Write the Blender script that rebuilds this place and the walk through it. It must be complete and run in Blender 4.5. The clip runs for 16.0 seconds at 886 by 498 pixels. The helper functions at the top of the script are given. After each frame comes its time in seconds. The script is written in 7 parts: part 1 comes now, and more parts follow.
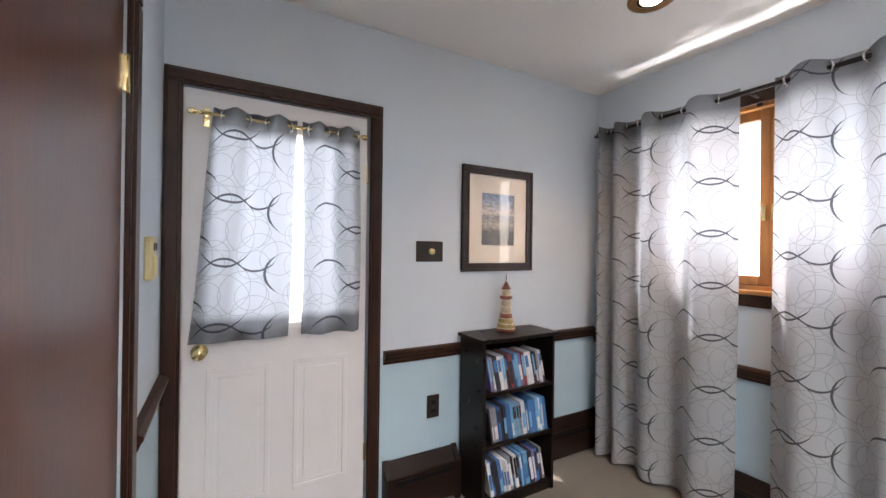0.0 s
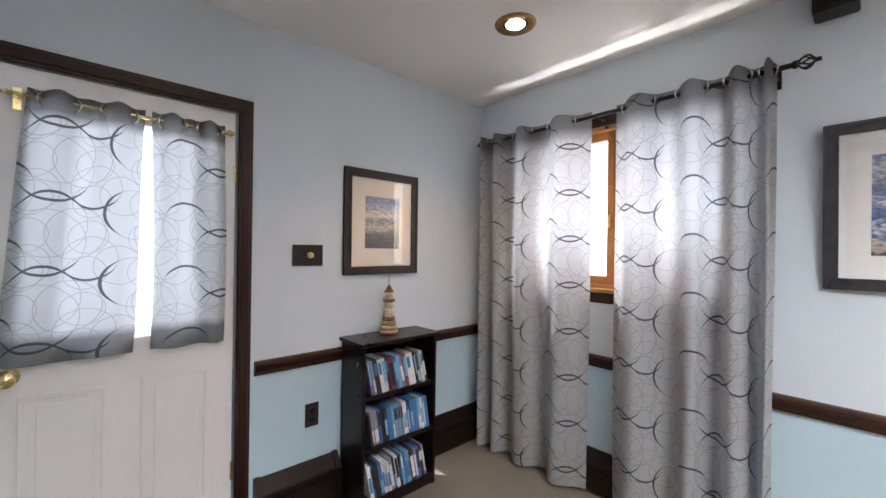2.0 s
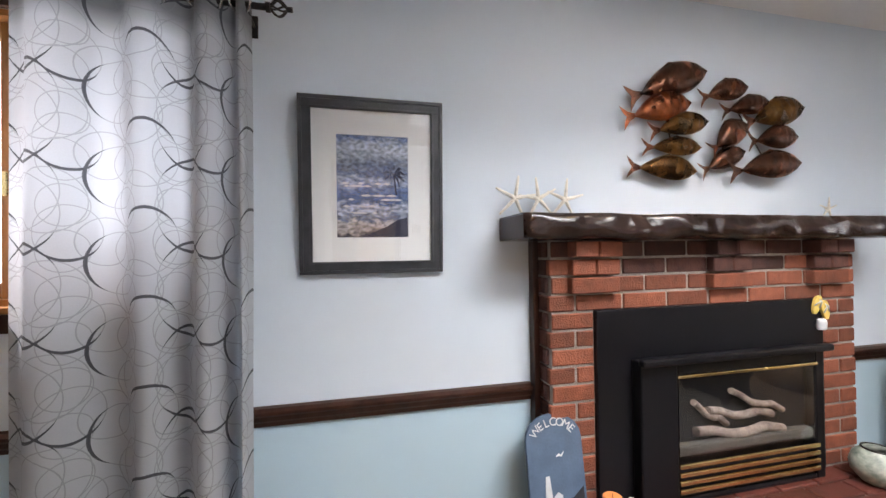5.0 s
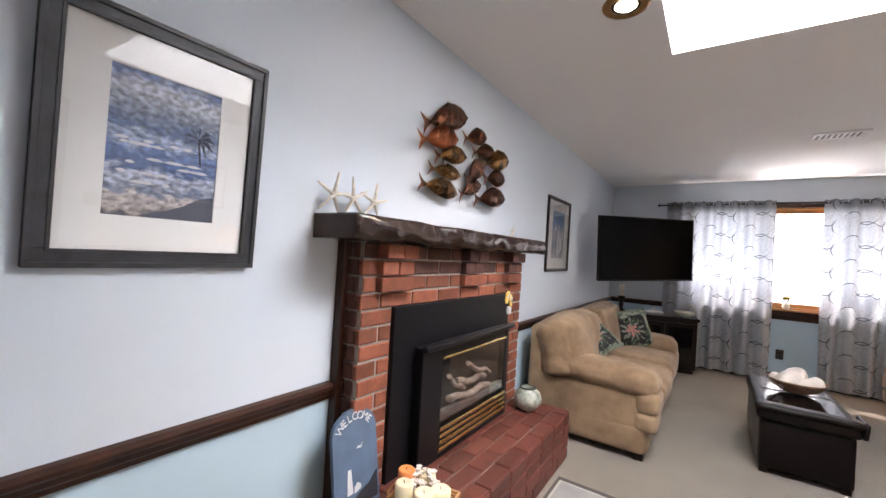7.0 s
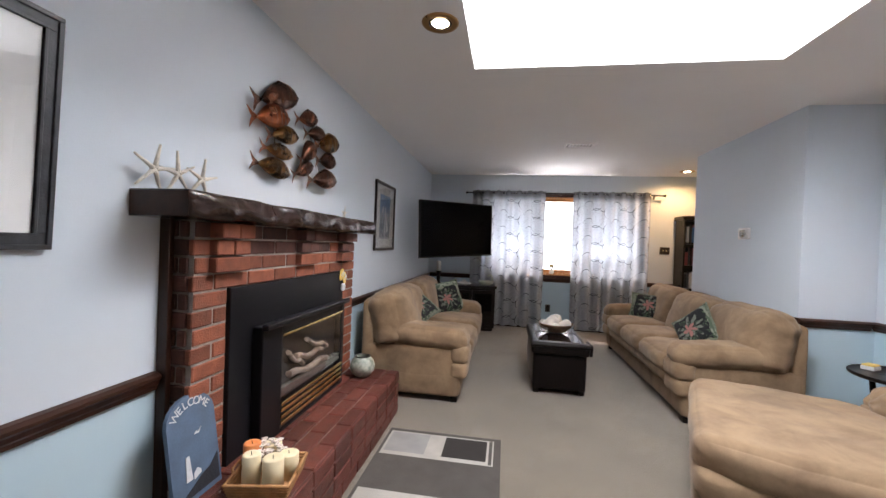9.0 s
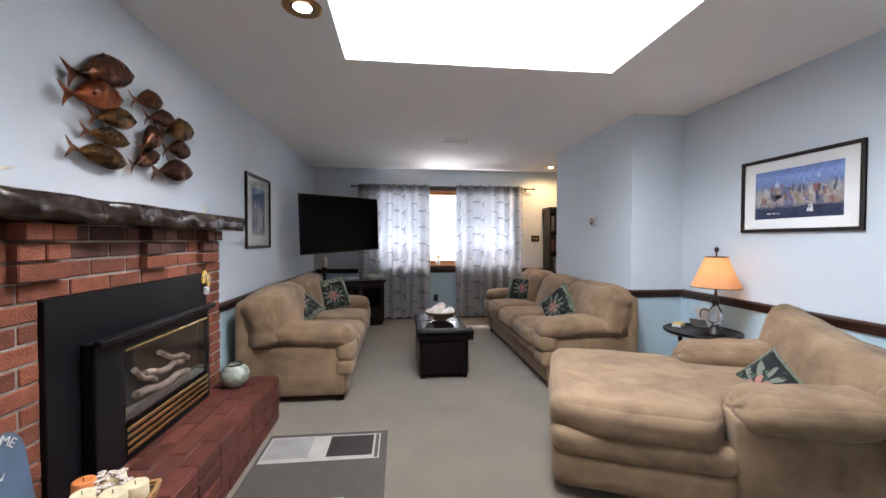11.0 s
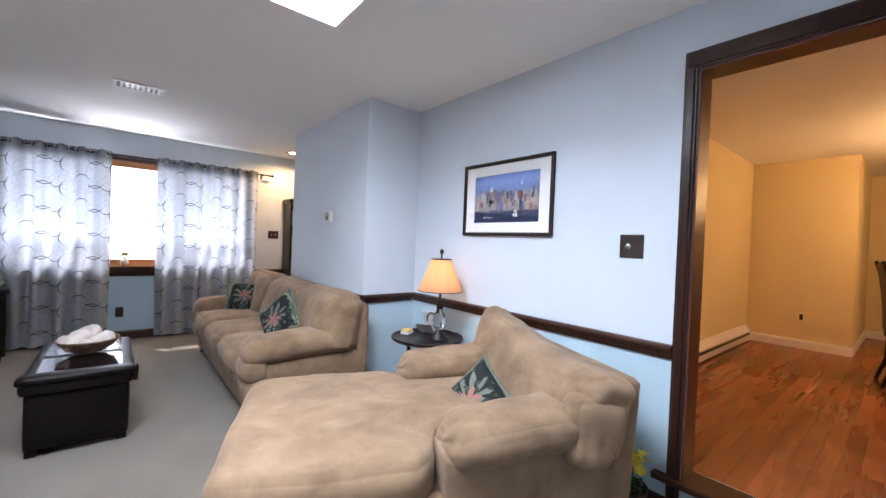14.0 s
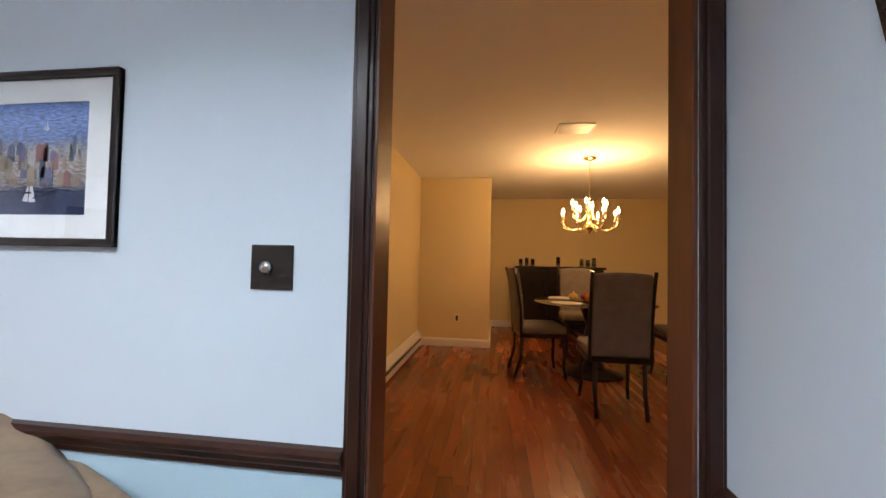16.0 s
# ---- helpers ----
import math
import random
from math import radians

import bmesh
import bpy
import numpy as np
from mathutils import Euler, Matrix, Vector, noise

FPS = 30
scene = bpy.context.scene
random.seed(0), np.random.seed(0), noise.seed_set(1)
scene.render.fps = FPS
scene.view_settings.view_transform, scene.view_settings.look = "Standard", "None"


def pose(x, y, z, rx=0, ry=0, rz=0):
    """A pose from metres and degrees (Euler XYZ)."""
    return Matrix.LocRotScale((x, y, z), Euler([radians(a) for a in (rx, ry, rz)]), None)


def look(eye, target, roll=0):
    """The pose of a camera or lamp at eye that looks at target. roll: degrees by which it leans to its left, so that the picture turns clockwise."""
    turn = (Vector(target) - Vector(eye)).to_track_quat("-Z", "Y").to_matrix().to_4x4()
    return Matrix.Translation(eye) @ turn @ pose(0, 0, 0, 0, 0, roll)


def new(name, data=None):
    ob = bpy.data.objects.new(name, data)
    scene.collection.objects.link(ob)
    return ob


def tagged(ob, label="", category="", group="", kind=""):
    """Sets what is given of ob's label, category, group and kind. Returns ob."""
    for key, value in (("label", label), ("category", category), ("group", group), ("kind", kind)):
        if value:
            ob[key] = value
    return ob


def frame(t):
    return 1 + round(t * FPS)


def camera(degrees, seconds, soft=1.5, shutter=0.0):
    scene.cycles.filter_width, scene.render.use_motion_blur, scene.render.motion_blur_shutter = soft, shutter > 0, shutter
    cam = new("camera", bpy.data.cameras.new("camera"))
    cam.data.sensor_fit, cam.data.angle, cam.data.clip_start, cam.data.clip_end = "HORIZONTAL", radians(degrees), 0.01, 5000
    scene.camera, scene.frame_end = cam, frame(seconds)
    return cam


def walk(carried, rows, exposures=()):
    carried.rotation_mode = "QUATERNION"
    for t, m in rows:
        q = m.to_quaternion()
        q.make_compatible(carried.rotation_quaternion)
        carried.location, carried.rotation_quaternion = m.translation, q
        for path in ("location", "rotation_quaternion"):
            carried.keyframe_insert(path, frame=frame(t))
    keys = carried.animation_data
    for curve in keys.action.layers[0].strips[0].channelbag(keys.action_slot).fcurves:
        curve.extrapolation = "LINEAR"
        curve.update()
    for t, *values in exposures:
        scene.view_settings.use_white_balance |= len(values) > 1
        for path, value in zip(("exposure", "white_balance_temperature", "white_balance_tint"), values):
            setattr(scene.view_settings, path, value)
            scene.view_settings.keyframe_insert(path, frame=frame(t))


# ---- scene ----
cam = camera(97.0, 16.0)
METRES, EYE, TILT, LEAN, TURN = 3.5, 1.4, 0.0, 0.0, -26.2
PATH = [
    (0, (0.301, 0.761, 1.372), (1.28, 2.505, 1.379), 0.7),
    (0.5, (0.286, 0.769, 1.395), (1.259, 2.516, 1.384), 0.9),
    (1, (0.298, 0.753, 1.38), (1.236, 2.519, 1.41), 0.5),
    (1.5, (0.344, 0.716, 1.405), (1.432, 2.394, 1.425), 0.7),
    (2, (0.426, 0.65, 1.401), (1.768, 2.133, 1.407), 0.7),
    (2.5, (0.503, 0.594, 1.385), (2.065, 1.843, 1.381), 1.3),
    (3, (0.611, 0.587, 1.376), (2.381, 1.516, 1.33), 1.9),
    (3.5, (0.761, 0.597, 1.347), (2.685, 1.14, 1.295), 1.4),
    (4, (0.925, 0.551, 1.328), (2.916, 0.738, 1.293), 0.1),
    (6.5, (1.316, 0.87, 1.358), (2.761, -0.513, 1.394), 2.1),
    (7, (1.373, 0.981, 1.355), (2.505, -0.668, 1.369), 3.4),
    (7.5, (1.35, 1.077, 1.335), (2.276, -0.695, 1.347), 1.6),
    (8, (1.292, 1.174, 1.327), (2.015, -0.691, 1.316), 2.1),
    (8.5, (1.303, 1.187, 1.334), (1.826, -0.743, 1.285), 3.3),
    (9, (1.347, 1.192, 1.324), (1.663, -0.783, 1.297), 2.2),
    (9.5, (1.34, 1.196, 1.323), (1.469, -0.8, 1.306), 0.7),
    (12, (1.178, 1.214, 1.315), (0.708, -0.728, 1.238), 1.6),
    (12.5, (1.134, 1.178, 1.305), (0.488, -0.713, 1.215), 2.2),
    (13, (1.013, 1.062, 1.281), (0.203, -0.765, 1.189), 2.0),
    (13.5, (0.857, 0.882, 1.297), (-0.119, -0.863, 1.239), 1.3),
    (14, (0.671, 0.681, 1.307), (-0.607, -0.857, 1.282), 2.3),
    (14.5, (0.457, 0.539, 1.301), (-1.173, -0.621, 1.285), 1.7),
    (15, (0.178, 0.435, 1.309), (-1.62, -0.438, 1.265), 0.2),
    (15.5, (-0.105, 0.39, 1.322), (-2.001, -0.247, 1.332), 0.4),
    (16, (-0.413, 0.332, 1.362), (-2.394, 0.066, 1.424), 1.2),
]
EXPOSURES = ((0.0, 0.98, 7150, 18), (1.5, 0.94, 7100, 17), (2.5, 0.54, 7150, 17), (3.5, 0.10, 7100, 15), (4.0, 0.28, 7100, 16), (7.0, 0.66, 7150, 21), (8.0, 0.62, 7100, 22), (9.5, 0.12, 6950, 18), (12.0, 0.36, 6550, 17), (14.0, 0.48, 6250, 19), (14.5, 0.36, 6200, 16), (15.0, 0.36, 6200, 15), (16.0, 0.02, 6350, 14))
walk(cam, [(t, look(eye, target, roll)) for t, eye, target, roll in PATH], EXPOSURES)

# ---- exposure, world, sun ----
world = bpy.data.worlds.new("world")
scene.world = world
world.use_nodes = True
_n, _l = world.node_tree.nodes, world.node_tree.links
_sky = _n.new("ShaderNodeTexSky")
_sky.sky_type, _sky.sun_disc = "NISHITA", False
_sky.sun_elevation, _sky.sun_rotation = radians(53.7), radians(148)
_n["Background"].inputs["Strength"].default_value = 0.15
_l.new(_sky.outputs[0], _n["Background"].inputs["Color"])


def lamp(name, kind, energy, m, color=(1, 1, 1), **more):
    data = bpy.data.lights.new(name, kind)
    data.energy, data.color = energy, color
    for key, value in more.items():
        if key == "size":
            data.shape, data.size, data.size_y = "RECTANGLE", value[0], value[1]
        elif key == "radius":
            data.shadow_soft_size = value
        elif key == "spot":
            data.spot_size, data.spot_blend = radians(value), 0.6
        elif key == "angle":
            data.angle = radians(value)
        elif key == "spread":
            data.spread = radians(value)
    ob = new(name, data)
    ob.matrix_world = m
    return ob


DAY = (0.93, 0.97, 1.0)
WARM = (1.0, 0.62, 0.28)
# the sun stands to the south-east, high
SUN_FROM = Vector((0.60, -1.0, 1.4))
lamp("sun", "SUN", 5.0, look(SUN_FROM * 20, (0, 0, 0)), (1.0, 0.96, 0.9), angle=0.5)
# sky light entering by the openings
lamp("sky_east_window", "AREA", 6.5, look((2.76, 1.67, 1.66), (0, 1.67, 1.4)), DAY, size=(1.12, 0.92))
lamp("sky_south_window", "AREA", 28, look((0.45, -5.52, 1.55), (0.45, 0, 1.3)), DAY, size=(2.30, 1.20))
lamp("sky_door_window", "AREA", 4.2, look((0.545, 2.79, 1.48), (0.545, 0, 1.4)), DAY, size=(0.52, 0.85))
# daylight thrown up by the sunlit sills and ground outside
lamp("bounce_east_window", "AREA", 5, look((2.775, 1.67, 1.24), (2.30, 1.67, 2.5)), DAY, size=(1.1, 0.12), spread=80)
lamp("bounce_south_window", "AREA", 16, look((0.45, -5.53, 0.95), (0.45, -5.02, 2.5)), DAY, size=(2.3, 0.06), spread=70)
# the brighter sky stands to the south-east, so the light leans north-west
lamp("sky_roof_window", "AREA", 140, look((0.68, -0.71, 3.25), (0.30, -0.66, 0)), (0.84, 0.93, 1.0), size=(1.60, 1.30))


# ---- materials ----
def material(name, base, rough=0.6, vary=0.08, scale=6.0, fine=90.0, bump=0.15, metal=0.0, random_tint=0.0,
             coat=0.0, stretch=(1, 1, 1), sheen=0.0, second=None, second_scale=2.5, spec=0.5):
    """Two scales of variation, fine relief; metres."""
    m = bpy.data.materials.new(name)
    m.use_nodes = True
    nt = m.node_tree
    n, l = nt.nodes, nt.links
    b = n["Principled BSDF"]
    co = n.new("ShaderNodeTexCoord")
    mp = n.new("ShaderNodeMapping")
    mp.inputs["Scale"].default_value = stretch
    l.new(co.outputs["Object"], mp.inputs["Vector"])
    big = n.new("ShaderNodeTexNoise")
    big.inputs["Scale"].default_value, big.inputs["Detail"].default_value = scale, 4
    small = n.new("ShaderNodeTexNoise")
    small.inputs["Scale"].default_value, small.inputs["Detail"].default_value = fine, 3
    l.new(mp.outputs[0], big.inputs["Vector"])
    l.new(mp.outputs[0], small.inputs["Vector"])
    mix = n.new("ShaderNodeMix")
    mix.data_type = "RGBA"
    lo = [max(0, c * (1 - vary)) for c in base]
    hi = [min(1, c * (1 + vary)) for c in base]
    if second:
        lo, hi = second, base
    mix.inputs["A"].default_value, mix.inputs["B"].default_value = (*lo, 1), (*hi, 1)
    ramp = n.new("ShaderNodeMapRange")
    ramp.inputs["From Min"].default_value, ramp.inputs["From Max"].default_value = 0.3, 0.7
    l.new(big.outputs["Fac"], ramp.inputs["Value"])
    l.new(ramp.outputs[0], mix.inputs["Factor"])
    hsv = n.new("ShaderNodeHueSaturation")
    l.new(mix.outputs["Result"], hsv.inputs["Color"])
    val = n.new("ShaderNodeMapRange")
    val.inputs["To Min"].default_value, val.inputs["To Max"].default_value = 1 - vary * 0.8, 1 + vary * 0.8
    l.new(small.outputs["Fac"], val.inputs["Value"])
    if random_tint:
        info = n.new("ShaderNodeObjectInfo")
        # each piece takes its grain from another place
        far = n.new("ShaderNodeMath")
        far.operation = "MULTIPLY"
        far.inputs[1].default_value = 37.0
        l.new(info.outputs["Random"], far.inputs[0])
        move = n.new("ShaderNodeVectorMath")
        l.new(mp.outputs[0], move.inputs[0])
        l.new(far.outputs[0], move.inputs[1])
        l.new(move.outputs[0], big.inputs["Vector"])
        l.new(move.outputs[0], small.inputs["Vector"])
        geo = n.new("ShaderNodeNewGeometry")
        add = n.new("ShaderNodeMath")
        l.new(info.outputs["Random"], add.inputs[0])
        l.new(geo.outputs["Random Per Island"], add.inputs[1])
        fr = n.new("ShaderNodeMath")
        fr.operation = "FRACT"
        l.new(add.outputs[0], fr.inputs[0])
        rr = n.new("ShaderNodeMapRange")
        rr.inputs["To Min"].default_value, rr.inputs["To Max"].default_value = 1 - random_tint, 1 + random_tint
        l.new(fr.outputs[0], rr.inputs["Value"])
        mul = n.new("ShaderNodeMath")
        mul.operation = "MULTIPLY"
        l.new(rr.outputs[0], mul.inputs[0])
        l.new(val.outputs[0], mul.inputs[1])
        l.new(mul.outputs[0], hsv.inputs["Value"])
    else:
        l.new(val.outputs[0], hsv.inputs["Value"])
    l.new(hsv.outputs[0], b.inputs["Base Color"])
    rg = n.new("ShaderNodeMapRange")
    rg.inputs["To Min"].default_value, rg.inputs["To Max"].default_value = max(0.02, rough - 0.08), min(1, rough + 0.08)
    l.new(big.outputs["Fac"], rg.inputs["Value"])
    l.new(rg.outputs[0], b.inputs["Roughness"])
    b.inputs["Metallic"].default_value = metal
    b.inputs["Coat Weight"].default_value = coat
    b.inputs["Sheen Weight"].default_value = sheen
    b.inputs["Specular IOR Level"].default_value = spec
    if bump:
        bp = n.new("ShaderNodeBump")
        bp.inputs["Strength"].default_value, bp.inputs["Distance"].default_value = bump, 0.01
        l.new(small.outputs["Fac"], bp.inputs["Height"])
        l.new(bp.outputs[0], b.inputs["Normal"])
    return m


def math_node(nt, op, a, b=None, c=None):
    n = nt.nodes.new("ShaderNodeMath")
    n.operation = op
    for i, v in enumerate((a, b, c)):
        if v is None:
            continue
        if isinstance(v, (int, float)):
            n.inputs[i].default_value = v
        else:
            nt.links.new(v, n.inputs[i])
    return n.outputs[0]


def suede(name):
    """Brushed nap: patches that lie lighter and darker, with soft creases pressed into the cover."""
    m = material(name, (0.330, 0.222, 0.132), 0.92, 0.10, 5.0, 240, 0.0, sheen=0.12, second=(0.188, 0.118, 0.067))
    nt = m.node_tree
    n, l = nt.nodes, nt.links
    co = n.new("ShaderNodeTexCoord")
    nap = n.new("ShaderNodeTexNoise")
    nap.inputs["Scale"].default_value, nap.inputs["Detail"].default_value = 5.0, 6
    nap.inputs["Roughness"].default_value, nap.inputs["Distortion"].default_value = 0.60, 0.35
    l.new(co.outputs["Object"], nap.inputs["Vector"])
    for link in [k for k in l if k.to_node.bl_idname == "ShaderNodeMapRange" and k.to_socket.name == "Value" and abs(k.to_node.inputs["From Min"].default_value - 0.3) < 0.01]:
        ramp = link.to_node
        ramp.inputs["From Min"].default_value, ramp.inputs["From Max"].default_value = 0.32, 0.66
        l.new(nap.outputs["Fac"], ramp.inputs["Value"])
    fold = n.new("ShaderNodeTexNoise")
    fold.inputs["Scale"].default_value, fold.inputs["Detail"].default_value, fold.inputs["Distortion"].default_value = 4.0, 2, 0.3
    mp = n.new("ShaderNodeMapping")
    mp.inputs["Scale"].default_value, mp.inputs["Rotation"].default_value = (0.8, 1.0, 1.9), (0.5, 0.4, 0.6)
    l.new(co.outputs["Object"], mp.inputs[0])
    l.new(mp.outputs[0], fold.inputs["Vector"])
    fine = n.new("ShaderNodeTexNoise")
    fine.inputs["Scale"].default_value = 260
    l.new(co.outputs["Object"], fine.inputs["Vector"])
    height = math_node(nt, "ADD", math_node(nt, "MULTIPLY", fold.outputs["Fac"], 2.2), math_node(nt, "MULTIPLY", fine.outputs["Fac"], 0.05))
    bp = n.new("ShaderNodeBump")
    bp.inputs["Strength"].default_value, bp.inputs["Distance"].default_value = 0.5, 0.010
    l.new(height, bp.inputs["Height"])
    l.new(bp.outputs[0], n["Principled BSDF"].inputs["Normal"])
    return m


def glow(name, color, strength):
    m = bpy.data.materials.new(name)
    m.use_nodes = True
    b = m.node_tree.nodes["Principled BSDF"]
    b.inputs["Base Color"].default_value = (*color, 1)
    b.inputs["Emission Color"].default_value, b.inputs["Emission Strength"].default_value = (*color, 1), strength
    return m


def glass(name, color=(1, 1, 1), rough=0.0):
    m = bpy.data.materials.new(name)
    m.use_nodes = True
    b = m.node_tree.nodes["Principled BSDF"]
    b.inputs["Base Color"].default_value = (*color, 1)
    b.inputs["Transmission Weight"].default_value, b.inputs["Roughness"].default_value, b.inputs["IOR"].default_value = 1.0, rough, 1.45
    return m


def curtain_material(name, base, through_light, tint=(0.76, 0.85, 0.98)):
    """Light grey cloth with woven overlapping rings, darker band along its hem and head; lets light through."""
    m = bpy.data.materials.new(name)
    m.use_nodes = True
    nt = m.node_tree
    n, l = nt.nodes, nt.links
    b = n["Principled BSDF"]
    uv = n.new("ShaderNodeUVMap")
    uv.uv_map = "UVMap"
    dark, pale = None, None
    # cell, offset, radius, half width of the line, side on which it is bold
    layers = (((0.56, 0.27), (0.00, 0.00), 0.118, 0.0042, (0, 1)), ((0.56, 0.27), (0.00, 0.24), 0.118, 0.0042, (0, -1)),
              ((0.56, 0.27), (0.76, 0.45), 0.082, 0.0038, (0, -1)), ((0.56, 0.27), (0.52, 0.80), 0.098, 0.0042, (-1, 0)),
              ((0.56, 0.27), (0.28, 0.55), 0.104, 0.0042, (0, 1)),
              ((0.28, 0.27), (0.20, 0.10), 0.095, 0.0018, None), ((0.28, 0.27), (0.70, 0.55), 0.075, 0.0018, None), ((0.187, 0.135), (0.35, 0.8), 0.062, 0.0016, None))
    for (cx, cy), (ox, oy), rad, w, side in layers:
        mp = n.new("ShaderNodeMapping")
        mp.inputs["Scale"].default_value = (1 / cx, 1 / cy, 1)
        mp.inputs["Location"].default_value = (ox, oy, 0)
        l.new(uv.outputs[0], mp.inputs[0])
        fr = n.new("ShaderNodeVectorMath")
        fr.operation = "FRACTION"
        l.new(mp.outputs[0], fr.inputs[0])
        sub = n.new("ShaderNodeVectorMath")
        sub.operation = "SUBTRACT"
        sub.inputs[1].default_value = (0.5, 0.5, 0)
        l.new(fr.outputs[0], sub.inputs[0])
        sc = n.new("ShaderNodeVectorMath")
        sc.operation = "MULTIPLY"
        sc.inputs[1].default_value = (cx, cy, 0)
        l.new(sub.outputs[0], sc.inputs[0])
        ln = n.new("ShaderNodeVectorMath")
        ln.operation = "LENGTH"
        l.new(sc.outputs[0], ln.inputs[0])
        d = math_node(nt, "ABSOLUTE", math_node(nt, "SUBTRACT", ln.outputs["Value"], rad))
        thin = math_node(nt, "LESS_THAN", d, w if side is None else 0.0017)
        pale = thin if pale is None else math_node(nt, "MAXIMUM", pale, thin)
        if side is not None:
            sep = n.new("ShaderNodeSeparateXYZ")
            l.new(sc.outputs[0], sep.inputs[0])
            along = math_node(nt, "ADD", math_node(nt, "MULTIPLY", sep.outputs[0], side[0] / rad), math_node(nt, "MULTIPLY", sep.outputs[1], side[1] / rad))
            along = math_node(nt, "MAXIMUM", math_node(nt, "MULTIPLY_ADD", along, 2.2, -1.0), 0.0)
            bold = math_node(nt, "LESS_THAN", d, math_node(nt, "MULTIPLY", along, w))
            dark = bold if dark is None else math_node(nt, "MAXIMUM", dark, bold)
    weave = n.new("ShaderNodeTexNoise")
    weave.inputs["Scale"].default_value = 300
    l.new(uv.outputs[0], weave.inputs["Vector"])
    att = n.new("ShaderNodeAttribute")
    att.attribute_name = "band"

    def mixc(f, a, c):
        x = n.new("ShaderNodeMix")
        x.data_type = "RGBA"
        for key, v in (("Factor", f), ("A", a), ("B", c)):
            if isinstance(v, tuple):
                x.inputs[key].default_value = (*v, 1)
            elif isinstance(v, (int, float)):
                x.inputs[key].default_value = v
            else:
                l.new(v, x.inputs[key])
        return x.outputs["Result"]

    c0 = mixc(weave.outputs["Fac"], tuple(v * 0.9 for v in base), tuple(min(1, v * 1.08) for v in base))
    c1 = mixc(att.outputs["Fac"], c0, tuple(v * 0.36 for v in base))
    c2 = mixc(math_node(nt, "MULTIPLY", pale, 0.5), c1, tuple(v * 0.42 for v in base))
    c3 = mixc(math_node(nt, "MULTIPLY", dark, 0.85), c2, (0.02, 0.022, 0.03))
    l.new(c3, b.inputs["Base Color"])
    b.inputs["Roughness"].default_value = 0.75
    b.inputs["Sheen Weight"].default_value = 0.2
    tr = n.new("ShaderNodeBsdfTranslucent")
    hv = n.new("ShaderNodeMix")
    hv.data_type, hv.blend_type = "RGBA", "MULTIPLY"
    hv.inputs["Factor"].default_value = 1.0
    hv.inputs["B"].default_value = (*tint, 1)
    l.new(c3, hv.inputs["A"])
    l.new(hv.outputs["Result"], tr.inputs["Color"])
    ms = n.new("ShaderNodeMixShader")
    ms.inputs[0].default_value = through_light
    l.new(b.outputs[0], ms.inputs[1])
    l.new(tr.outputs[0], ms.inputs[2])
    l.new(ms.outputs[0], n["Material Output"].inputs["Surface"])
    bp = n.new("ShaderNodeBump")
    bp.inputs["Strength"].default_value, bp.inputs["Distance"].default_value = 0.15, 0.002
    l.new(weave.outputs["Fac"], bp.inputs["Height"])
    l.new(bp.outputs[0], b.inputs["Normal"])
    return m


def painting_material(name, bands, scale=7.0, warp=0.12, contrast=0.5, seed=0.0):
    """A print: bands of colour from bottom (0) to top (1), broken up by warped noise. Uses UVMap."""
    m = bpy.data.materials.new(name)
    m.use_nodes = True
    nt = m.node_tree
    n, l = nt.nodes, nt.links
    b = n["Principled BSDF"]
    uv = n.new("ShaderNodeUVMap")
    uv.uv_map = "UVMap"
    mp = n.new("ShaderNodeMapping")
    mp.inputs["Location"].default_value = (seed, seed * 0.7, 0)
    mp.inputs["Scale"].default_value = (1.0, 2.2, 1)
    l.new(uv.outputs[0], mp.inputs[0])
    ns = n.new("ShaderNodeTexNoise")
    ns.inputs["Scale"].default_value, ns.inputs["Detail"].default_value, ns.inputs["Distortion"].default_value = scale, 6, 0.8
    l.new(mp.outputs[0], ns.inputs["Vector"])
    sep = n.new("ShaderNodeSeparateXYZ")
    l.new(uv.outputs[0], sep.inputs[0])
    f = math_node(nt, "MULTIPLY_ADD", math_node(nt, "SUBTRACT", ns.outputs["Fac"], 0.5), warp * 2, sep.outputs[1])
    r = n.new("ShaderNodeValToRGB")
    while len(r.color_ramp.elements) < len(bands):
        r.color_ramp.elements.new(0.5)
    for e, (p, c) in zip(r.color_ramp.elements, bands):
        e.position, e.color = p, (*c, 1)
    l.new(f, r.inputs[0])
    hs = n.new("ShaderNodeHueSaturation")
    v = n.new("ShaderNodeMapRange")
    v.inputs["From Min"].default_value, v.inputs["From Max"].default_value = 0.35, 0.65
    v.inputs["To Min"].default_value, v.inputs["To Max"].default_value = 1 - contrast, 1 + contrast
    n2 = n.new("ShaderNodeTexNoise")
    n2.inputs["Scale"].default_value, n2.inputs["Detail"].default_value = scale * 2.3, 5
    l.new(mp.outputs[0], n2.inputs["Vector"])
    l.new(n2.outputs["Fac"], v.inputs["Value"])
    l.new(v.outputs[0], hs.inputs["Value"])
    l.new(r.outputs[0], hs.inputs["Color"])
    l.new(hs.outputs[0], b.inputs["Base Color"])
    b.inputs["Roughness"].default_value = 0.35
    return m


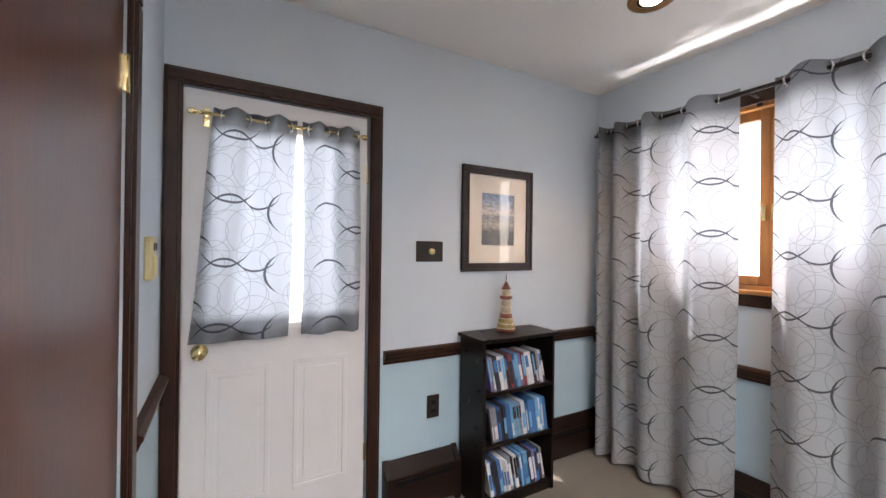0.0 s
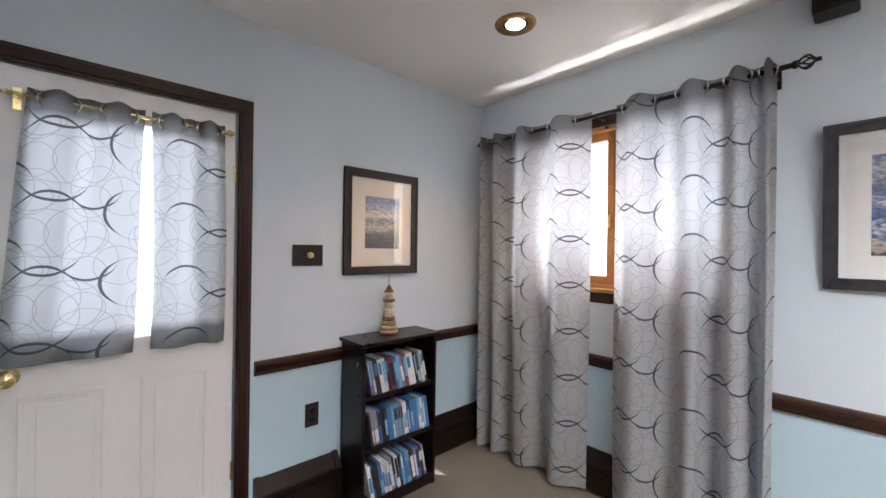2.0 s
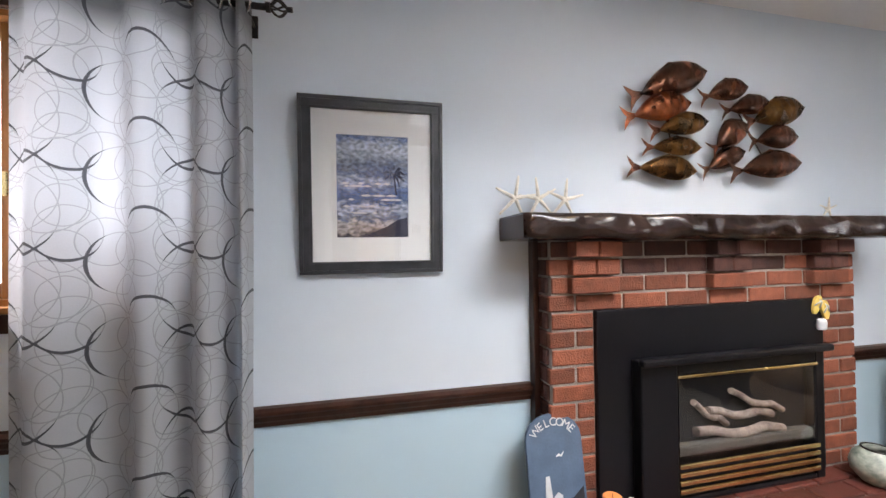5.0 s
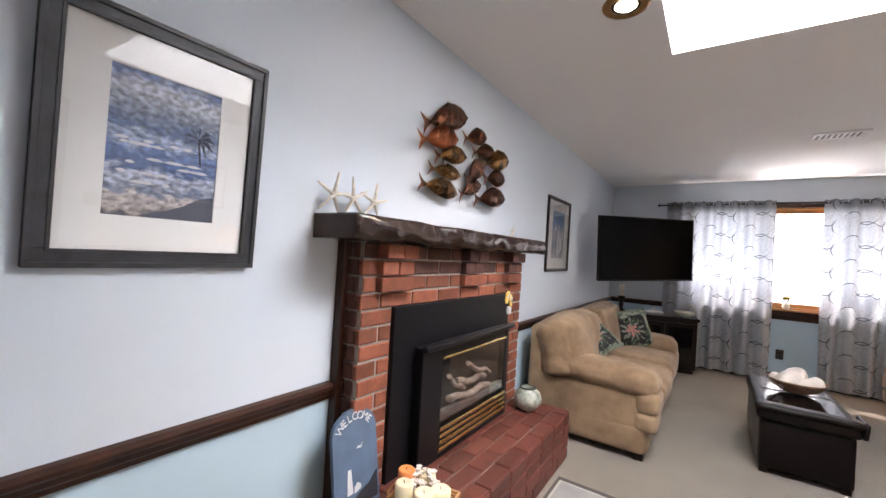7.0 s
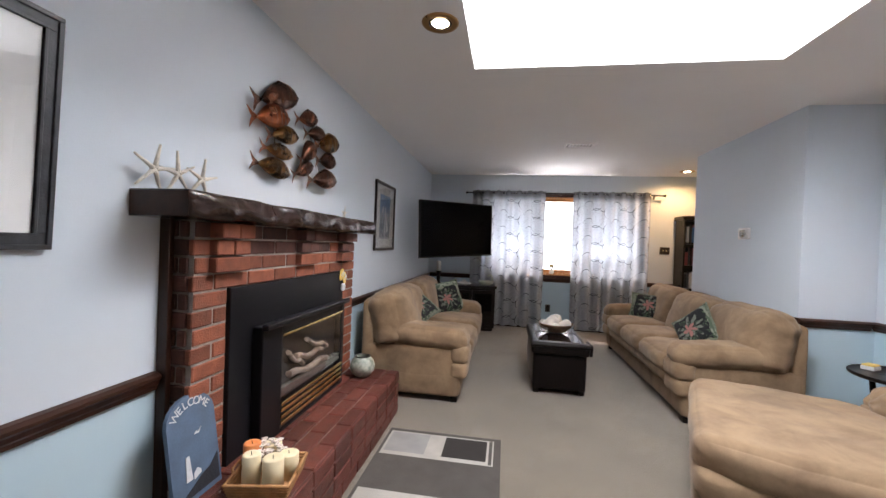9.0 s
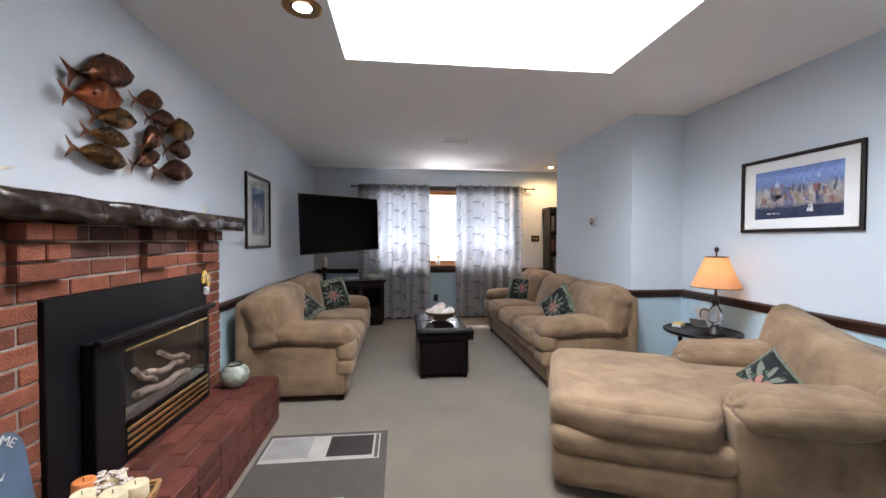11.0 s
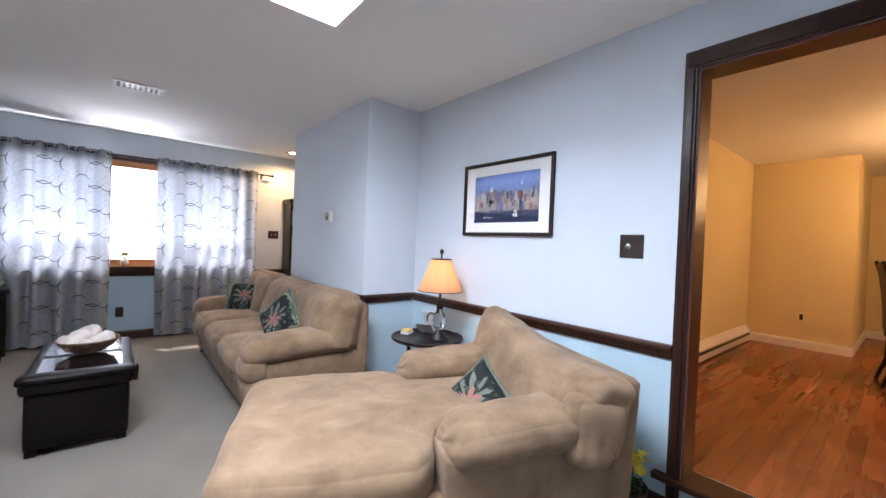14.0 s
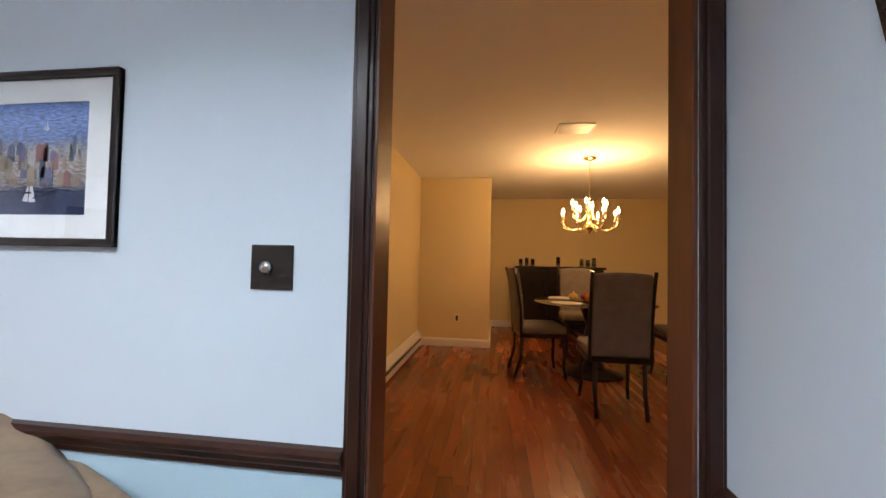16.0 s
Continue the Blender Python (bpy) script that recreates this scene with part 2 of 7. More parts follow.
UPPER = material("wall_paint_pale_blue", (0.64, 0.715, 0.785), 0.75, 0.02, 1.2, 180, 0.06)
LOWER = material("wall_paint_blue", (0.48, 0.64, 0.73), 0.75, 0.02, 1.2, 180, 0.06)
CEIL = material("ceiling_paint", (0.87, 0.865, 0.86), 0.9, 0.015, 1.5, 140, 0.12)
WHITE = material("white_paint", (0.82, 0.80, 0.80), 0.4, 0.02, 3, 60, 0.03)
WELL = material("white_well_paint", (0.88, 0.88, 0.88), 0.8, 0.01, 2, 100, 0.04)
CREAM = material("cream_plastic", (0.80, 0.68, 0.36), 0.4, 0.02)
YELLOW = material("wall_paint_cream", (0.72, 0.59, 0.34), 0.8, 0.02, 1.2, 160, 0.05)
TRIM = material("dark_stained_trim", (0.040, 0.014, 0.008), 0.34, 0.35, 14, 60, 0.05, spec=0.35)
TRIMZ = material("dark_stained_casing", (0.036, 0.013, 0.008), 0.34, 0.35, 18, 80, 0.05, stretch=(1, 1, 0.08), spec=0.35)
DOORWOOD = material("mahogany_door_veneer", (0.115, 0.038, 0.020), 0.36, 0.28, 6, 90, 0.02, stretch=(1, 1, 0.10), coat=0.05, spec=0.3)
SASH = material("varnished_window_wood", (0.42, 0.19, 0.06), 0.35, 0.2, 12, 80, 0.05, stretch=(1, 1, 0.2))
CARPET = material("cut_pile_carpet", (0.235, 0.190, 0.135), 1.0, 0.12, 2.6, 420, 0.9, sheen=0.3, second=(0.170, 0.140, 0.103))
BRICK = material("fired_brick", (0.225, 0.068, 0.036), 0.85, 0.22, 22, 160, 0.6, random_tint=0.28)
HEARTHBRICK = material("hearth_brick", (0.115, 0.030, 0.021), 0.42, 0.25, 20, 150, 0.5, random_tint=0.28)
# darker brick: soot together with the shade below the mantel, as one colour
SOOTSHADEBRICK = material("sooty_shaded_brick", (0.085, 0.032, 0.024), 0.85, 0.3, 22, 160, 0.6, random_tint=0.3)
MORTAR = material("grey_mortar", (0.32, 0.28, 0.25), 0.95, 0.15, 30, 200, 0.6)
HEATERBROWN = material("dark_brown_enamel", (0.016, 0.007, 0.005), 0.45, 0.2, 14, 80, 0.03, spec=0.3)
BEAM = material("lacquered_dark_beam", (0.030, 0.013, 0.009), 0.24, 0.5, 7, 40, 0.25, coat=0.3, second=(0.009, 0.006, 0.006))
BLACK = material("black_painted_steel", (0.007, 0.007, 0.009), 0.36, 0.1, 8, 120, 0.03, spec=0.25)
FIREGLASS = material("smoked_glass", (0.01, 0.01, 0.011), 0.06, 0.02, 2, 5, 0.0, coat=0.5)
BRASS = material("polished_brass", (0.92, 0.74, 0.38), 0.24, 0.06, 20, 80, 0.03, metal=1.0)
CHROME = material("brushed_nickel", (0.65, 0.64, 0.62), 0.25, 0.05, 20, 80, 0.03, metal=1.0)
SUEDE = suede("tan_microsuede")
LEATHER = material("dark_brown_leather", (0.006, 0.004, 0.004), 0.32, 0.2, 9, 260, 0.12, spec=0.22)
ESPRESSO = material("espresso_wood", (0.010, 0.006, 0.005), 0.30, 0.25, 12, 90, 0.02, spec=0.28)
SCREEN = material("tv_screen", (0.003, 0.003, 0.004), 0.12, 0.02, 2, 5, 0.0, spec=0.12)
PLASTIC = material("black_plastic", (0.008, 0.008, 0.009), 0.4, 0.05, 8, 200, 0.05, spec=0.3)
IRON = material("dark_iron", (0.035, 0.032, 0.032), 0.4, 0.2, 18, 120, 0.1, metal=0.7)
PLATE = material("dark_wood_plate", (0.022, 0.014, 0.011), 0.4, 0.3, 30, 160, 0.1)
FRAMEDARK = material("dark_picture_frame", (0.030, 0.020, 0.018), 0.32, 0.3, 20, 120, 0.1, coat=0.2)
FRAMEGREY = material("charcoal_picture_frame", (0.040, 0.043, 0.050), 0.38, 0.25, 24, 120, 0.15)
MATBOARD = material("mat_board", (0.78, 0.775, 0.76), 0.85, 0.01, 3, 200, 0.05)
PLANK = material("oiled_oak_plank", (0.25, 0.066, 0.020), 0.27, 0.20, 7, 70, 0.02, stretch=(0.10, 1, 1), random_tint=0.10)
CLOTH = curtain_material("ring_curtain_cloth", (0.55, 0.56, 0.57), 0.44)
GROUND = material("outdoor_ground", (0.42, 0.40, 0.36), 0.95, 0.1, 0.5, 20, 0.2)
PANE = glass("window_glass")


# ---- mesh helpers ----
def part(name, bm, mat, parent=None, label="", smooth=False):
    me = bpy.data.meshes.new(name)
    bm.to_mesh(me)
    bm.free()
    for one in (mat if isinstance(mat, (list, tuple)) else (mat,)):
        me.materials.append(one)
    if smooth:
        for p in me.polygons:
            p.use_smooth = True
    ob = new(name, me)
    ob.parent = parent
    if label:
        ob["label"] = label
    return ob


def thing(name, label, category, m=None, group=""):
    ob = new(name)
    ob.empty_display_size = 0.1
    if m is not None:
        ob.matrix_world = m
    return tagged(ob, label, category, group)


def at(x, y, z=0, rz=0, rx=0, ry=0):
    return pose(x, y, z, rx, ry, rz)


def box(bm, x0, x1, y0, y1, z0, z1, bevel=0.0, seg=2, index=0, m=None):
    tmp = bmesh.new()
    bmesh.ops.create_cube(tmp, size=1)
    for v in tmp.verts:
        v.co = Vector(((x0 + x1) / 2 + v.co.x * (x1 - x0), (y0 + y1) / 2 + v.co.y * (y1 - y0), (z0 + z1) / 2 + v.co.z * (z1 - z0)))
    if bevel:
        bmesh.ops.bevel(tmp, geom=tmp.edges[:], offset=bevel, segments=seg, affect="EDGES", profile=0.5)
    merge(bm, tmp, index, m)
    return bm


def merge(bm, tmp, index=0, m=None):
    vs = [bm.verts.new(m @ v.co if m is not None else v.co) for v in tmp.verts]
    tmp.verts.index_update()
    for f in tmp.faces:
        nf = bm.faces.new([vs[v.index] for v in f.verts])
        nf.material_index = index
        nf.smooth = f.smooth
    tmp.free()


def boxes(*items, bevel=0.0, seg=2):
    bm = bmesh.new()
    for it in items:
        box(bm, *it[:6], bevel=bevel, seg=seg, index=it[6] if len(it) > 6 else 0)
    return bm


def soft(size, r, bulge=(0, 0, 0), n=10, wrinkle=0.0, freq=5.0, seed=0.0, m=None, bm=None):
    """A stuffed, rounded block: half sizes from size, corner radius r, faces swelling by bulge."""
    h = Vector(size) / 2
    wrinkle *= 0.75
    tmp = bmesh.new()
    bmesh.ops.create_cube(tmp, size=2)
    bmesh.ops.subdivide_edges(tmp, edges=tmp.edges[:], cuts=n, use_grid_fill=True)
    rr = min(r, *h)
    for v in tmp.verts:
        # crowd the vertices towards the rounded rims
        u = Vector([math.copysign(1 - (1 - abs(c)) ** 1.5, c) for c in v.co])
        p = Vector([u[i] * h[i] for i in range(3)])
        q = Vector([max(-(h[i] - rr), min(h[i] - rr, p[i])) for i in range(3)])
        d = p - q
        p = q + (d.normalized() * rr if d.length > 1e-6 else d)
        for i in range(3):
            j, k = (i + 1) % 3, (i + 2) % 3
            w = max(0, 1 - v.co[j] ** 2) * max(0, 1 - v.co[k] ** 2)
            p[i] += math.copysign(bulge[i], v.co[i]) * w * abs(v.co[i]) ** 3
        if wrinkle:
            # shallow creases that run across the cover
            rid = 1 - abs(noise.noise(Vector((p.x * 3.1 + seed, p.y * 3.1, p.z * 7 - seed))) * 2.2)
            if rid > 0.6:
                p -= d.normalized() * (rid - 0.6) ** 2 * wrinkle * 4 if d.length > 1e-6 else Vector()
            p += noise.noise_vector(p * freq + Vector((seed, seed * 1.7, -seed))) * wrinkle
        v.co = p
    for f in tmp.faces:
        f.smooth = True
    if bm is None:
        bm = bmesh.new()
    merge(bm, tmp, 0, m)
    return bm


def lathe(profile, seg=24, bm=None, m=None, index=0, smooth=True):
    """Profile of (radius, z) turned about z."""
    tmp = bmesh.new()
    rings = []
    for r, z in profile:
        rings.append([tmp.verts.new((r * math.cos(2 * math.pi * i / seg), r * math.sin(2 * math.pi * i / seg), z)) for i in range(seg)] if r > 1e-5 else [tmp.verts.new((0, 0, z))])
    for a, b in zip(rings, rings[1:]):
        for i in range(seg):
            j = (i + 1) % seg
            quad = [a[i % len(a)], a[j % len(a)], b[j % len(b)], b[i % len(b)]]
            quad = list(dict.fromkeys(quad))
            if len(quad) > 2:
                f = tmp.faces.new(quad)
                f.smooth = smooth
    if bm is None:
        bm = bmesh.new()
    merge(bm, tmp, index, m)
    return bm


def tube(bm, pts, r, seg=10, index=0, taper=None):
    """A round bar through points."""
    pts = [Vector(p) for p in pts]
    rings = []
    for i, p in enumerate(pts):
        d = (pts[min(i + 1, len(pts) - 1)] - pts[max(i - 1, 0)]).normalized()
        side = d.orthogonal().normalized() if i == 0 else (side - d * side.dot(d)).normalized()
        up = d.cross(side)
        rad = r if taper is None else r * (1 + (taper - 1) * i / (len(pts) - 1))
        rings.append([bm.verts.new(p + side * rad * math.cos(a) + up * rad * math.sin(a)) for a in [2 * math.pi * k / seg for k in range(seg)]])
    for a, b in zip(rings, rings[1:]):
        for i in range(seg):
            f = bm.faces.new((a[i], a[(i + 1) % seg], b[(i + 1) % seg], b[i]))
            f.smooth, f.material_index = True, index
    bm.faces.new(rings[0][::-1]).material_index = index
    bm.faces.new(rings[-1]).material_index = index
    return bm


def prism(bm, outline, axis, a, b, index=0):
    """An outline of (u, v) carried from a to b along an axis: x -> (y, z), y -> (x, z), z -> (x, y)."""
    def put(u, v, w):
        return {"x": (w, u, v), "y": (u, w, v), "z": (u, v, w)}[axis]
    p = [bm.verts.new(put(u, v, a)) for u, v in outline]
    q = [bm.verts.new(put(u, v, b)) for u, v in outline]
    fs = [bm.faces.new(p), bm.faces.new(q[::-1])]
    for i in range(len(p)):
        j = (i + 1) % len(p)
        fs.append(bm.faces.new((p[i], q[i], q[j], p[j])))
    for f in fs:
        f.material_index = index
    return fs


def closed(bm):
    bmesh.ops.recalc_face_normals(bm, faces=bm.faces)
    return bm


def plane_uv(bm, w, h, mat, name, parent, m, label=""):
    """A flat sheet w by h, in its xz plane, with UVs, 1 mm thick."""
    me = bpy.data.meshes.new(name)
    me.from_pydata([(-w / 2, 0, -h / 2), (w / 2, 0, -h / 2), (w / 2, 0, h / 2), (-w / 2, 0, h / 2)], [], [(0, 1, 2, 3)])
    uv = me.uv_layers.new(name="UVMap")
    for i, c in enumerate(((0, 0), (1, 0), (1, 1), (0, 1))):
        uv.data[i].uv = c
    me.materials.append(mat)
    ob = new(name, me)
    ob.parent = parent
    ob.matrix_basis = m
    if label:
        ob["label"] = label
    return ob


# ---- the large structure ----
W, EA, N, S, H = -1.435, 2.645, 2.68, -5.40, 2.50
RAIL = 0.83


def wall(name, axis, face, back, a0, a1, z0=0.0, z1=H + 0.12, holes=(), mats=None, split=RAIL):
    """A wall in slabs round its openings. axis 'x': the wall is a plane of constant x, running along y from a0 to a1."""
    cuts = sorted({a0, a1, *[v for o in holes for v in o[:2] if a0 < v < a1]})
    zs = sorted({z0, z1, *[v for o in holes for v in o[2:] if z0 < v < z1], *([split] if split and z0 < split < z1 else [])})
    bm = bmesh.new()
    for u0, u1 in zip(cuts, cuts[1:]):
        for w0, w1 in zip(zs, zs[1:]):
            cu, cz = (u0 + u1) / 2, (w0 + w1) / 2
            if any(o[0] < cu < o[1] and o[2] < cz < o[3] for o in holes):
                continue
            i = 1 if split and cz < split else 0
            lo, hi = min(face, back), max(face, back)
            if axis == "x":
                box(bm, lo, hi, u0, u1, w0, w1, index=i)
            else:
                box(bm, u0, u1, lo, hi, w0, w1, index=i)
    return tagged(part(name, bm, mats or (UPPER, LOWER)), kind="structure")


E_WIN = (1.08, 2.26, 1.19, 2.13)
S_WIN = (-0.75, 1.65, 0.90, 2.15)
N_DOOR = (0.14, 0.95, -0.01, 2.05)
C_DOOR = (1.22, 2.00, -0.01, 2.00)
W_OPEN = (-0.002, 0.818, 0.22, 2.187)
SKYL = (-0.24, 1.60, -1.44, 0.02)

wall("wall_east", "x", EA, EA + 0.15, S - 0.15, N + 0.15, holes=[E_WIN], split=0.772)
wall("wall_north", "y", N, N + 0.15, 0.085 - 0.12, EA, holes=[N_DOOR], split=0.812)
wall("wall_south", "y", S, S - 0.15, -3.2, EA, holes=[S_WIN], split=0.800)
wall("wall_closet_side", "x", 0.085, 0.085 - 0.12, 0.875, N, holes=[C_DOOR])
wall("wall_closet_front", "y", 0.875, 1.02, W, 0.085 - 0.12, split=0.815)
wall("wall_west", "x", W, W - 0.13, -2.25, N + 0.15, holes=[W_OPEN], split=0.822)
wall("wall_jog_front", "y", -2.25, -2.37, -3.2, -0.915 - 0.12, split=0.820)
wall("wall_jog_side", "x", -0.915, -0.915 - 0.12, -4.02, -2.25, split=0.820)
wall("wall_hall_north", "y", -4.02, -3.90, -3.2, -0.915 - 0.12)
wall("wall_hall_west", "x", -3.2, -3.32, S - 0.15, -2.25)
wall("wall_closet_back", "y", N, N + 0.15, W - 0.13, 0.085 - 0.12)
DC = (YELLOW, YELLOW)
wall("wall_dining_south", "y", -0.70, -0.82, -5.70, W - 0.13, mats=DC, split=0)
wall("wall_dining_end", "x", -5.70, -5.82, -0.82, 0.26, mats=DC, split=0)
wall("wall_dining_return", "y", 0.14, 0.26, -7.50, -5.82, mats=DC, split=0)
wall("wall_dining_west", "x", -7.50, -7.62, 0.14, 3.50, mats=DC, split=0)
wall("wall_dining_north", "y", 3.38, 3.50, -7.50, W - 0.13, mats=DC, split=0)
wall("wall_dining_east", "x", W - 0.13, W - 0.142, -0.70, 3.38, mats=DC, split=0, holes=[(W_OPEN[0], W_OPEN[1], W_OPEN[2], W_OPEN[3])])

tagged(part("floor_carpet", boxes((-3.3, EA + 0.14, S - 0.14, N + 0.14, -0.12, 0.0)), CARPET), kind="structure")
tagged(part("subfloor_dining", boxes((-7.6, W - 0.14, -0.80, 3.48, 0.05, 0.205)), TRIM), kind="structure")
tagged(part("ceiling", boxes((-3.32, SKYL[0], S - 0.15, N + 0.15, H, H + 0.12), (SKYL[1], EA, S - 0.15, N + 0.15, H, H + 0.12),
            (SKYL[0], SKYL[1], S - 0.15, SKYL[2], H, H + 0.12), (SKYL[0], SKYL[1], SKYL[3], N + 0.15, H, H + 0.12)), CEIL), kind="structure")
tagged(part("ceiling_dining", boxes((-7.6, -3.321, -0.82, 3.5, H, H + 0.12)), CEIL), kind="structure")
# skylight well
for _b in ((SKYL[0] - 0.05, SKYL[0], SKYL[2], SKYL[3]), (SKYL[1], SKYL[1] + 0.05, SKYL[2], SKYL[3]),
           (SKYL[0] - 0.05, SKYL[1] + 0.05, SKYL[2] - 0.05, SKYL[2]), (SKYL[0] - 0.05, SKYL[1] + 0.05, SKYL[3], SKYL[3] + 0.05)):
    tagged(part("skylight_well", boxes((*_b, H + 0.12, 3.30)), WELL), kind="structure")
# opaque lid added above the sky lamp to keep direct sun out
tagged(part("skylight_dome", boxes((SKYL[0] - 0.08, SKYL[1] + 0.08, SKYL[2] - 0.08, SKYL[3] + 0.08, 3.301, 3.315)), WELL), kind="structure")
tagged(part("roof_eave", boxes((-3.4, EA + 0.5, S - 0.93, S - 0.151, 2.47, 2.56)), WHITE), kind="structure")
tagged(part("ground", boxes((-300, 300, -300, 300, -0.55, -0.40)), GROUND), kind="structure")


def trim_run(name, axis, face, side, a0, a1, z, profile, mat=TRIM):
    """A moulding along a wall. side: +1 when the room lies towards larger values. profile: (out, up) points."""
    bm = bmesh.new()
    out = [(face + side * u, z + v) for u, v in profile]
    if axis == "x":
        tmp = bmesh.new()
        vs0 = [tmp.verts.new((u, a0, v)) for u, v in out]
        vs1 = [tmp.verts.new((u, a1, v)) for u, v in out]
    else:
        tmp = bmesh.new()
        vs0 = [tmp.verts.new((a0, u, v)) for u, v in out]
        vs1 = [tmp.verts.new((a1, u, v)) for u, v in out]
    tmp.faces.new(vs0), tmp.faces.new(vs1[::-1])
    for i in range(len(out)):
        j = (i + 1) % len(out)
        tmp.faces.new((vs0[i], vs1[i], vs1[j], vs0[j]))
    merge(bm, tmp)
    return tagged(part(name, closed(bm), mat), kind="structure")


CHAIR = [(0, -0.035), (0.012, -0.035), (0.016, -0.02), (0.022, -0.012), (0.028, 0.004), (0.034, 0.012), (0.034, 0.022), (0.020, 0.032), (0, 0.035)]
BASE = [(0, 0), (0.016, 0), (0.016, 0.085), (0.010, 0.10), (0, 0.105)]
for axis, face, side, a0, a1, z in (("x", EA, -1, -0.10, N, 0.765), ("x", EA, -1, S, -1.76, 0.785), ("y", N, -1, 1.03, EA - 0.034, 0.812),
                                    ("y", S, 1, -3.2, EA - 0.034, 0.80), ("x", 0.085, 1, 2.09, N, RAIL), ("x", 0.085, 1, 0.875, 1.13, RAIL),
                                    ("x", W, 1, -2.25, -0.06, 0.822), ("y", 0.875, -1, W, 0.085, 0.815), ("y", -2.25, 1, W + 0.034, -0.915, 0.82), ("x", -0.915, 1, -4.02, -2.25, 0.82)):
    trim_run("chair_rail", axis, face, side, a0, a1, z, CHAIR)
for axis, face, side, a0, a1 in (("x", EA, -1, -0.10, 0.98), ("x", EA, -1, S, -1.76), ("y", S, 1, -3.2, EA - 0.016), ("x", 0.085, 1, 2.09, N),
                                 ("x", W, 1, -2.25, 0.875), ("y", 0.875, -1, W + 0.016, 0.085), ("y", -2.25, 1, W + 0.016, -0.915), ("x", -0.915, 1, -4.02, -2.25)):
    trim_run("baseboard", axis, face, side, a0, a1, 0, BASE)
# white baseboards of the dining room
for axis, face, side, a0, a1 in (("x", -5.70, 1, -0.70, 0.26), ("y", 0.26, 1, -7.5, -5.70), ("x", -7.50, 1, 0.26, 3.38), ("y", 3.38, -1, -7.5, W - 0.142), ("y", -0.70, 1, -2.6, W - 0.142)):
    trim_run("baseboard_dining", axis, face, side, a0, a1, 0.222, BASE, WHITE)


def casing(name, axis, face, side, a0, a1, z1, w=0.062, z0=0.0, d=0.022, mat=TRIMZ, w_top=None):
    """Three moulded boards round an opening."""
    bm = bmesh.new()
    wt = w_top or w
    for u0, u1, w0, w1 in ((a0 - w, a0, z0, z1), (a1, a1 + w, z0, z1), (a0 - w, a1 + w, z1, z1 + wt)):
        for k, dd in ((0, d * 0.6), (0.012, d)):
            lo, hi = sorted((face, face + side * dd))
            # the raised middle stands back from the edges
            v0, v1 = (u0 + k, u1 - k) if u1 - u0 < 0.2 else (u0 + k, u1 - k)
            q0, q1 = (w0, w1 - (0 if u1 - u0 < 0.2 else k)) if u1 - u0 < 0.2 else (w0 + k, w1 - k)
            if axis == "x":
                box(bm, lo, hi, v0, v1, q0, q1, 0.003, 1)
            else:
                box(bm, v0, v1, lo, hi, q0, q1, 0.003, 1)
    return tagged(part(name, bm, mat), kind="structure")


casing("trim_entry_door", "y", N, -1, N_DOOR[0] + 0.012, N_DOOR[1] - 0.004, 2.04, 0.065)
casing("trim_closet_door", "x", 0.085, 1, C_DOOR[0], C_DOOR[1], 2.00, 0.085)
casing("trim_dining_opening", "x", W, 1, W_OPEN[0], W_OPEN[1], W_OPEN[3], 0.058, 0.0, 0.024, w_top=0.088)
# jambs of the cased opening and its sill
tagged(part("jamb_dining_opening", boxes((W - 0.142, W, W_OPEN[0], W_OPEN[0] + 0.012, 0.22, W_OPEN[3]), (W - 0.142, W, W_OPEN[1] - 0.012, W_OPEN[1], 0.22, W_OPEN[3]),
            (W - 0.142, W, W_OPEN[0] + 0.012, W_OPEN[1] - 0.012, W_OPEN[3] - 0.012, W_OPEN[3]), bevel=0.002, seg=1), DOORWOOD), kind="structure")
tagged(part("sill_dining_opening", boxes((W - 0.142, W + 0.045, W_OPEN[0] - 0.12, 0.88, 0.19, 0.222), bevel=0.008), TRIM), kind="structure")


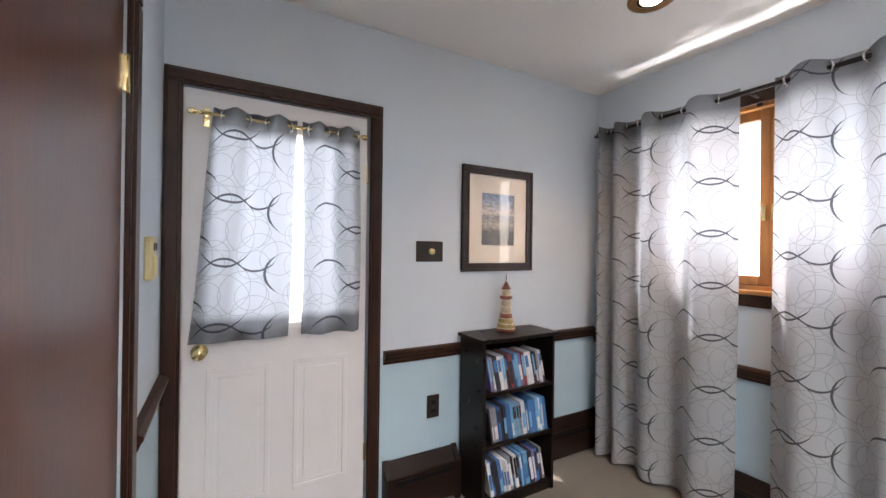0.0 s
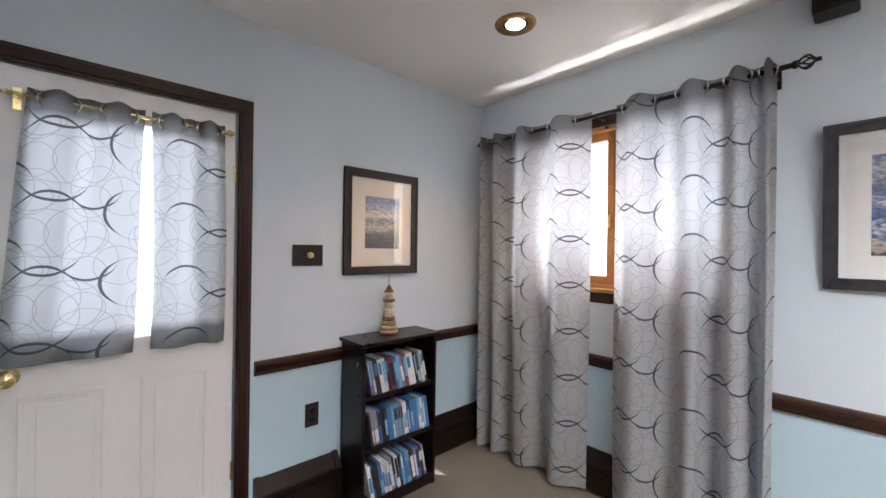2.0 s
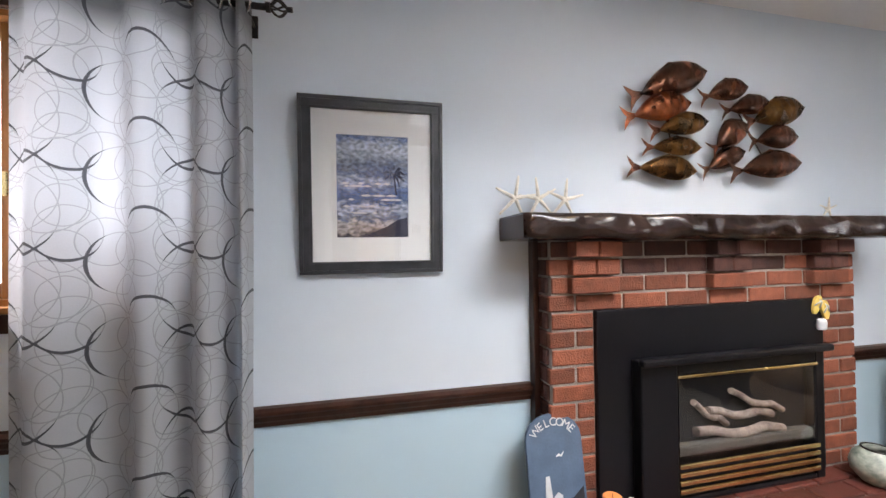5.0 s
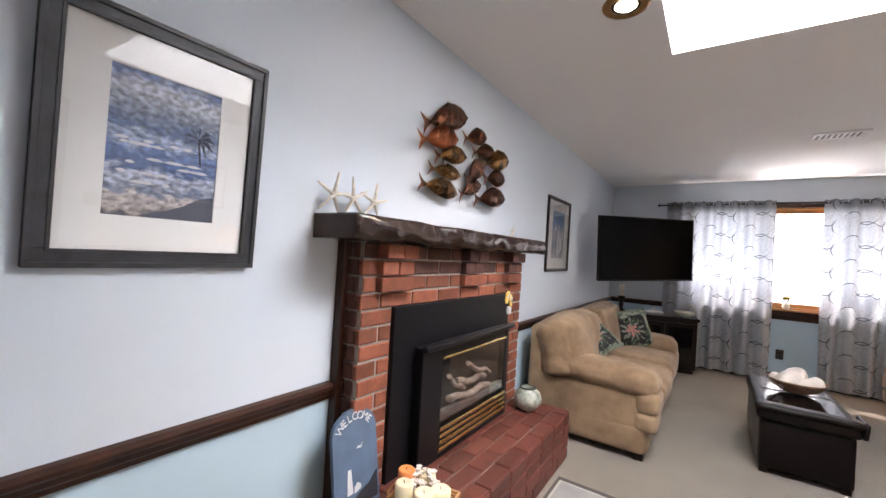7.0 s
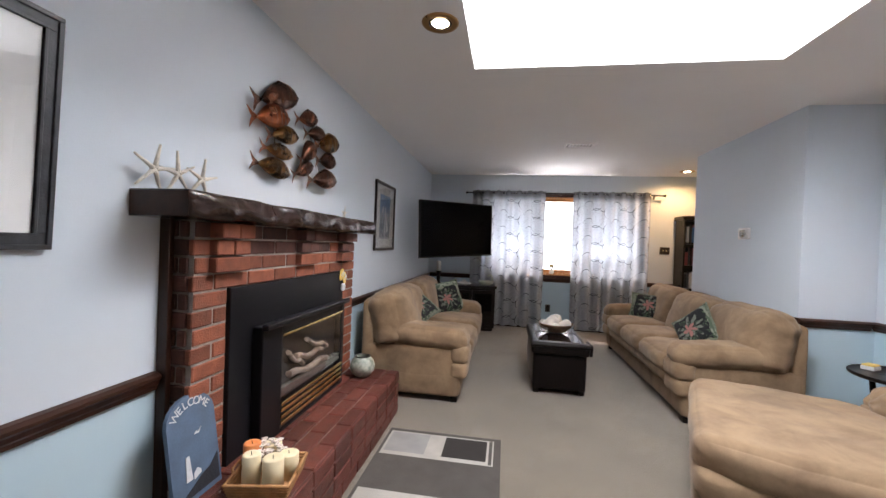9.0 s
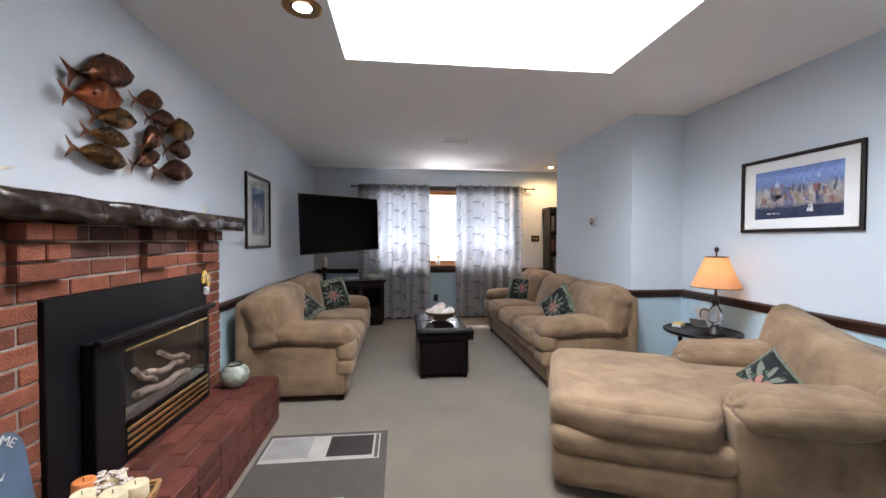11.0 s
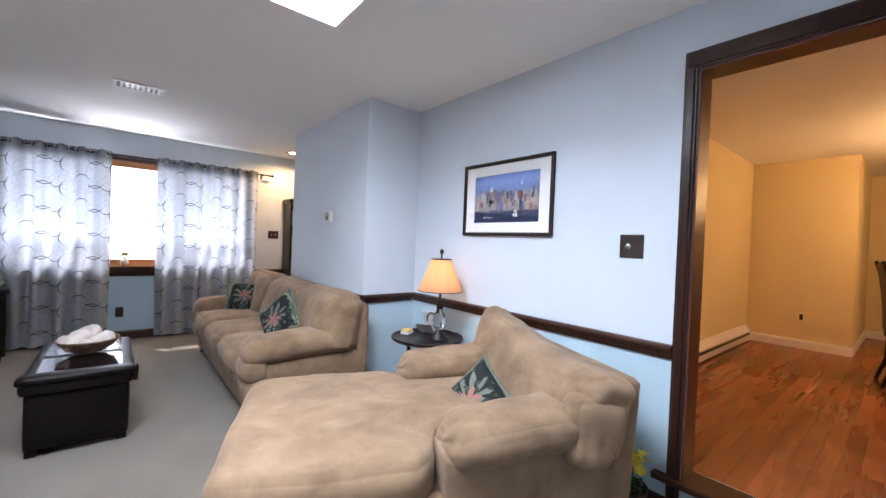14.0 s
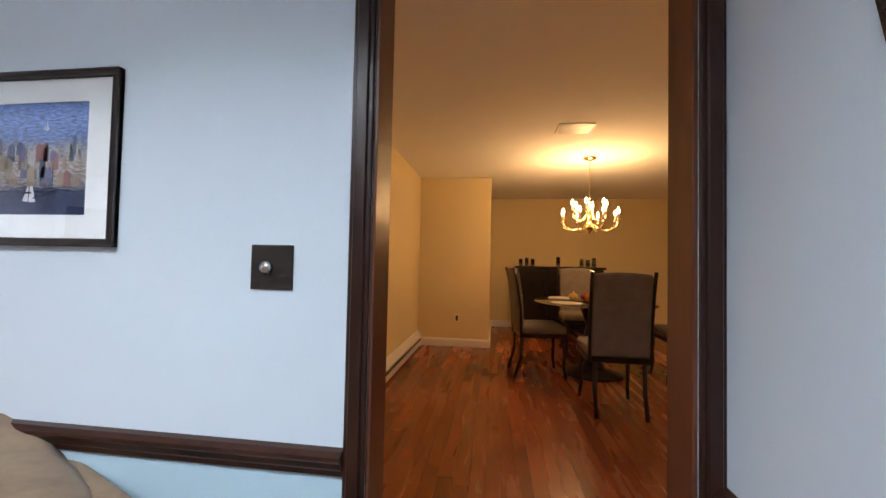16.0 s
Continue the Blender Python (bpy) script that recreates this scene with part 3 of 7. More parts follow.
# ---- doors and windows ----
def entry_door():
    x0, x1, y = 0.155, 0.935, N + 0.012
    t = thing("entry_door", "white panelled entry door, closed, with a glazed upper half", "door", at((x0 + x1) / 2, y))
    hw = (x1 - x0) / 2
    g0, g1, gz0, gz1 = -0.27, 0.27, 1.03, 1.90
    bm = boxes((-hw, g0, 0, 0.045, 0.01, 2.035), (g1, hw, 0, 0.045, 0.01, 2.035), (g0, g1, 0, 0.045, 0.01, gz0), (g0, g1, 0, 0.045, gz1, 2.035))
    part("door_leaf", bm, WHITE, t)
    for cx in (-0.175, 0.175):
        bm = bmesh.new()
        w, z0, z1 = 0.125, 0.25, 0.86
        for a, b, c, d in ((-w, w, z0, z0 + 0.022), (-w, w, z1 - 0.022, z1), (-w, -w + 0.022, z0 + 0.022, z1 - 0.022), (w - 0.022, w, z0 + 0.022, z1 - 0.022)):
            box(bm, cx + a, cx + b, -0.006, 0.0, c, d, 0.0025, 2)
        box(bm, cx - w + 0.045, cx + w - 0.045, -0.005, 0, z0 + 0.045, z1 - 0.045, 0.004, 2)
        part("door_panel", bm, WHITE, t)
    bm = boxes((g0 - 0.03, g0, -0.012, 0, gz0 - 0.03, gz1 + 0.03), (g1, g1 + 0.03, -0.012, 0, gz0 - 0.03, gz1 + 0.03),
               (g0, g1, -0.012, 0, gz0 - 0.03, gz0), (g0, g1, -0.012, 0, gz1, gz1 + 0.03), bevel=0.004)
    part("glazing_frame", bm, WHITE, t)
    p = part("pane", boxes((g0, g1, 0.018, 0.024, gz0, gz1)), PANE, t)
    p.visible_shadow = False
    tagged(part("door_stop_entry", boxes((0.1402, 0.170, N + 0.060, N + 0.149, 0.0, 2.0498), (0.920, 0.9498, N + 0.060, N + 0.149, 0.0, 2.0498), (0.170, 0.920, N + 0.060, N + 0.149, 2.020, 2.0498)), WHITE), kind="structure")
    knob = lathe([(0, 0), (0.032, 0), (0.032, 0.006), (0.012, 0.010), (0.011, 0.032), (0.024, 0.040), (0.028, 0.052), (0.022, 0.064), (0, 0.067)], 20)
    ob = part("knob", knob, BRASS, t, "polished brass round knob")
    ob.matrix_basis = pose(-hw + 0.065, 0, 0.935, 90)
    for z in (0.35, 1.75):
        part("hinge", boxes((hw - 0.004, hw + 0.006, -0.010, 0.0, z - 0.045, z + 0.045), bevel=0.002), BRASS, t, "brass hinge")


def closet_door():
    y0, y1 = C_DOOR[0] + 0.01, C_DOOR[1] - 0.012
    t = thing("closet_door", "dark reddish-brown flush wooden door, closed, glossy varnish", "door", at(0.085, (y0 + y1) / 2))
    h = (y1 - y0) / 2
    part("door_leaf", boxes((-0.042, -0.004, -h, h, 0.008, 1.985), bevel=0.002), DOORWOOD, t)
    for z in (0.25, 1.80):
        bm = boxes((-0.004, 0.003, h - 0.002, h + 0.016, z - 0.045, z + 0.045), bevel=0.001, seg=1)
        tube(bm, [(0.004, h + 0.005, z - 0.048), (0.004, h + 0.005, z + 0.048)], 0.006, 8)
        part("hinge", bm, BRASS, t, "brass hinge")
    ob = part("knob", lathe([(0, 0), (0.03, 0), (0.03, 0.005), (0.011, 0.01), (0.011, 0.03), (0.025, 0.042), (0.024, 0.058), (0, 0.064)], 20), BRASS, t, "brass knob")
    ob.matrix_basis = pose(-0.004, -h + 0.06, 0.93, 0, 90)
    tagged(part("door_stop_closet", boxes((0.085 - 0.12, 0.085 - 0.05, C_DOOR[0], C_DOOR[0] + 0.008, 0, 2.0), (0.085 - 0.12, 0.085 - 0.05, C_DOOR[1] - 0.010, C_DOOR[1], 0, 2.0),
                (0.085 - 0.12, 0.085 - 0.05, C_DOOR[0] + 0.008, C_DOOR[1] - 0.010, 1.99, 2.0)), TRIM), kind="structure")
    # keeps the closet dark
    tagged(part("closet_backing", boxes((-0.3, -0.28, C_DOOR[0] - 0.1, C_DOOR[1] + 0.1, 0, 2.4)), TRIM), kind="structure")


def window(name, axis, face, side, o, lights, label, trim_w=0.07, sill_drop=0.0):
    """A casement window with lights sashes side by side in the opening o = (a0, a1, z0, z1)."""
    a0, a1, z0, z1 = o
    mid = (a0 + a1) / 2
    m = at(face, mid, 0, -90 if side < 0 else 90) if axis == "x" else at(mid, face, 0, 0 if side < 0 else 180)
    # local frame: x along the wall, -y into the room, +y outwards
    t = tagged(new(name), label, "window", kind="structure")
    t.matrix_world = m
    hw = (a1 - a0) / 2
    bm = bmesh.new()
    for b in ((-hw - trim_w, -hw, -0.020, 0, z0, z1 + trim_w), (hw, hw + trim_w, -0.020, 0, z0, z1 + trim_w), (-hw, hw, -0.020, 0, z1, z1 + trim_w)):
        box(bm, *b, 0.004, 2)
    part("window_trim", bm, TRIM, t, "dark stained window trim")
    part("window_frame", boxes((-hw, -hw + 0.02, 0, 0.145, z0, z1), (hw - 0.02, hw, 0, 0.145, z0, z1), (-hw + 0.02, hw - 0.02, 0, 0.145, z1 - 0.02, z1), (-hw + 0.02, hw - 0.02, 0, 0.145, z0, z0 + 0.02)), SASH, t)
    part("window_sill", boxes((-hw - trim_w - 0.01, hw + trim_w + 0.01, -0.045, 0.0, z0 - 0.022, z0), bevel=0.005), SASH, t)
    part("apron", boxes((-hw - trim_w, hw + trim_w, -0.018, 0, z0 - 0.085, z0 - 0.0225), bevel=0.004), TRIM, t, "dark stained apron board")
    w = (2 * hw - 0.04) / lights
    for i in range(lights):
        c0, c1 = -hw + 0.02 + i * w, -hw + 0.02 + (i + 1) * w
        s = part("sash", boxes((c0, c0 + 0.045, 0.04, 0.085, z0 + 0.02, z1 - 0.02), (c1 - 0.045, c1, 0.04, 0.085, z0 + 0.02, z1 - 0.02),
                 (c0 + 0.045, c1 - 0.045, 0.04, 0.085, z0 + 0.02, z0 + 0.07), (c0 + 0.045, c1 - 0.045, 0.04, 0.085, z1 - 0.07, z1 - 0.02), bevel=0.004, seg=1), SASH, t)
        p = part("pane", boxes((c0 + 0.045, c1 - 0.045, 0.060, 0.066, z0 + 0.07, z1 - 0.07)), PANE, s)
        p.visible_shadow = False
        if lights == 2:
            part("lock", boxes((c1 - 0.03 if i == 0 else c0 + 0.012, c1 - 0.012 if i == 0 else c0 + 0.03, 0.022, 0.04, z0 + 0.35, z0 + 0.43), bevel=0.004), BRASS, s)
    return t


def curtain(name, m, width, top, bottom, folds, amp, label, group, tier=False, seed=0, flare=0.0, gather=0, shift=0.0):
    """A panel hung by grommets from a rod in the local x direction, centred. The cloth waves from one side of the rod to the other;
    gather: -1 or 1 pushes the folds together towards that end."""
    t = thing(name, label, "curtain", m, group)
    nx, nz = folds * 14, 26
    verts, uvs, band, faces = [], [], [], []
    rnd = random.Random(seed)
    wob = [rnd.uniform(-1, 1) for _ in range(folds * 2 + 2)]
    arc, px, py = 0.0, None, None
    row = []
    for i in range(nx + 1):
        u = i / nx
        g = u ** 1.75 if gather < 0 else 1 - (1 - u) ** 1.75 if gather > 0 else u
        x = (g - 0.5) * width
        ph = u * folds * 2 * math.pi
        y = amp * math.cos(ph)
        if px is not None:
            arc += math.hypot(x - px, y - py)
        px, py = x, y
        row.append((u, x, ph, arc))
    for k in range(nz + 1):
        w = k / nz
        z = top + (bottom - top) * w
        for u, x, ph, a in row:
            j = int(u * folds * 2)
            wb = wob[j] * (1 - (u * folds * 2 - j)) + wob[j + 1] * (u * folds * 2 - j)
            aa = amp * (1 + 0.25 * wb * w + 0.10 * math.sin(5 * w + wb * 3))
            yy = aa * math.cos(ph + 0.35 * wb * w)
            # loosely gathered: the crests are rounder than a sine
            yy = math.copysign(abs(yy / amp) ** 0.8 * amp, yy)
            xx = x * (1 + flare * w) + shift * w + 0.010 * math.sin(ph * 0.5 + 4 * w + seed) * w
            droop = 0.010 * (1 - math.cos(2 * ph)) * 0.5 * (1 - w) if k == 0 else 0
            verts.append((xx, yy, z - droop + 0.004 * math.sin(ph + seed) * w))
            uvs.append((a + seed * 0.37, z + seed * 0.11))
            d0, d1 = (top - z), (z - bottom)
            band.append(1.0 if (d0 < 0.085 or (tier and d1 < 0.10)) else 0.0)
    for k in range(nz):
        for i in range(nx):
            q = k * (nx + 1) + i
            faces.append((q, q + 1, q + nx + 2, q + nx + 1))
    me = bpy.data.meshes.new("cloth")
    me.from_pydata(verts, [], faces)
    uv = me.uv_layers.new(name="UVMap")
    for lp in me.loops:
        uv.data[lp.index].uv = uvs[lp.vertex_index]
    at_ = me.attributes.new("band", "FLOAT", "POINT")
    at_.data.foreach_set("value", band)
    for p in me.polygons:
        p.use_smooth = True
    me.materials.append(CLOTH)
    ob = new("cloth", me)
    ob.parent = t
    # grommets where the cloth crosses the rod
    ring = None
    for j in range(folds * 2):
        u = (j + 0.5) / (folds * 2)
        g = u ** 1.75 if gather < 0 else 1 - (1 - u) ** 1.75 if gather > 0 else u
        place = Matrix.Translation(((g - 0.5) * width, 0, top - 0.045)) @ Matrix.Rotation(0.75 if j % 2 else -0.75, 4, "Z")
        if ring is None:
            g = tube(bmesh.new(), [(0.0, 0.023 * math.cos(math.pi * q / 8), 0.023 * math.sin(math.pi * q / 8)) for q in range(17)], 0.0045, 6)
            ring = part("grommet", g, CHROME, t, "brushed metal ring")
            ob = ring
        else:
            ob = new("grommet", ring.data)
            ob.parent, ob["label"] = t, "brushed metal ring"
        ob.matrix_basis = place
    return t


def rod(name, m, length, r, mat, label, finial="ball", brackets=()):
    t = thing(name, label, "curtain rod", m)
    h = length / 2
    part("bar", tube(bmesh.new(), [(-h, 0, 0), (h, 0, 0)], r, 12), mat, t)
    for s in (-1, 1):
        bm = bmesh.new()
        if finial == "cage":
            for k in range(6):
                a = math.pi * k / 3
                tube(bm, [(s * (h + 0.01 + 0.06 * q / 8), math.sin(math.pi * q / 8) * 0.027 * math.cos(a + q * 0.15), math.sin(math.pi * q / 8) * 0.027 * math.sin(a + q * 0.15)) for q in range(9)], 0.0035, 6)
            tube(bm, [(s * h, 0, 0), (s * (h + 0.014), 0, 0)], r * 1.5, 12)
            tube(bm, [(s * (h + 0.066), 0, 0), (s * (h + 0.085), 0, 0)], r * 0.8, 10)
        else:
            lathe([(0, 0), (r * 1.3, 0), (r * 1.3, 0.008), (r * 0.9, 0.012), (r * 1.9, 0.022), (r * 2.0, 0.032), (r * 1.2, 0.044), (0, 0.048)], 14, bm, Matrix.Translation((s * h, 0, 0)) @ Matrix.Rotation(s * math.pi / 2, 4, "Y"))
        part("finial", bm, mat, t)
    for x, reach in brackets:
        bm = tube(bmesh.new(), [(x, reach, -0.01), (x, 0.0, -0.012)], 0.005, 8)
        box(bm, x - 0.012, x + 0.012, reach - 0.006, reach, -0.05, 0.03, 0.002, 1)
        part("bracket", bm, mat, t)
    return t


entry_door()
closet_door()
window("window_east", "x", EA, -1, E_WIN, 2, "two-light wooden casement window, varnished sashes, bright daylight outside")
window("window_south", "y", S, 1, S_WIN, 3, "wide wooden window with dark trim behind ringed curtains, bright daylight outside")
rod("curtain_rod", at(2.528, 1.70, 2.165, -90), 1.64, 0.011, IRON, "dark iron curtain rod with open cage finials above the casement window", "cage", ((-0.76, 0.117), (0.0, 0.117), (0.76, 0.117)))
curtain("curtain", at(2.528, 2.155, 0, -90), 0.80, 2.21, 0.03, 4, 0.046, "grey floor-length curtain panel with overlapping rings, backlit by the casement window", "curtains at the casement window", seed=1, gather=-1)
curtain("curtain", at(2.528, 1.275, 0, -90), 0.68, 2.21, 0.03, 4, 0.048, "grey floor-length curtain panel with printed overlapping rings, beside the framed seascape", "curtains at the casement window", seed=2, gather=1)
rod("curtain_rod", at(0.49, -5.30, 2.19, 180), 3.0, 0.010, IRON, "dark iron curtain rod above the wide window", "ball", ((-1.4, 0.1), (0.0, 0.1), (1.4, 0.1)))
curtain("curtain", at(1.33, -5.30, 0, 180), 1.18, 2.235, 0.03, 7, 0.036, "sheer grey ringed curtain panel, hanging behind the corner console", "curtains at the wide window", seed=3)
curtain("curtain", at(-0.27, -5.30, 0, 180), 1.16, 2.235, 0.03, 7, 0.036, "sheer grey ringed curtain panel, hanging behind the long sofa", "curtains at the wide window", seed=4)
rod("cafe_rod", at(0.545, N - 0.035, 1.925, 0), 0.66, 0.007, BRASS, "thin brass cafe rod on the entry door", "ball", ((-0.31, 0.035), (0.31, 0.035)))
curtain("door_curtain", at(0.4275, N - 0.035, 0, 0), 0.335, 1.962, 0.975, 2, 0.024, "short grey ringed curtain with dark hem, on the entry door", "curtains on the entry door", tier=True, seed=5, flare=0.15, shift=-0.06)
curtain("door_curtain", at(0.752, N - 0.035, 0, 0), 0.272, 1.962, 0.975, 2, 0.022, "short grey ringed curtain on the entry door, beside its hinges", "curtains on the entry door", tier=True, seed=6, flare=0.0, shift=0.01)


# ---- pictures ----
def picture(m, w, h, mat_w, frame_mat, print_mat, label, fw=0.045, open_=None, depth=0.022):
    """Hangs in the local xz plane, its back on y = 0, facing -y."""
    t = thing("framed_picture", label, "picture", m)
    bm = bmesh.new()
    hw, hh = w / 2, h / 2
    for lay, (k0, k1, d) in enumerate(((0.0, fw, depth * 0.72), (0.0, fw * 0.30, depth), (fw * 0.80, fw, depth * 0.85))):
        for a, b, c, e in ((-hw + k0, hw - k0, hh - k1, hh - k0), (-hw + k0, hw - k0, -hh + k0, -hh + k1),
                           (-hw + k0, -hw + k1, -hh + k1, hh - k1), (hw - k1, hw - k0, -hh + k1, hh - k1)):
            box(bm, a, b, -d, -0.001 * lay, c, e, 0.0015, 1)
    part("frame", bm, frame_mat, t)
    ow, oh = open_ or (w - 2 * fw - 2 * mat_w, h - 2 * fw - 2 * mat_w)
    iw, ih = hw - fw, hh - fw
    part("mat", boxes((-iw, -ow / 2, -0.008, -0.003, -ih, ih), (ow / 2, iw, -0.008, -0.003, -ih, ih), (-ow / 2, ow / 2, -0.008, -0.003, oh / 2, ih), (-ow / 2, ow / 2, -0.008, -0.003, -ih, -oh / 2)), MATBOARD, t, "white mat board")
    plane_uv(None, ow + 0.004, oh + 0.004, print_mat, "print", t, at(0, -0.0045), "")
    g = part("pane", boxes((-iw, iw, -0.0125, -0.0115, -ih, ih)), PANE, t)
    g.visible_shadow = False
    return t


BEACH = painting_material("beach_print", [(0.0, (0.05, 0.06, 0.07)), (0.25, (0.10, 0.11, 0.12)), (0.42, (0.45, 0.45, 0.44)), (0.55, (0.22, 0.26, 0.34)), (0.62, (0.62, 0.60, 0.60)), (0.85, (0.24, 0.32, 0.50)), (1.0, (0.18, 0.26, 0.45))], 4, 0.10, 0.35, 1.3)
SEA = painting_material("moonlit_sea_print", [(0.0, (0.04, 0.04, 0.06)), (0.06, (0.30, 0.25, 0.23)), (0.14, (0.52, 0.47, 0.46)), (0.20, (0.10, 0.13, 0.22)), (0.28, (0.46, 0.50, 0.60)), (0.34, (0.06, 0.11, 0.25)), (0.48, (0.11, 0.18, 0.38)), (0.55, (0.38, 0.45, 0.58)), (0.61, (0.08, 0.13, 0.27)), (0.75, (0.22, 0.26, 0.34)), (0.88, (0.46, 0.49, 0.56)), (1.0, (0.12, 0.18, 0.36))], 6.5, 0.15, 0.5, 4.1)
PALM = painting_material("boat_print", [(0.0, (0.42, 0.42, 0.44)), (0.25, (0.16, 0.20, 0.26)), (0.5, (0.35, 0.38, 0.42)), (0.75, (0.10, 0.20, 0.42)), (1.0, (0.18, 0.34, 0.60))], 5, 0.25, 0.5, 7.7)
HARBOR = painting_material("harbour_print", [(0.0, (0.03, 0.04, 0.09)), (0.22, (0.04, 0.05, 0.10)), (0.27, (0.28, 0.25, 0.25)), (0.45, (0.40, 0.34, 0.30)), (0.60, (0.26, 0.27, 0.33)), (0.68, (0.16, 0.24, 0.48)), (0.85, (0.22, 0.31, 0.58)), (1.0, (0.12, 0.20, 0.48))], 14, 0.07, 0.6, 2.9)
picture(at(1.757, N, 1.562), 0.525, 0.62, 0.07, FRAMEDARK, BEACH, "dark wood framed beach print in a white mat", 0.048, (0.245, 0.31))
picture(pose(EA - 0.0145, 0.53, 1.59, 2.5, 0, -90), 0.53, 0.65, 0.08, FRAMEGREY, SEA, "charcoal framed seascape print of moonlit waves in a white mat", 0.045, (0.265, 0.38))
picture(at(EA, -2.86, 1.585, -90), 0.66, 0.71, 0.08, FRAMEDARK, PALM, "narrow dark framed boat print above the loveseat", 0.028, (0.36, 0.46))
picture(at(W, -1.187, 1.65, 90), 0.82, 0.535, 0.06, FRAMEDARK, HARBOR, "dark framed harbour town print in a white mat, above the chaise", 0.024, (0.60, 0.345))


# ---- fireplace ----
def fireplace():
    yc, front = -0.915, 2.52
    t = thing("fireplace", "red brick fireplace with a black gas insert and raised hearth", "fireplace", at(EA, yc))
    hy, hn = 0.815, 0.785
    # insert opening (local y, world z)
    iy, iz0, iz1 = 0.59, 0.32, 1.10
    fx = front - EA
    part("brick_core", boxes((fx + 0.006, -0.001, -hy + 0.012, -iy + 0.02, 0, 1.38), (fx + 0.006, -0.001, iy - 0.02, hn - 0.012, 0, 1.38),
                             (fx + 0.006, -0.001, -iy + 0.02, iy - 0.02, iz1 - 0.02, 1.38)), MORTAR, t, "grey mortar")
    part("side_trim", boxes((-0.045, -0.001, hn + 0.001, hn + 0.026, 0, 1.38), bevel=0.003), TRIMZ, t, "dark stained edge board")
    part("side_trim", boxes((-0.045, -0.001, -hy - 0.03, -hy - 0.001, 0, 1.38), bevel=0.003), TRIMZ, t, "dark stained edge board")
    hx = 2.125 - EA
    part("hearth_core", boxes((hx + 0.012, fx + 0.008, -hy - 0.03 + 0.012, hy + 0.03 - 0.012, 0.0, 0.308)), MORTAR, t, "grey mortar")
    # steel surround and insert
    part("surround", boxes((fx - 0.016, fx + 0.010, -iy, iy, iz0 + 0.001, iz1), bevel=0.004), BLACK, t, "black steel surround panel")
    for b_ in ((fx - 0.070, fx - 0.0165, -0.505, -0.455, iz0 + 0.002, 0.90), (fx - 0.070, fx - 0.0165, 0.265, 0.435, iz0 + 0.002, 0.90),
               (fx - 0.070, fx - 0.0165, -0.455, 0.265, 0.835, 0.90), (fx - 0.070, fx - 0.0165, -0.455, 0.265, iz0 + 0.002, 0.345)):
        part("frame_bar", boxes(b_, bevel=0.006), BLACK, t, "black steel firebox frame")
    part("firebox_back", boxes((fx - 0.018, fx - 0.0165, -0.455, 0.265, 0.345, 0.835)), BLACK, t, "black firebox back")
    part("hood", boxes((fx - 0.105, fx - 0.0705, -0.52, 0.45, 0.885, 0.915), bevel=0.008), BLACK, t, "black hood lip")
    g = part("fire_glass", boxes((fx - 0.066, fx - 0.062, -0.45, 0.26, 0.50, 0.82)), PANE, t, "clear glass door")
    g.visible_shadow = False
    part("brass_strip", boxes((fx - 0.078, fx - 0.0705, -0.46, 0.27, 0.822, 0.834), bevel=0.002), BRASS, t, "polished brass strip")
    for k in range(4):
        z = 0.365 + 0.033 * k
        part("louvre", boxes((fx - 0.082, fx - 0.0705, -0.46, 0.27, z, z + 0.019), bevel=0.004), BRASS, t, "polished brass louvre")
    logs = bmesh.new()
    for a, b, r in (((-0.30, 0.55), (0.16, 0.58), 0.035), ((-0.24, 0.62), (0.10, 0.66), 0.03), ((-0.30, 0.63), (-0.02, 0.73), 0.025), ((0.0, 0.60), (0.17, 0.70), 0.025)):
        pts = [(fx - 0.040 + 0.006 * math.sin(q * 2.1), a[0] + (b[0] - a[0]) * q / 5, a[1] + (b[1] - a[1]) * q / 5 + 0.012 * math.sin(q * 1.7)) for q in range(6)]
        tube(logs, pts, r * 0.55, 9)
    part("ceramic_logs", logs, material("ceramic_log", (0.26, 0.21, 0.18), 0.9, 0.5, 25, 120, 0.6, second=(0.10, 0.07, 0.06)), t, "pale ceramic gas logs")
    ash = boxes((fx - 0.060, fx - 0.020, -0.45, 0.26, 0.50, 0.545), bevel=0.01)
    part("ember_bed", ash, material("ember_bed", (0.05, 0.045, 0.04), 0.95, 0.4, 30, 150, 0.8), t, "dark ember bed")
    # beam, with a live front edge
    me = bmesh.new()
    box(me, -0.245, -0.001, -0.965, 0.935, 1.38, 1.475)
    bmesh.ops.subdivide_edges(me, edges=[e for e in me.edges if abs(e.verts[0].co.y - e.verts[1].co.y) > 1], cuts=60)
    bmesh.ops.subdivide_edges(me, edges=[e for e in me.edges if abs(e.verts[0].co.z - e.verts[1].co.z) > 0.05], cuts=4)
    for v in me.verts:
        if v.co.x < -0.2:
            k = (v.co.z - 1.38) / 0.095
            n1 = noise.noise(Vector((v.co.y * 5.2, 0.3, k * 0.6)))
            n2 = noise.noise(Vector((v.co.y * 20, 4.3, k * 2)))
            n3 = noise.noise(Vector((v.co.y * 9, 9.3, 0)))
            v.co.x += 0.022 * n1 + 0.020 * n2 - 0.014 * math.sin(math.pi * k) + 0.010
            v.co.z += (0.012 * n3 + 0.006 * n2) * (1 if k < 0.1 else 0.35 if k > 0.9 else 0.3)
    for f in me.faces:
        f.smooth = f.normal.x < -0.3
    beam = thing("mantel_shelf", "thick dark lacquered live-edge beam used as mantel, on the brick fireplace", "shelf", at(EA, yc))
    part("beam", me, BEAM, beam)
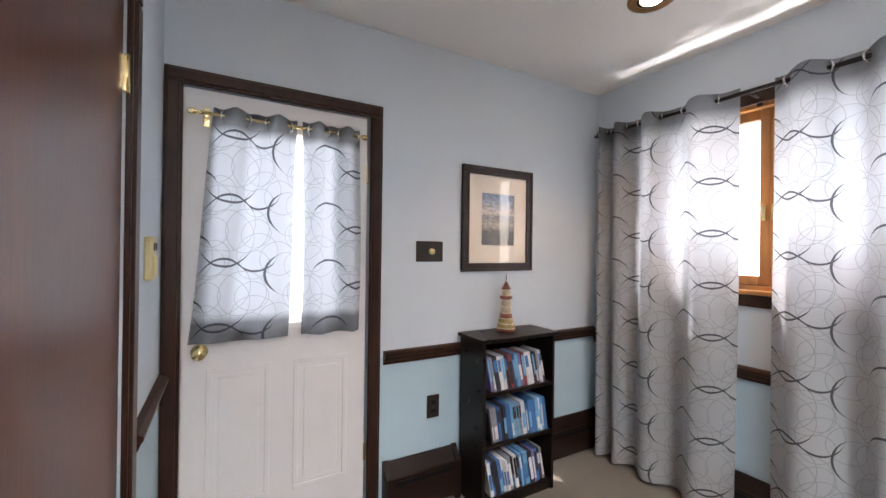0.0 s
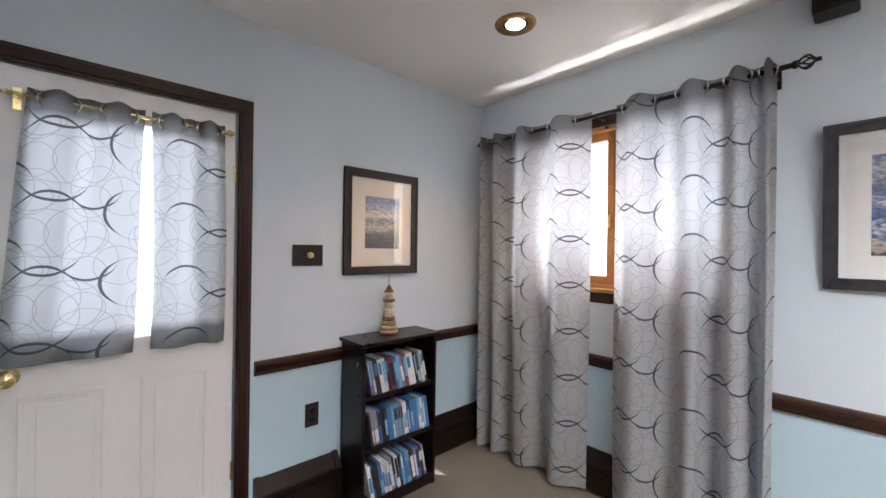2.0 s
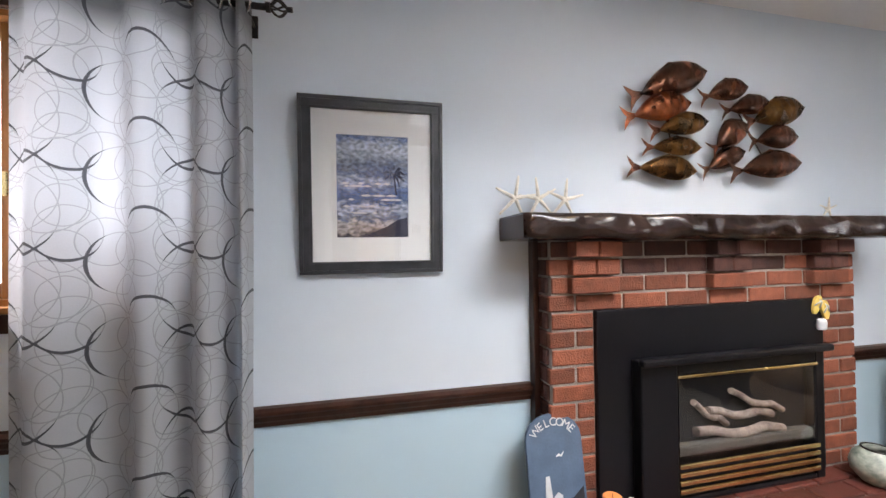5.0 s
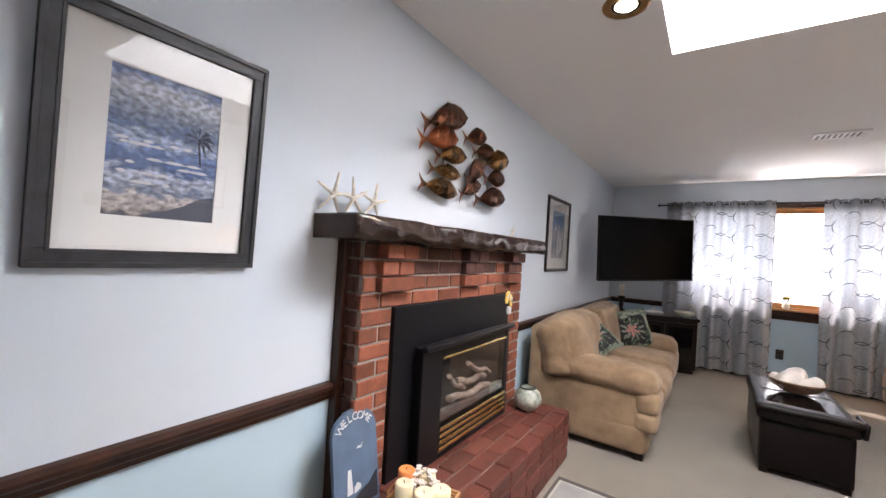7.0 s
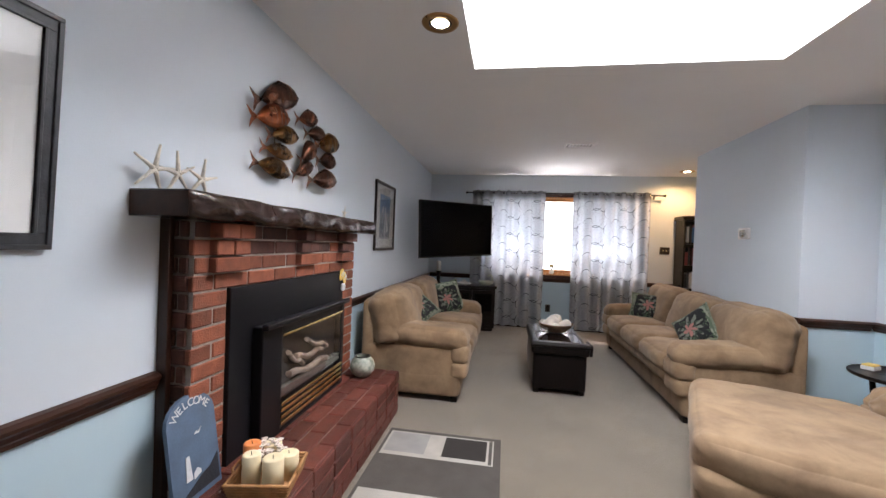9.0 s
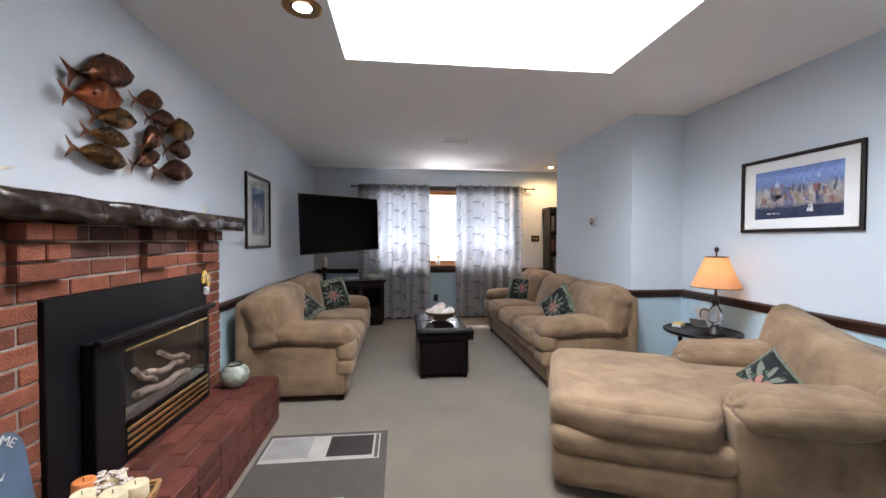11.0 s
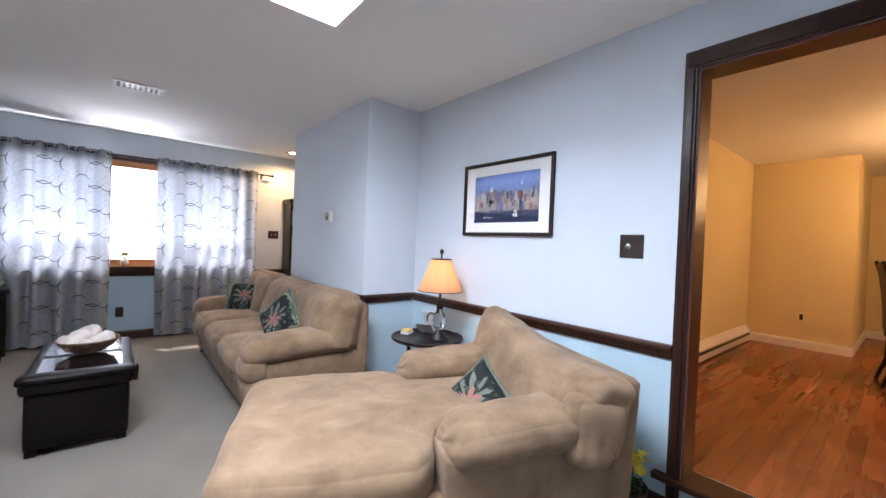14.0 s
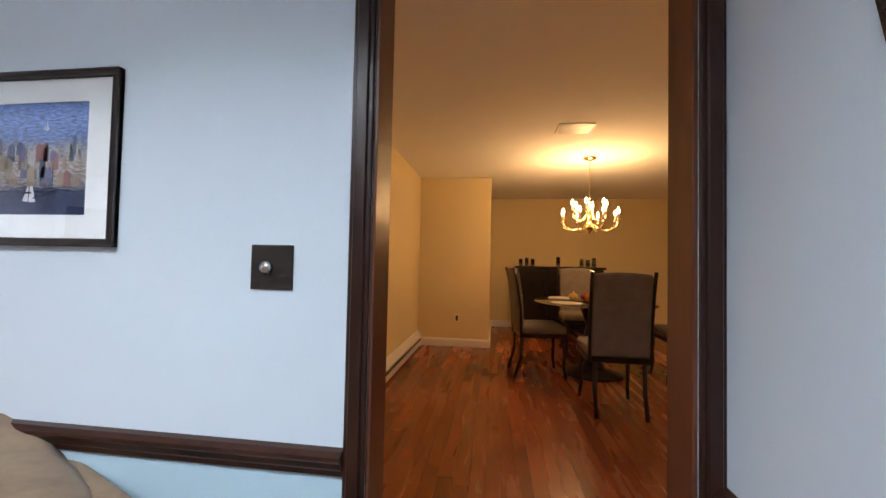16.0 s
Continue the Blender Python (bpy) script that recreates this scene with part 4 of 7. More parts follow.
    for s in (-1, 1):
        part("end_face", boxes((-0.236, -0.004, 0.9352 if s > 0 else -0.9672, 0.9372 if s > 0 else -0.9652, 1.385, 1.470), bevel=0.0008), TRIM, beam, "sawn dark end face")
    return t


FIRE = fireplace()


# ---- seating ----
def suede_leg(t, x, y):
    part("leg", boxes((x - 0.03, x + 0.03, y - 0.03, y + 0.03, 0, 0.045), bevel=0.006), ESPRESSO, t, "short dark foot")


def sofa(name, m, length, depth, seats, label, sag, slope_seed=0, back_h=0.93):
    """Local x along its length (centred), y from its back (0) to its front (depth), facing +y. sag: the end (-1 or 1) whose back cushion bulges out."""
    t = thing(name, label, "sofa", m)
    hl, aw = length / 2, 0.27
    part("base", soft((length - 0.02, depth - 0.09, 0.20), 0.03, (0, 0.006, 0), 8, 0.004, 4, slope_seed, Matrix.Translation((0, (depth - 0.09) / 2 + 0.01, 0.145))), SUEDE, t)
    part("front_roll", soft((length - 2 * aw + 0.04, 0.15, 0.13), 0.06, (0, 0.015, 0), 8, 0.006, 6, slope_seed + 2, Matrix.Translation((0, depth - 0.10, 0.285))), SUEDE, t)
    cw = (length - 2 * aw) / seats
    for i in range(seats):
        x = -hl + aw + cw * (i + 0.5)
        part("seat_cushion", soft((cw - 0.006, depth - 0.26, 0.19), 0.075, (0, 0.02, 0.025), 20, 0.012, 5, i * 3.1 + slope_seed, Matrix.Translation((x, 0.23 + (depth - 0.26) / 2 + 0.03, 0.40))), SUEDE, t)
    bw = (length - 0.02) / seats
    for i in range(seats):
        x = -hl + 0.01 + bw * (i + 0.5)
        bm = soft((bw + 0.012, 0.29, 0.60), 0.11, (0, 0.055, 0.012), 22, 0.018, 4.5, i * 5.3 + 7 + slope_seed)
        outer = -1 if i == 0 else 1 if i == seats - 1 else 0
        for v in bm.verts:
            # tops dip at the joints and stay square at the ends
            k = v.co.x / (bw / 2)
            if v.co.z > 0:
                v.co.z *= 1 - (0.03 if k * outer > 0 else 0.13) * abs(k) ** 3 - 0.05 * noise.noise(Vector((x * 2 + v.co.x * 3, slope_seed, 2.0)))
            # over the arms the cushion is short and hangs outwards, gathered
            lx = abs(x + v.co.x)
            if v.co.z < 0 and lx > hl - aw:
                v.co.z *= 1 - 0.45 * min(1, (lx - hl + aw) / 0.06)
            if outer and k * outer > 0.4:
                g = abs(math.sin(v.co.z * 26 + 1.8 * noise.noise(v.co * 5)))
                v.co.x += outer * (k * outer - 0.4) * ((0.06 if outer == sag else 0.02) - 0.022 * (1 - g) ** 2)
            # pulls that run down from the top
            g = abs(math.sin(v.co.x * 9 + 2.2 * noise.noise(Vector((v.co.x * 3, v.co.z * 2, i + slope_seed)))))
            v.co.y -= math.copysign(0.010, v.co.y) * (1 - g) ** 4 * (1 if v.co.y > 0 else 0)
        bm.transform(Matrix.Translation((x, 0.245, 0.605)) @ Matrix.Rotation(radians(14), 4, "X"))
        part("back_cushion", bm, SUEDE, t)
    part("back_panel", soft((length - 0.03, 0.12, back_h - 0.10), 0.05, (0, 0, 0.01), 8, 0.005, 4, 3 + slope_seed, Matrix.Translation((0, 0.065, (back_h - 0.10) / 2 + 0.045))), SUEDE, t)
    for s in (-1, 1):
        cx = s * (hl - aw / 2)
        part("arm_panel", soft((aw - 0.03, depth - 0.10, 0.42), 0.04, (0.004, 0.01, 0), 8, 0.004, 5, s + slope_seed, Matrix.Translation((cx, (depth - 0.10) / 2 + 0.03, 0.255))), SUEDE, t)
        bm = soft((aw + 0.035, depth - 0.18, 0.18), 0.088, (0.004, 0.004, 0.008), 26, 0.008, 6, s * 4 + slope_seed)
        for v in bm.verts:
            g = abs(math.sin((v.co.y * 1.2 + s * v.co.x) * 10 + 2 * noise.noise(v.co * 4 + Vector((slope_seed, 0, 0)))))
            v.co -= v.co.normalized() * 0.011 * (1 - g) ** 3
            k = max(0, abs(v.co.y) / (depth / 2 - 0.09) - 0.72) / 0.28
            v.co.z -= 0.012 * k * k
            v.co.x *= 1 - 0.10 * k
        bm.transform(Matrix.Translation((cx, (depth - 0.18) / 2 + 0.17, 0.535)) @ Matrix.Rotation(radians(-3), 4, "X"))
        part("arm_pad", bm, SUEDE, t)
        part("arm_front", soft((aw + 0.01, 0.15, 0.16), 0.05, (0.0, 0.012, 0.0), 8, 0.007, 7, s * 5 + slope_seed, Matrix.Translation((cx, depth - 0.085, 0.405))), SUEDE, t)
        part("arm_front", soft((aw + 0.005, 0.14, 0.14), 0.04, (0.0, 0.010, 0.0), 8, 0.006, 7, s * 6 + slope_seed, Matrix.Translation((cx, depth - 0.09, 0.275))), SUEDE, t)
        for y in (0.07, depth - 0.12):
            suede_leg(t, s * (hl - 0.07), y)
    return t


def chaise(m):
    """Local x forward from its middle, y across, facing +x."""
    t = thing("chaise_lounge", "tan microsuede chaise lounge with pillow arms and a slumped back", "chaise", m)
    part("base", soft((0.85, 1.11, 0.195), 0.055, (0.010, 0.008, 0.004), 14, 0.004, 5, 1, Matrix.Translation((0.44, 0.04, 0.135))), SUEDE, t)
    part("front_roll", soft((0.86, 1.12, 0.16), 0.065, (0.012, 0.008, 0), 14, 0.008, 6, 2, Matrix.Translation((0.44, 0.04, 0.275))), SUEDE, t)
    bm = soft((1.52, 1.15, 0.19), 0.075, (0.01, 0.01, 0.022), 30, 0.010, 4.5, 3, Matrix.Translation((0.12, 0.035, 0.395)))
    for v in bm.verts:
        # the seat is a broad tongue in front of the arms and narrow between them
        if v.co.x < 0.03:
            v.co.y *= 0.58
        elif v.co.x < 0.10:
            v.co.y *= 0.58 + 0.42 * (v.co.x - 0.03) / 0.07
        if v.co.x > 0.5:
            k = (v.co.x - 0.5) / 0.38
            v.co.y *= 1 - 0.12 * k * k
        # the front rim hangs a little over the roll
        if v.co.z < 0.38 and v.co.x > 0.1:
            v.co.z -= 0.012 * noise.noise(Vector((v.co.x * 5, v.co.y * 5, 1.7)))
    part("seat_cushion", bm, SUEDE, t)
    for s in (-1, 1):
        part("arm_panel", soft((0.83, 0.22, 0.45), 0.025, (0.004, 0.006, 0), 12, 0.004, 5, s, Matrix.Translation((-0.375, 0.475 if s > 0 else -0.435, 0.265))), SUEDE, t)
        bm = soft((0.76, 0.33, 0.165), 0.08, (0.006, 0.004, 0.012), 34, 0.008, 6.5, s * 3)
        for v in bm.verts:
            # slanting pulls in the cover, gathered at the front end
            g = abs(math.sin((v.co.x * 1.1 + v.co.y * 1.3) * 11 + 1.6 * noise.noise(v.co * 4)))
            v.co -= v.co.normalized() * 0.012 * (1 - g) ** 3 * (1 if v.co.z > 0 else 0.4)
            if v.co.x > 0.24:
                k = (v.co.x - 0.24) / 0.14
                v.co.z -= 0.025 * k * k
                v.co.y *= 1 - 0.12 * k
                v.co.x -= 0.012 * max(0, math.sin(math.atan2(v.co.z, v.co.y) * 5)) * k
        m2 = Matrix.Translation((-0.355, s * 0.455 + (0.02 if s > 0 else 0), 0.535)) @ Matrix.Rotation(radians(4), 4, "Y")
        bm.transform(m2)
        part("arm_pad", bm, SUEDE, t)
    part("back_panel", soft((0.13, 1.16, 0.70), 0.035, (0.01, 0, 0.006), 12, 0.006, 4, 8, Matrix.Translation((-0.765, 0.03, 0.40)) @ Matrix.Rotation(radians(-4), 4, "Y")), SUEDE, t)
    bm = soft((0.26, 1.25, 0.60), 0.085, (0.035, 0.006, 0.004), 36, 0.016, 4.5, 11)
    for v in bm.verts:
        k = v.co.y / 0.62
        # the top runs down, sagging, towards the near end, where the cover hangs in folds over the arm
        if v.co.z > 0:
            v.co.z *= 0.93 - 0.20 * k - 0.15 * (1 - k * k)
        if v.co.z < 0 and k > 0.45:
            v.co.z *= 1 - 0.55 * min(1, (k - 0.45) / 0.2)
        g = abs(math.sin(v.co.z * 30 + v.co.x * 9 + 1.5 * noise.noise(v.co * 5)))
        if k > 0.55:
            v.co.y -= 0.035 * (k - 0.55) * (1 - g) ** 2
            v.co.x -= 0.020 * (k - 0.55) * (1 - g) ** 2
            v.co.y += 0.03 * (k - 0.55)
    bm.transform(Matrix.Translation((-0.63, 0.02, 0.565)) @ Matrix.Rotation(radians(-17), 4, "Y"))
    part("back_cushion", bm, SUEDE, t)
    bm = soft((0.25, 0.15, 0.31), 0.07, (0.012, 0.02, 0.0), 24, 0.014, 7, 19)
    for v in bm.verts:
        g = abs(math.sin(v.co.x * 34 + 2 * noise.noise(v.co * 7)))
        v.co.y -= 0.016 * (1 - g) ** 2 * (0.5 - v.co.z / 0.31)
        v.co.x *= 1 + 0.25 * v.co.z / 0.31
    bm.transform(Matrix.Translation((-0.60, 0.585, 0.545)) @ Matrix.Rotation(radians(-12), 4, "Y"))
    part("cushion_end", bm, SUEDE, t)
    for x in (-0.68, 0.76):
        for s in (-1, 1):
            suede_leg(t, x, s * 0.46)
    return t


sofa("loveseat", at(2.56, -2.94, 0, 90), 1.86, 0.95, 2, "tan microsuede loveseat with plump pillow arms, beside the brick hearth", 1, 0, 0.88)
sofa("sofa", at(-0.905, -3.24, 0, -90), 2.36, 0.93, 3, "long tan microsuede three-seat sofa with plump pillow arms", -1, 20, 0.88)
chaise(at(-0.565, -0.945, 0, -22.4))


# ---- ottoman, console, television, tables ----
TRAY = material("glossy_black_leather", (0.008, 0.006, 0.007), 0.12, 0.1, 9, 200, 0.03, coat=0.5)


def ottoman():
    t = thing("storage_ottoman", "dark brown leather storage ottoman with a folded-over lid", "ottoman", at(0.825, -2.93))
    part("body", soft((0.47, 0.96, 0.33), 0.02, (0.004, 0.004, 0), 8, 0.003, 6, 1, Matrix.Translation((0, 0, 0.205))), LEATHER, t)
    part("lid", soft((0.51, 1.02, 0.09), 0.03, (0.0, 0.0, 0.006), 10, 0.003, 6, 2, Matrix.Translation((0, 0, 0.405))), LEATHER, t, "padded leather lid")
    for y in (-0.22, 0.22):
        part("tray_panel", boxes((-0.20, 0.20, y - 0.19, y + 0.19, 0.452, 0.4585), bevel=0.003), TRAY, t, "glossy black inset panel")
    part("lid_flap", soft((0.53, 0.10, 0.045), 0.02, (0.0, 0.004, 0.004), 10, 0.006, 9, 3, Matrix.Translation((0, 0.475, 0.452))), LEATHER, t, "rumpled leather edge roll")
    part("lid_flap", soft((0.03, 0.20, 0.10), 0.012, (0.0, 0.004, 0.004), 8, 0.006, 9, 4, Matrix.Translation((-0.262, 0.42, 0.425))), LEATHER, t, "loose leather tab")
    for x in (-0.2, 0.2):
        for y in (-0.43, 0.43):
            part("leg", boxes((x - 0.025, x + 0.025, y - 0.025, y + 0.025, 0, 0.045), bevel=0.004), ESPRESSO, t)


ottoman()


def console():
    t = thing("media_console", "black media console standing across the corner, glass doors", "console", at(2.0, -4.74, 0, 14))
    # local x along the front, front faces +y (turned towards the room)
    part("body", boxes((-0.54, 0.54, -0.40, -0.02, 0.05, 0.66), (-0.52, 0.52, -0.38, -0.04, 0.0, 0.05), bevel=0.004), ESPRESSO, t)
    part("top", boxes((-0.56, 0.56, -0.42, 0.005, 0.66, 0.70), bevel=0.006), ESPRESSO, t, "polished black top")
    for i in range(3):
        x = -0.355 + 0.355 * i
        d = part("door", boxes((x - 0.174, x + 0.174, -0.02, 0.0, 0.09, 0.63), bevel=0.003), ESPRESSO, t)
        part("pane", boxes((x - 0.13, x + 0.13, 0.0, 0.003, 0.14, 0.58)), FIREGLASS, d)
        part("knob", lathe([(0, 0), (0.010, 0), (0.012, 0.012), (0, 0.018)], 10), CHROME, d).matrix_basis = pose(x + 0.152, 0.0, 0.38, -90)


def television():
    a, b = Vector((2.436, -3.695)), Vector((1.574, -4.744))
    c = (a + b) / 2
    t = thing("television", "large black flat-screen television, switched off, on a wall arm", "television", pose(c.x, c.y, 1.526, 0, 2, 50.6))
    k = Matrix.Identity(4)
    part("case", boxes((-0.68, 0.68, -0.035, 0.0, -0.375, 0.375), (-0.40, 0.40, -0.075, -0.035, -0.22, 0.22), bevel=0.006), PLASTIC, t)
    part("bezel", boxes((-0.68, 0.68, 0.0, 0.006, 0.362, 0.375), (-0.68, 0.68, 0.0, 0.006, -0.375, -0.357), (-0.68, -0.668, 0.0, 0.006, -0.357, 0.362), (0.668, 0.68, 0.0, 0.006, -0.357, 0.362)), PLASTIC, t)
    part("screen", boxes((-0.668, 0.668, 0.0, 0.003, -0.357, 0.362)), SCREEN, t, "switched-off dark screen")
    part("wall_arm", tube(boxes((-0.12, 0.12, -0.10, -0.075, -0.12, 0.12)), [(0, -0.09, 0), (0.14, -0.45, 0), (0.0, -0.835, 0)], 0.022, 8), IRON, t)


console()
television()


def shade_material():
    m = bpy.data.materials.new("lampshade_cloth")
    m.use_nodes = True
    n, l = m.node_tree.nodes, m.node_tree.links
    b = n["Principled BSDF"]
    b.inputs["Base Color"].default_value, b.inputs["Roughness"].default_value = (0.62, 0.40, 0.25, 1), 0.8
    tr = n.new("ShaderNodeBsdfTranslucent")
    tr.inputs["Color"].default_value = (0.85, 0.48, 0.24, 1)
    ms = n.new("ShaderNodeMixShader")
    ms.inputs[0].default_value = 0.55
    l.new(b.outputs[0], ms.inputs[1]), l.new(tr.outputs[0], ms.inputs[2]), l.new(ms.outputs[0], n["Material Output"].inputs["Surface"])
    return m


SHADE = shade_material()


def side_table():
    t = thing("side_table", "small round dark wood side table beside the chaise", "table", at(-1.17, -1.68))
    part("tabletop", lathe([(0, 0.575), (0.26, 0.575), (0.272, 0.583), (0.275, 0.595), (0.27, 0.602), (0.262, 0.598), (0.255, 0.594), (0, 0.594)], 40), ESPRESSO, t)
    for k in range(3):
        a = radians(40 + 120 * k)
        bm = tube(bmesh.new(), [(0.21 * math.cos(a), 0.21 * math.sin(a), 0.575), (0.19 * math.cos(a), 0.19 * math.sin(a), 0.40), (0.20 * math.cos(a), 0.20 * math.sin(a), 0.2), (0.23 * math.cos(a), 0.23 * math.sin(a), 0.0)], 0.016, 10)
        part("leg", bm, ESPRESSO, t)
    part("lower_shelf", lathe([(0, 0.30), (0.17, 0.30), (0.178, 0.308), (0.17, 0.316), (0, 0.316)], 30), ESPRESSO, t)


def table_lamp():
    t = thing("table_lamp", "lit lamp with glass body and pleated shade, on the side table", "lamp", at(-1.19, -1.57, 0.594))
    part("base", lathe([(0, 0), (0.075, 0), (0.078, 0.012), (0.06, 0.022), (0.055, 0.04), (0.03, 0.055), (0.022, 0.075), (0, 0.075)], 28), IRON, t, "dark bronze foot")
    part("glass_body", lathe([(0, 0.0755), (0.022, 0.0755), (0.045, 0.10), (0.05, 0.14), (0.042, 0.185), (0.025, 0.215), (0.02, 0.235), (0, 0.235)], 28), glass("lamp_glass", (0.92, 0.96, 1)), t, "clear cut glass body")
    part("neck", lathe([(0, 0.2355), (0.028, 0.2355), (0.022, 0.25), (0.03, 0.262), (0.012, 0.28), (0.009, 0.36), (0, 0.36)], 20), IRON, t, "dark bronze neck")
    bm = bmesh.new()
    seg = 96
    rows = []
    for k in range(7):
        w = k / 6
        r = 0.075 + (0.166 - 0.075) * (w ** 1.15)
        z = 0.60 - 0.235 * w
        rows.append([bm.verts.new(((r + 0.0025 * (i % 2)) * math.cos(2 * math.pi * i / seg), (r + 0.0025 * (i % 2)) * math.sin(2 * math.pi * i / seg), z)) for i in range(seg)])
    for a, b in zip(rows, rows[1:]):
        for i in range(seg):
            bm.faces.new((a[i], b[i], b[(i + 1) % seg], a[(i + 1) % seg]))
    part("shade", bm, SHADE, t, "pleated cream fabric shade, glowing")
    for rad, z in ((0.077, 0.60), (0.169, 0.365)):
        part("shade_trim", tube(bmesh.new(), [(rad * math.cos(2 * math.pi * i / 32), rad * math.sin(2 * math.pi * i / 32), z) for i in range(33)], 0.003, 6), IRON, t, "dark braid along the rim")
    part("finial", lathe([(0, 0.60), (0.006, 0.60), (0.006, 0.635), (0.014, 0.645), (0.016, 0.658), (0.010, 0.672), (0, 0.676)], 16), IRON, t)
    part("bulb", lathe([(0, 0.40), (0.012, 0.40), (0.015, 0.43), (0.030, 0.47), (0.026, 0.50), (0, 0.515)], 16), glow("bulb_glow", (1.0, 0.78, 0.45), 6), t, "lit bulb")


side_table()
table_lamp()
lamp("table_lamp_light", "POINT", 5.5, pose(-1.19, -1.57, 0.594 + 0.47), (1.0, 0.62, 0.28), radius=0.035)


# ---- bookcase ----
def media_bookcase():
    x0, x1, y0, y1, top = 1.488, 1.992, 2.43, N - 0.02, 0.91
    t = thing("media_bookcase", "small dark wood bookcase filled with film cases", "bookcase", at((x0 + x1) / 2, (y0 + y1) / 2))
    hx, hy = (x1 - x0) / 2, (y1 - y0) / 2
    for b in ((-hx, -hx + 0.018), (hx - 0.018, hx)):
        part("side_panel", boxes((b[0], b[1], -hy, hy, 0, top - 0.02), bevel=0.001, seg=1), ESPRESSO, t)
    part("back_panel", boxes((-hx + 0.018, hx - 0.018, hy - 0.008, hy, 0.0, top - 0.02)), ESPRESSO, t)
    part("plinth", boxes((-hx + 0.018, hx - 0.018, -hy + 0.01, hy - 0.008, 0.0, 0.06)), ESPRESSO, t)
    part("top", boxes((-hx - 0.02, hx + 0.02, -hy - 0.02, hy, top - 0.02, top), bevel=0.005), ESPRESSO, t, "overhanging dark top")
    for z in (0.325, 0.60):
        part("shelf", boxes((-hx + 0.018, hx - 0.018, -hy + 0.004, hy - 0.008, z, z + 0.018), bevel=0.001), ESPRESSO, t)
    return (x0 + 0.02, x1 - 0.02, y0 + 0.012, (0.06, 0.343, 0.618))


BC = media_bookcase()


def prism_new(outline, axis, a, b):
    bm = bmesh.new()
    prism(bm, outline, axis, a, b)
    return bm


# ---- lamps in the ceiling ----
BRONZE = material("bronze_ring", (0.42, 0.24, 0.10), 0.3, 0.1, 20, 80, 0.03, metal=0.9)
SPOTGLOW = glow("spot_bulb_glow", (1.0, 0.85, 0.62), 14)


def can_light(x, y, z):
    t = thing("recessed_light", "lit recessed ceiling spotlight with a bronze ring", "ceiling light", at(x, y, z))
    part("ring", lathe([(0.062, -0.004), (0.085, -0.008), (0.098, -0.004), (0.10, 0.0), (0.06, 0.0)], 32), BRONZE, t, "bronze trim ring")
    part("baffle", lathe([(0.061, -0.002), (0.055, -0.001), (0.045, -0.0015)], 28), BLACK, t)
    part("bulb", lathe([(0.0, -0.012), (0.035, -0.010), (0.047, -0.002)], 24), SPOTGLOW, t, "lit reflector bulb")


for cx, cy in ((1.95, 1.83), (1.74, -0.88), (-1.19, -4.95)):
    can_light(cx, cy, H)
lamp("spot_north", "SPOT", 14, look((1.95, 1.83, H - 0.02), (1.95, 1.83, 0)), WARM, radius=0.04, spot=120)
lamp("spot_hearth", "SPOT", 14, look((1.74, -0.88, H - 0.02), (1.74, -0.88, 0)), WARM, radius=0.04, spot=120)
lamp("spot_hall", "SPOT", 60, look((-1.19, -4.95, H - 0.02), (-1.19, -4.95, 0)), WARM, radius=0.04, spot=165)
lamp("chandelier_light", "POINT", 55, pose(-4.72, 1.31, 2.02), (1.0, 0.56, 0.21), radius=0.12)


def vent(x, y, z, w, d, slats, label="white ceiling air vent with slats", rings=False):
    t = thing("ceiling_vent", label, "vent", at(x, y, z))
    part("frame", boxes((-w / 2, w / 2, -d / 2, -d / 2 + 0.025, -0.012, 0), (-w / 2, w / 2, d / 2 - 0.025, d / 2, -0.012, 0),
                        (-w / 2, -w / 2 + 0.025, -d / 2 + 0.025, d / 2 - 0.025, -0.012, 0), (w / 2 - 0.025, w / 2, -d / 2 + 0.025, d / 2 - 0.025, -0.012, 0), bevel=0.002, seg=1), WHITE, t)
    part("backing", boxes((-w / 2 + 0.025, w / 2 - 0.025, -d / 2 + 0.025, d / 2 - 0.025, -0.003, -0.001)), BLACK, t, "dark duct opening")
    if rings:
        for k in range(slats):
            a, b = (w / 2 - 0.045) * (1 - k / slats), (d / 2 - 0.045) * (1 - k / slats)
            part("slat", boxes((-a, a, -b, -b + 0.012, -0.012, -0.004), (-a, a, b - 0.012, b, -0.012, -0.004), (-a, -a + 0.012, -b + 0.012, b - 0.012, -0.012, -0.004), (a - 0.012, a, -b + 0.012, b - 0.012, -0.012, -0.004)), WHITE, t)
    else:
        for k in range(slats):
            x0 = -w / 2 + 0.03 + (w - 0.06) * k / slats
            part("slat", boxes((x0, x0 + (w - 0.06) / slats * 0.55, -d / 2 + 0.026, d / 2 - 0.026, -0.011, -0.004)), WHITE, t)


vent(0.56, -3.45, H, 0.34, 0.20, 8)
vent(-3.78, 0.97, H, 0.24, 0.29, 7)


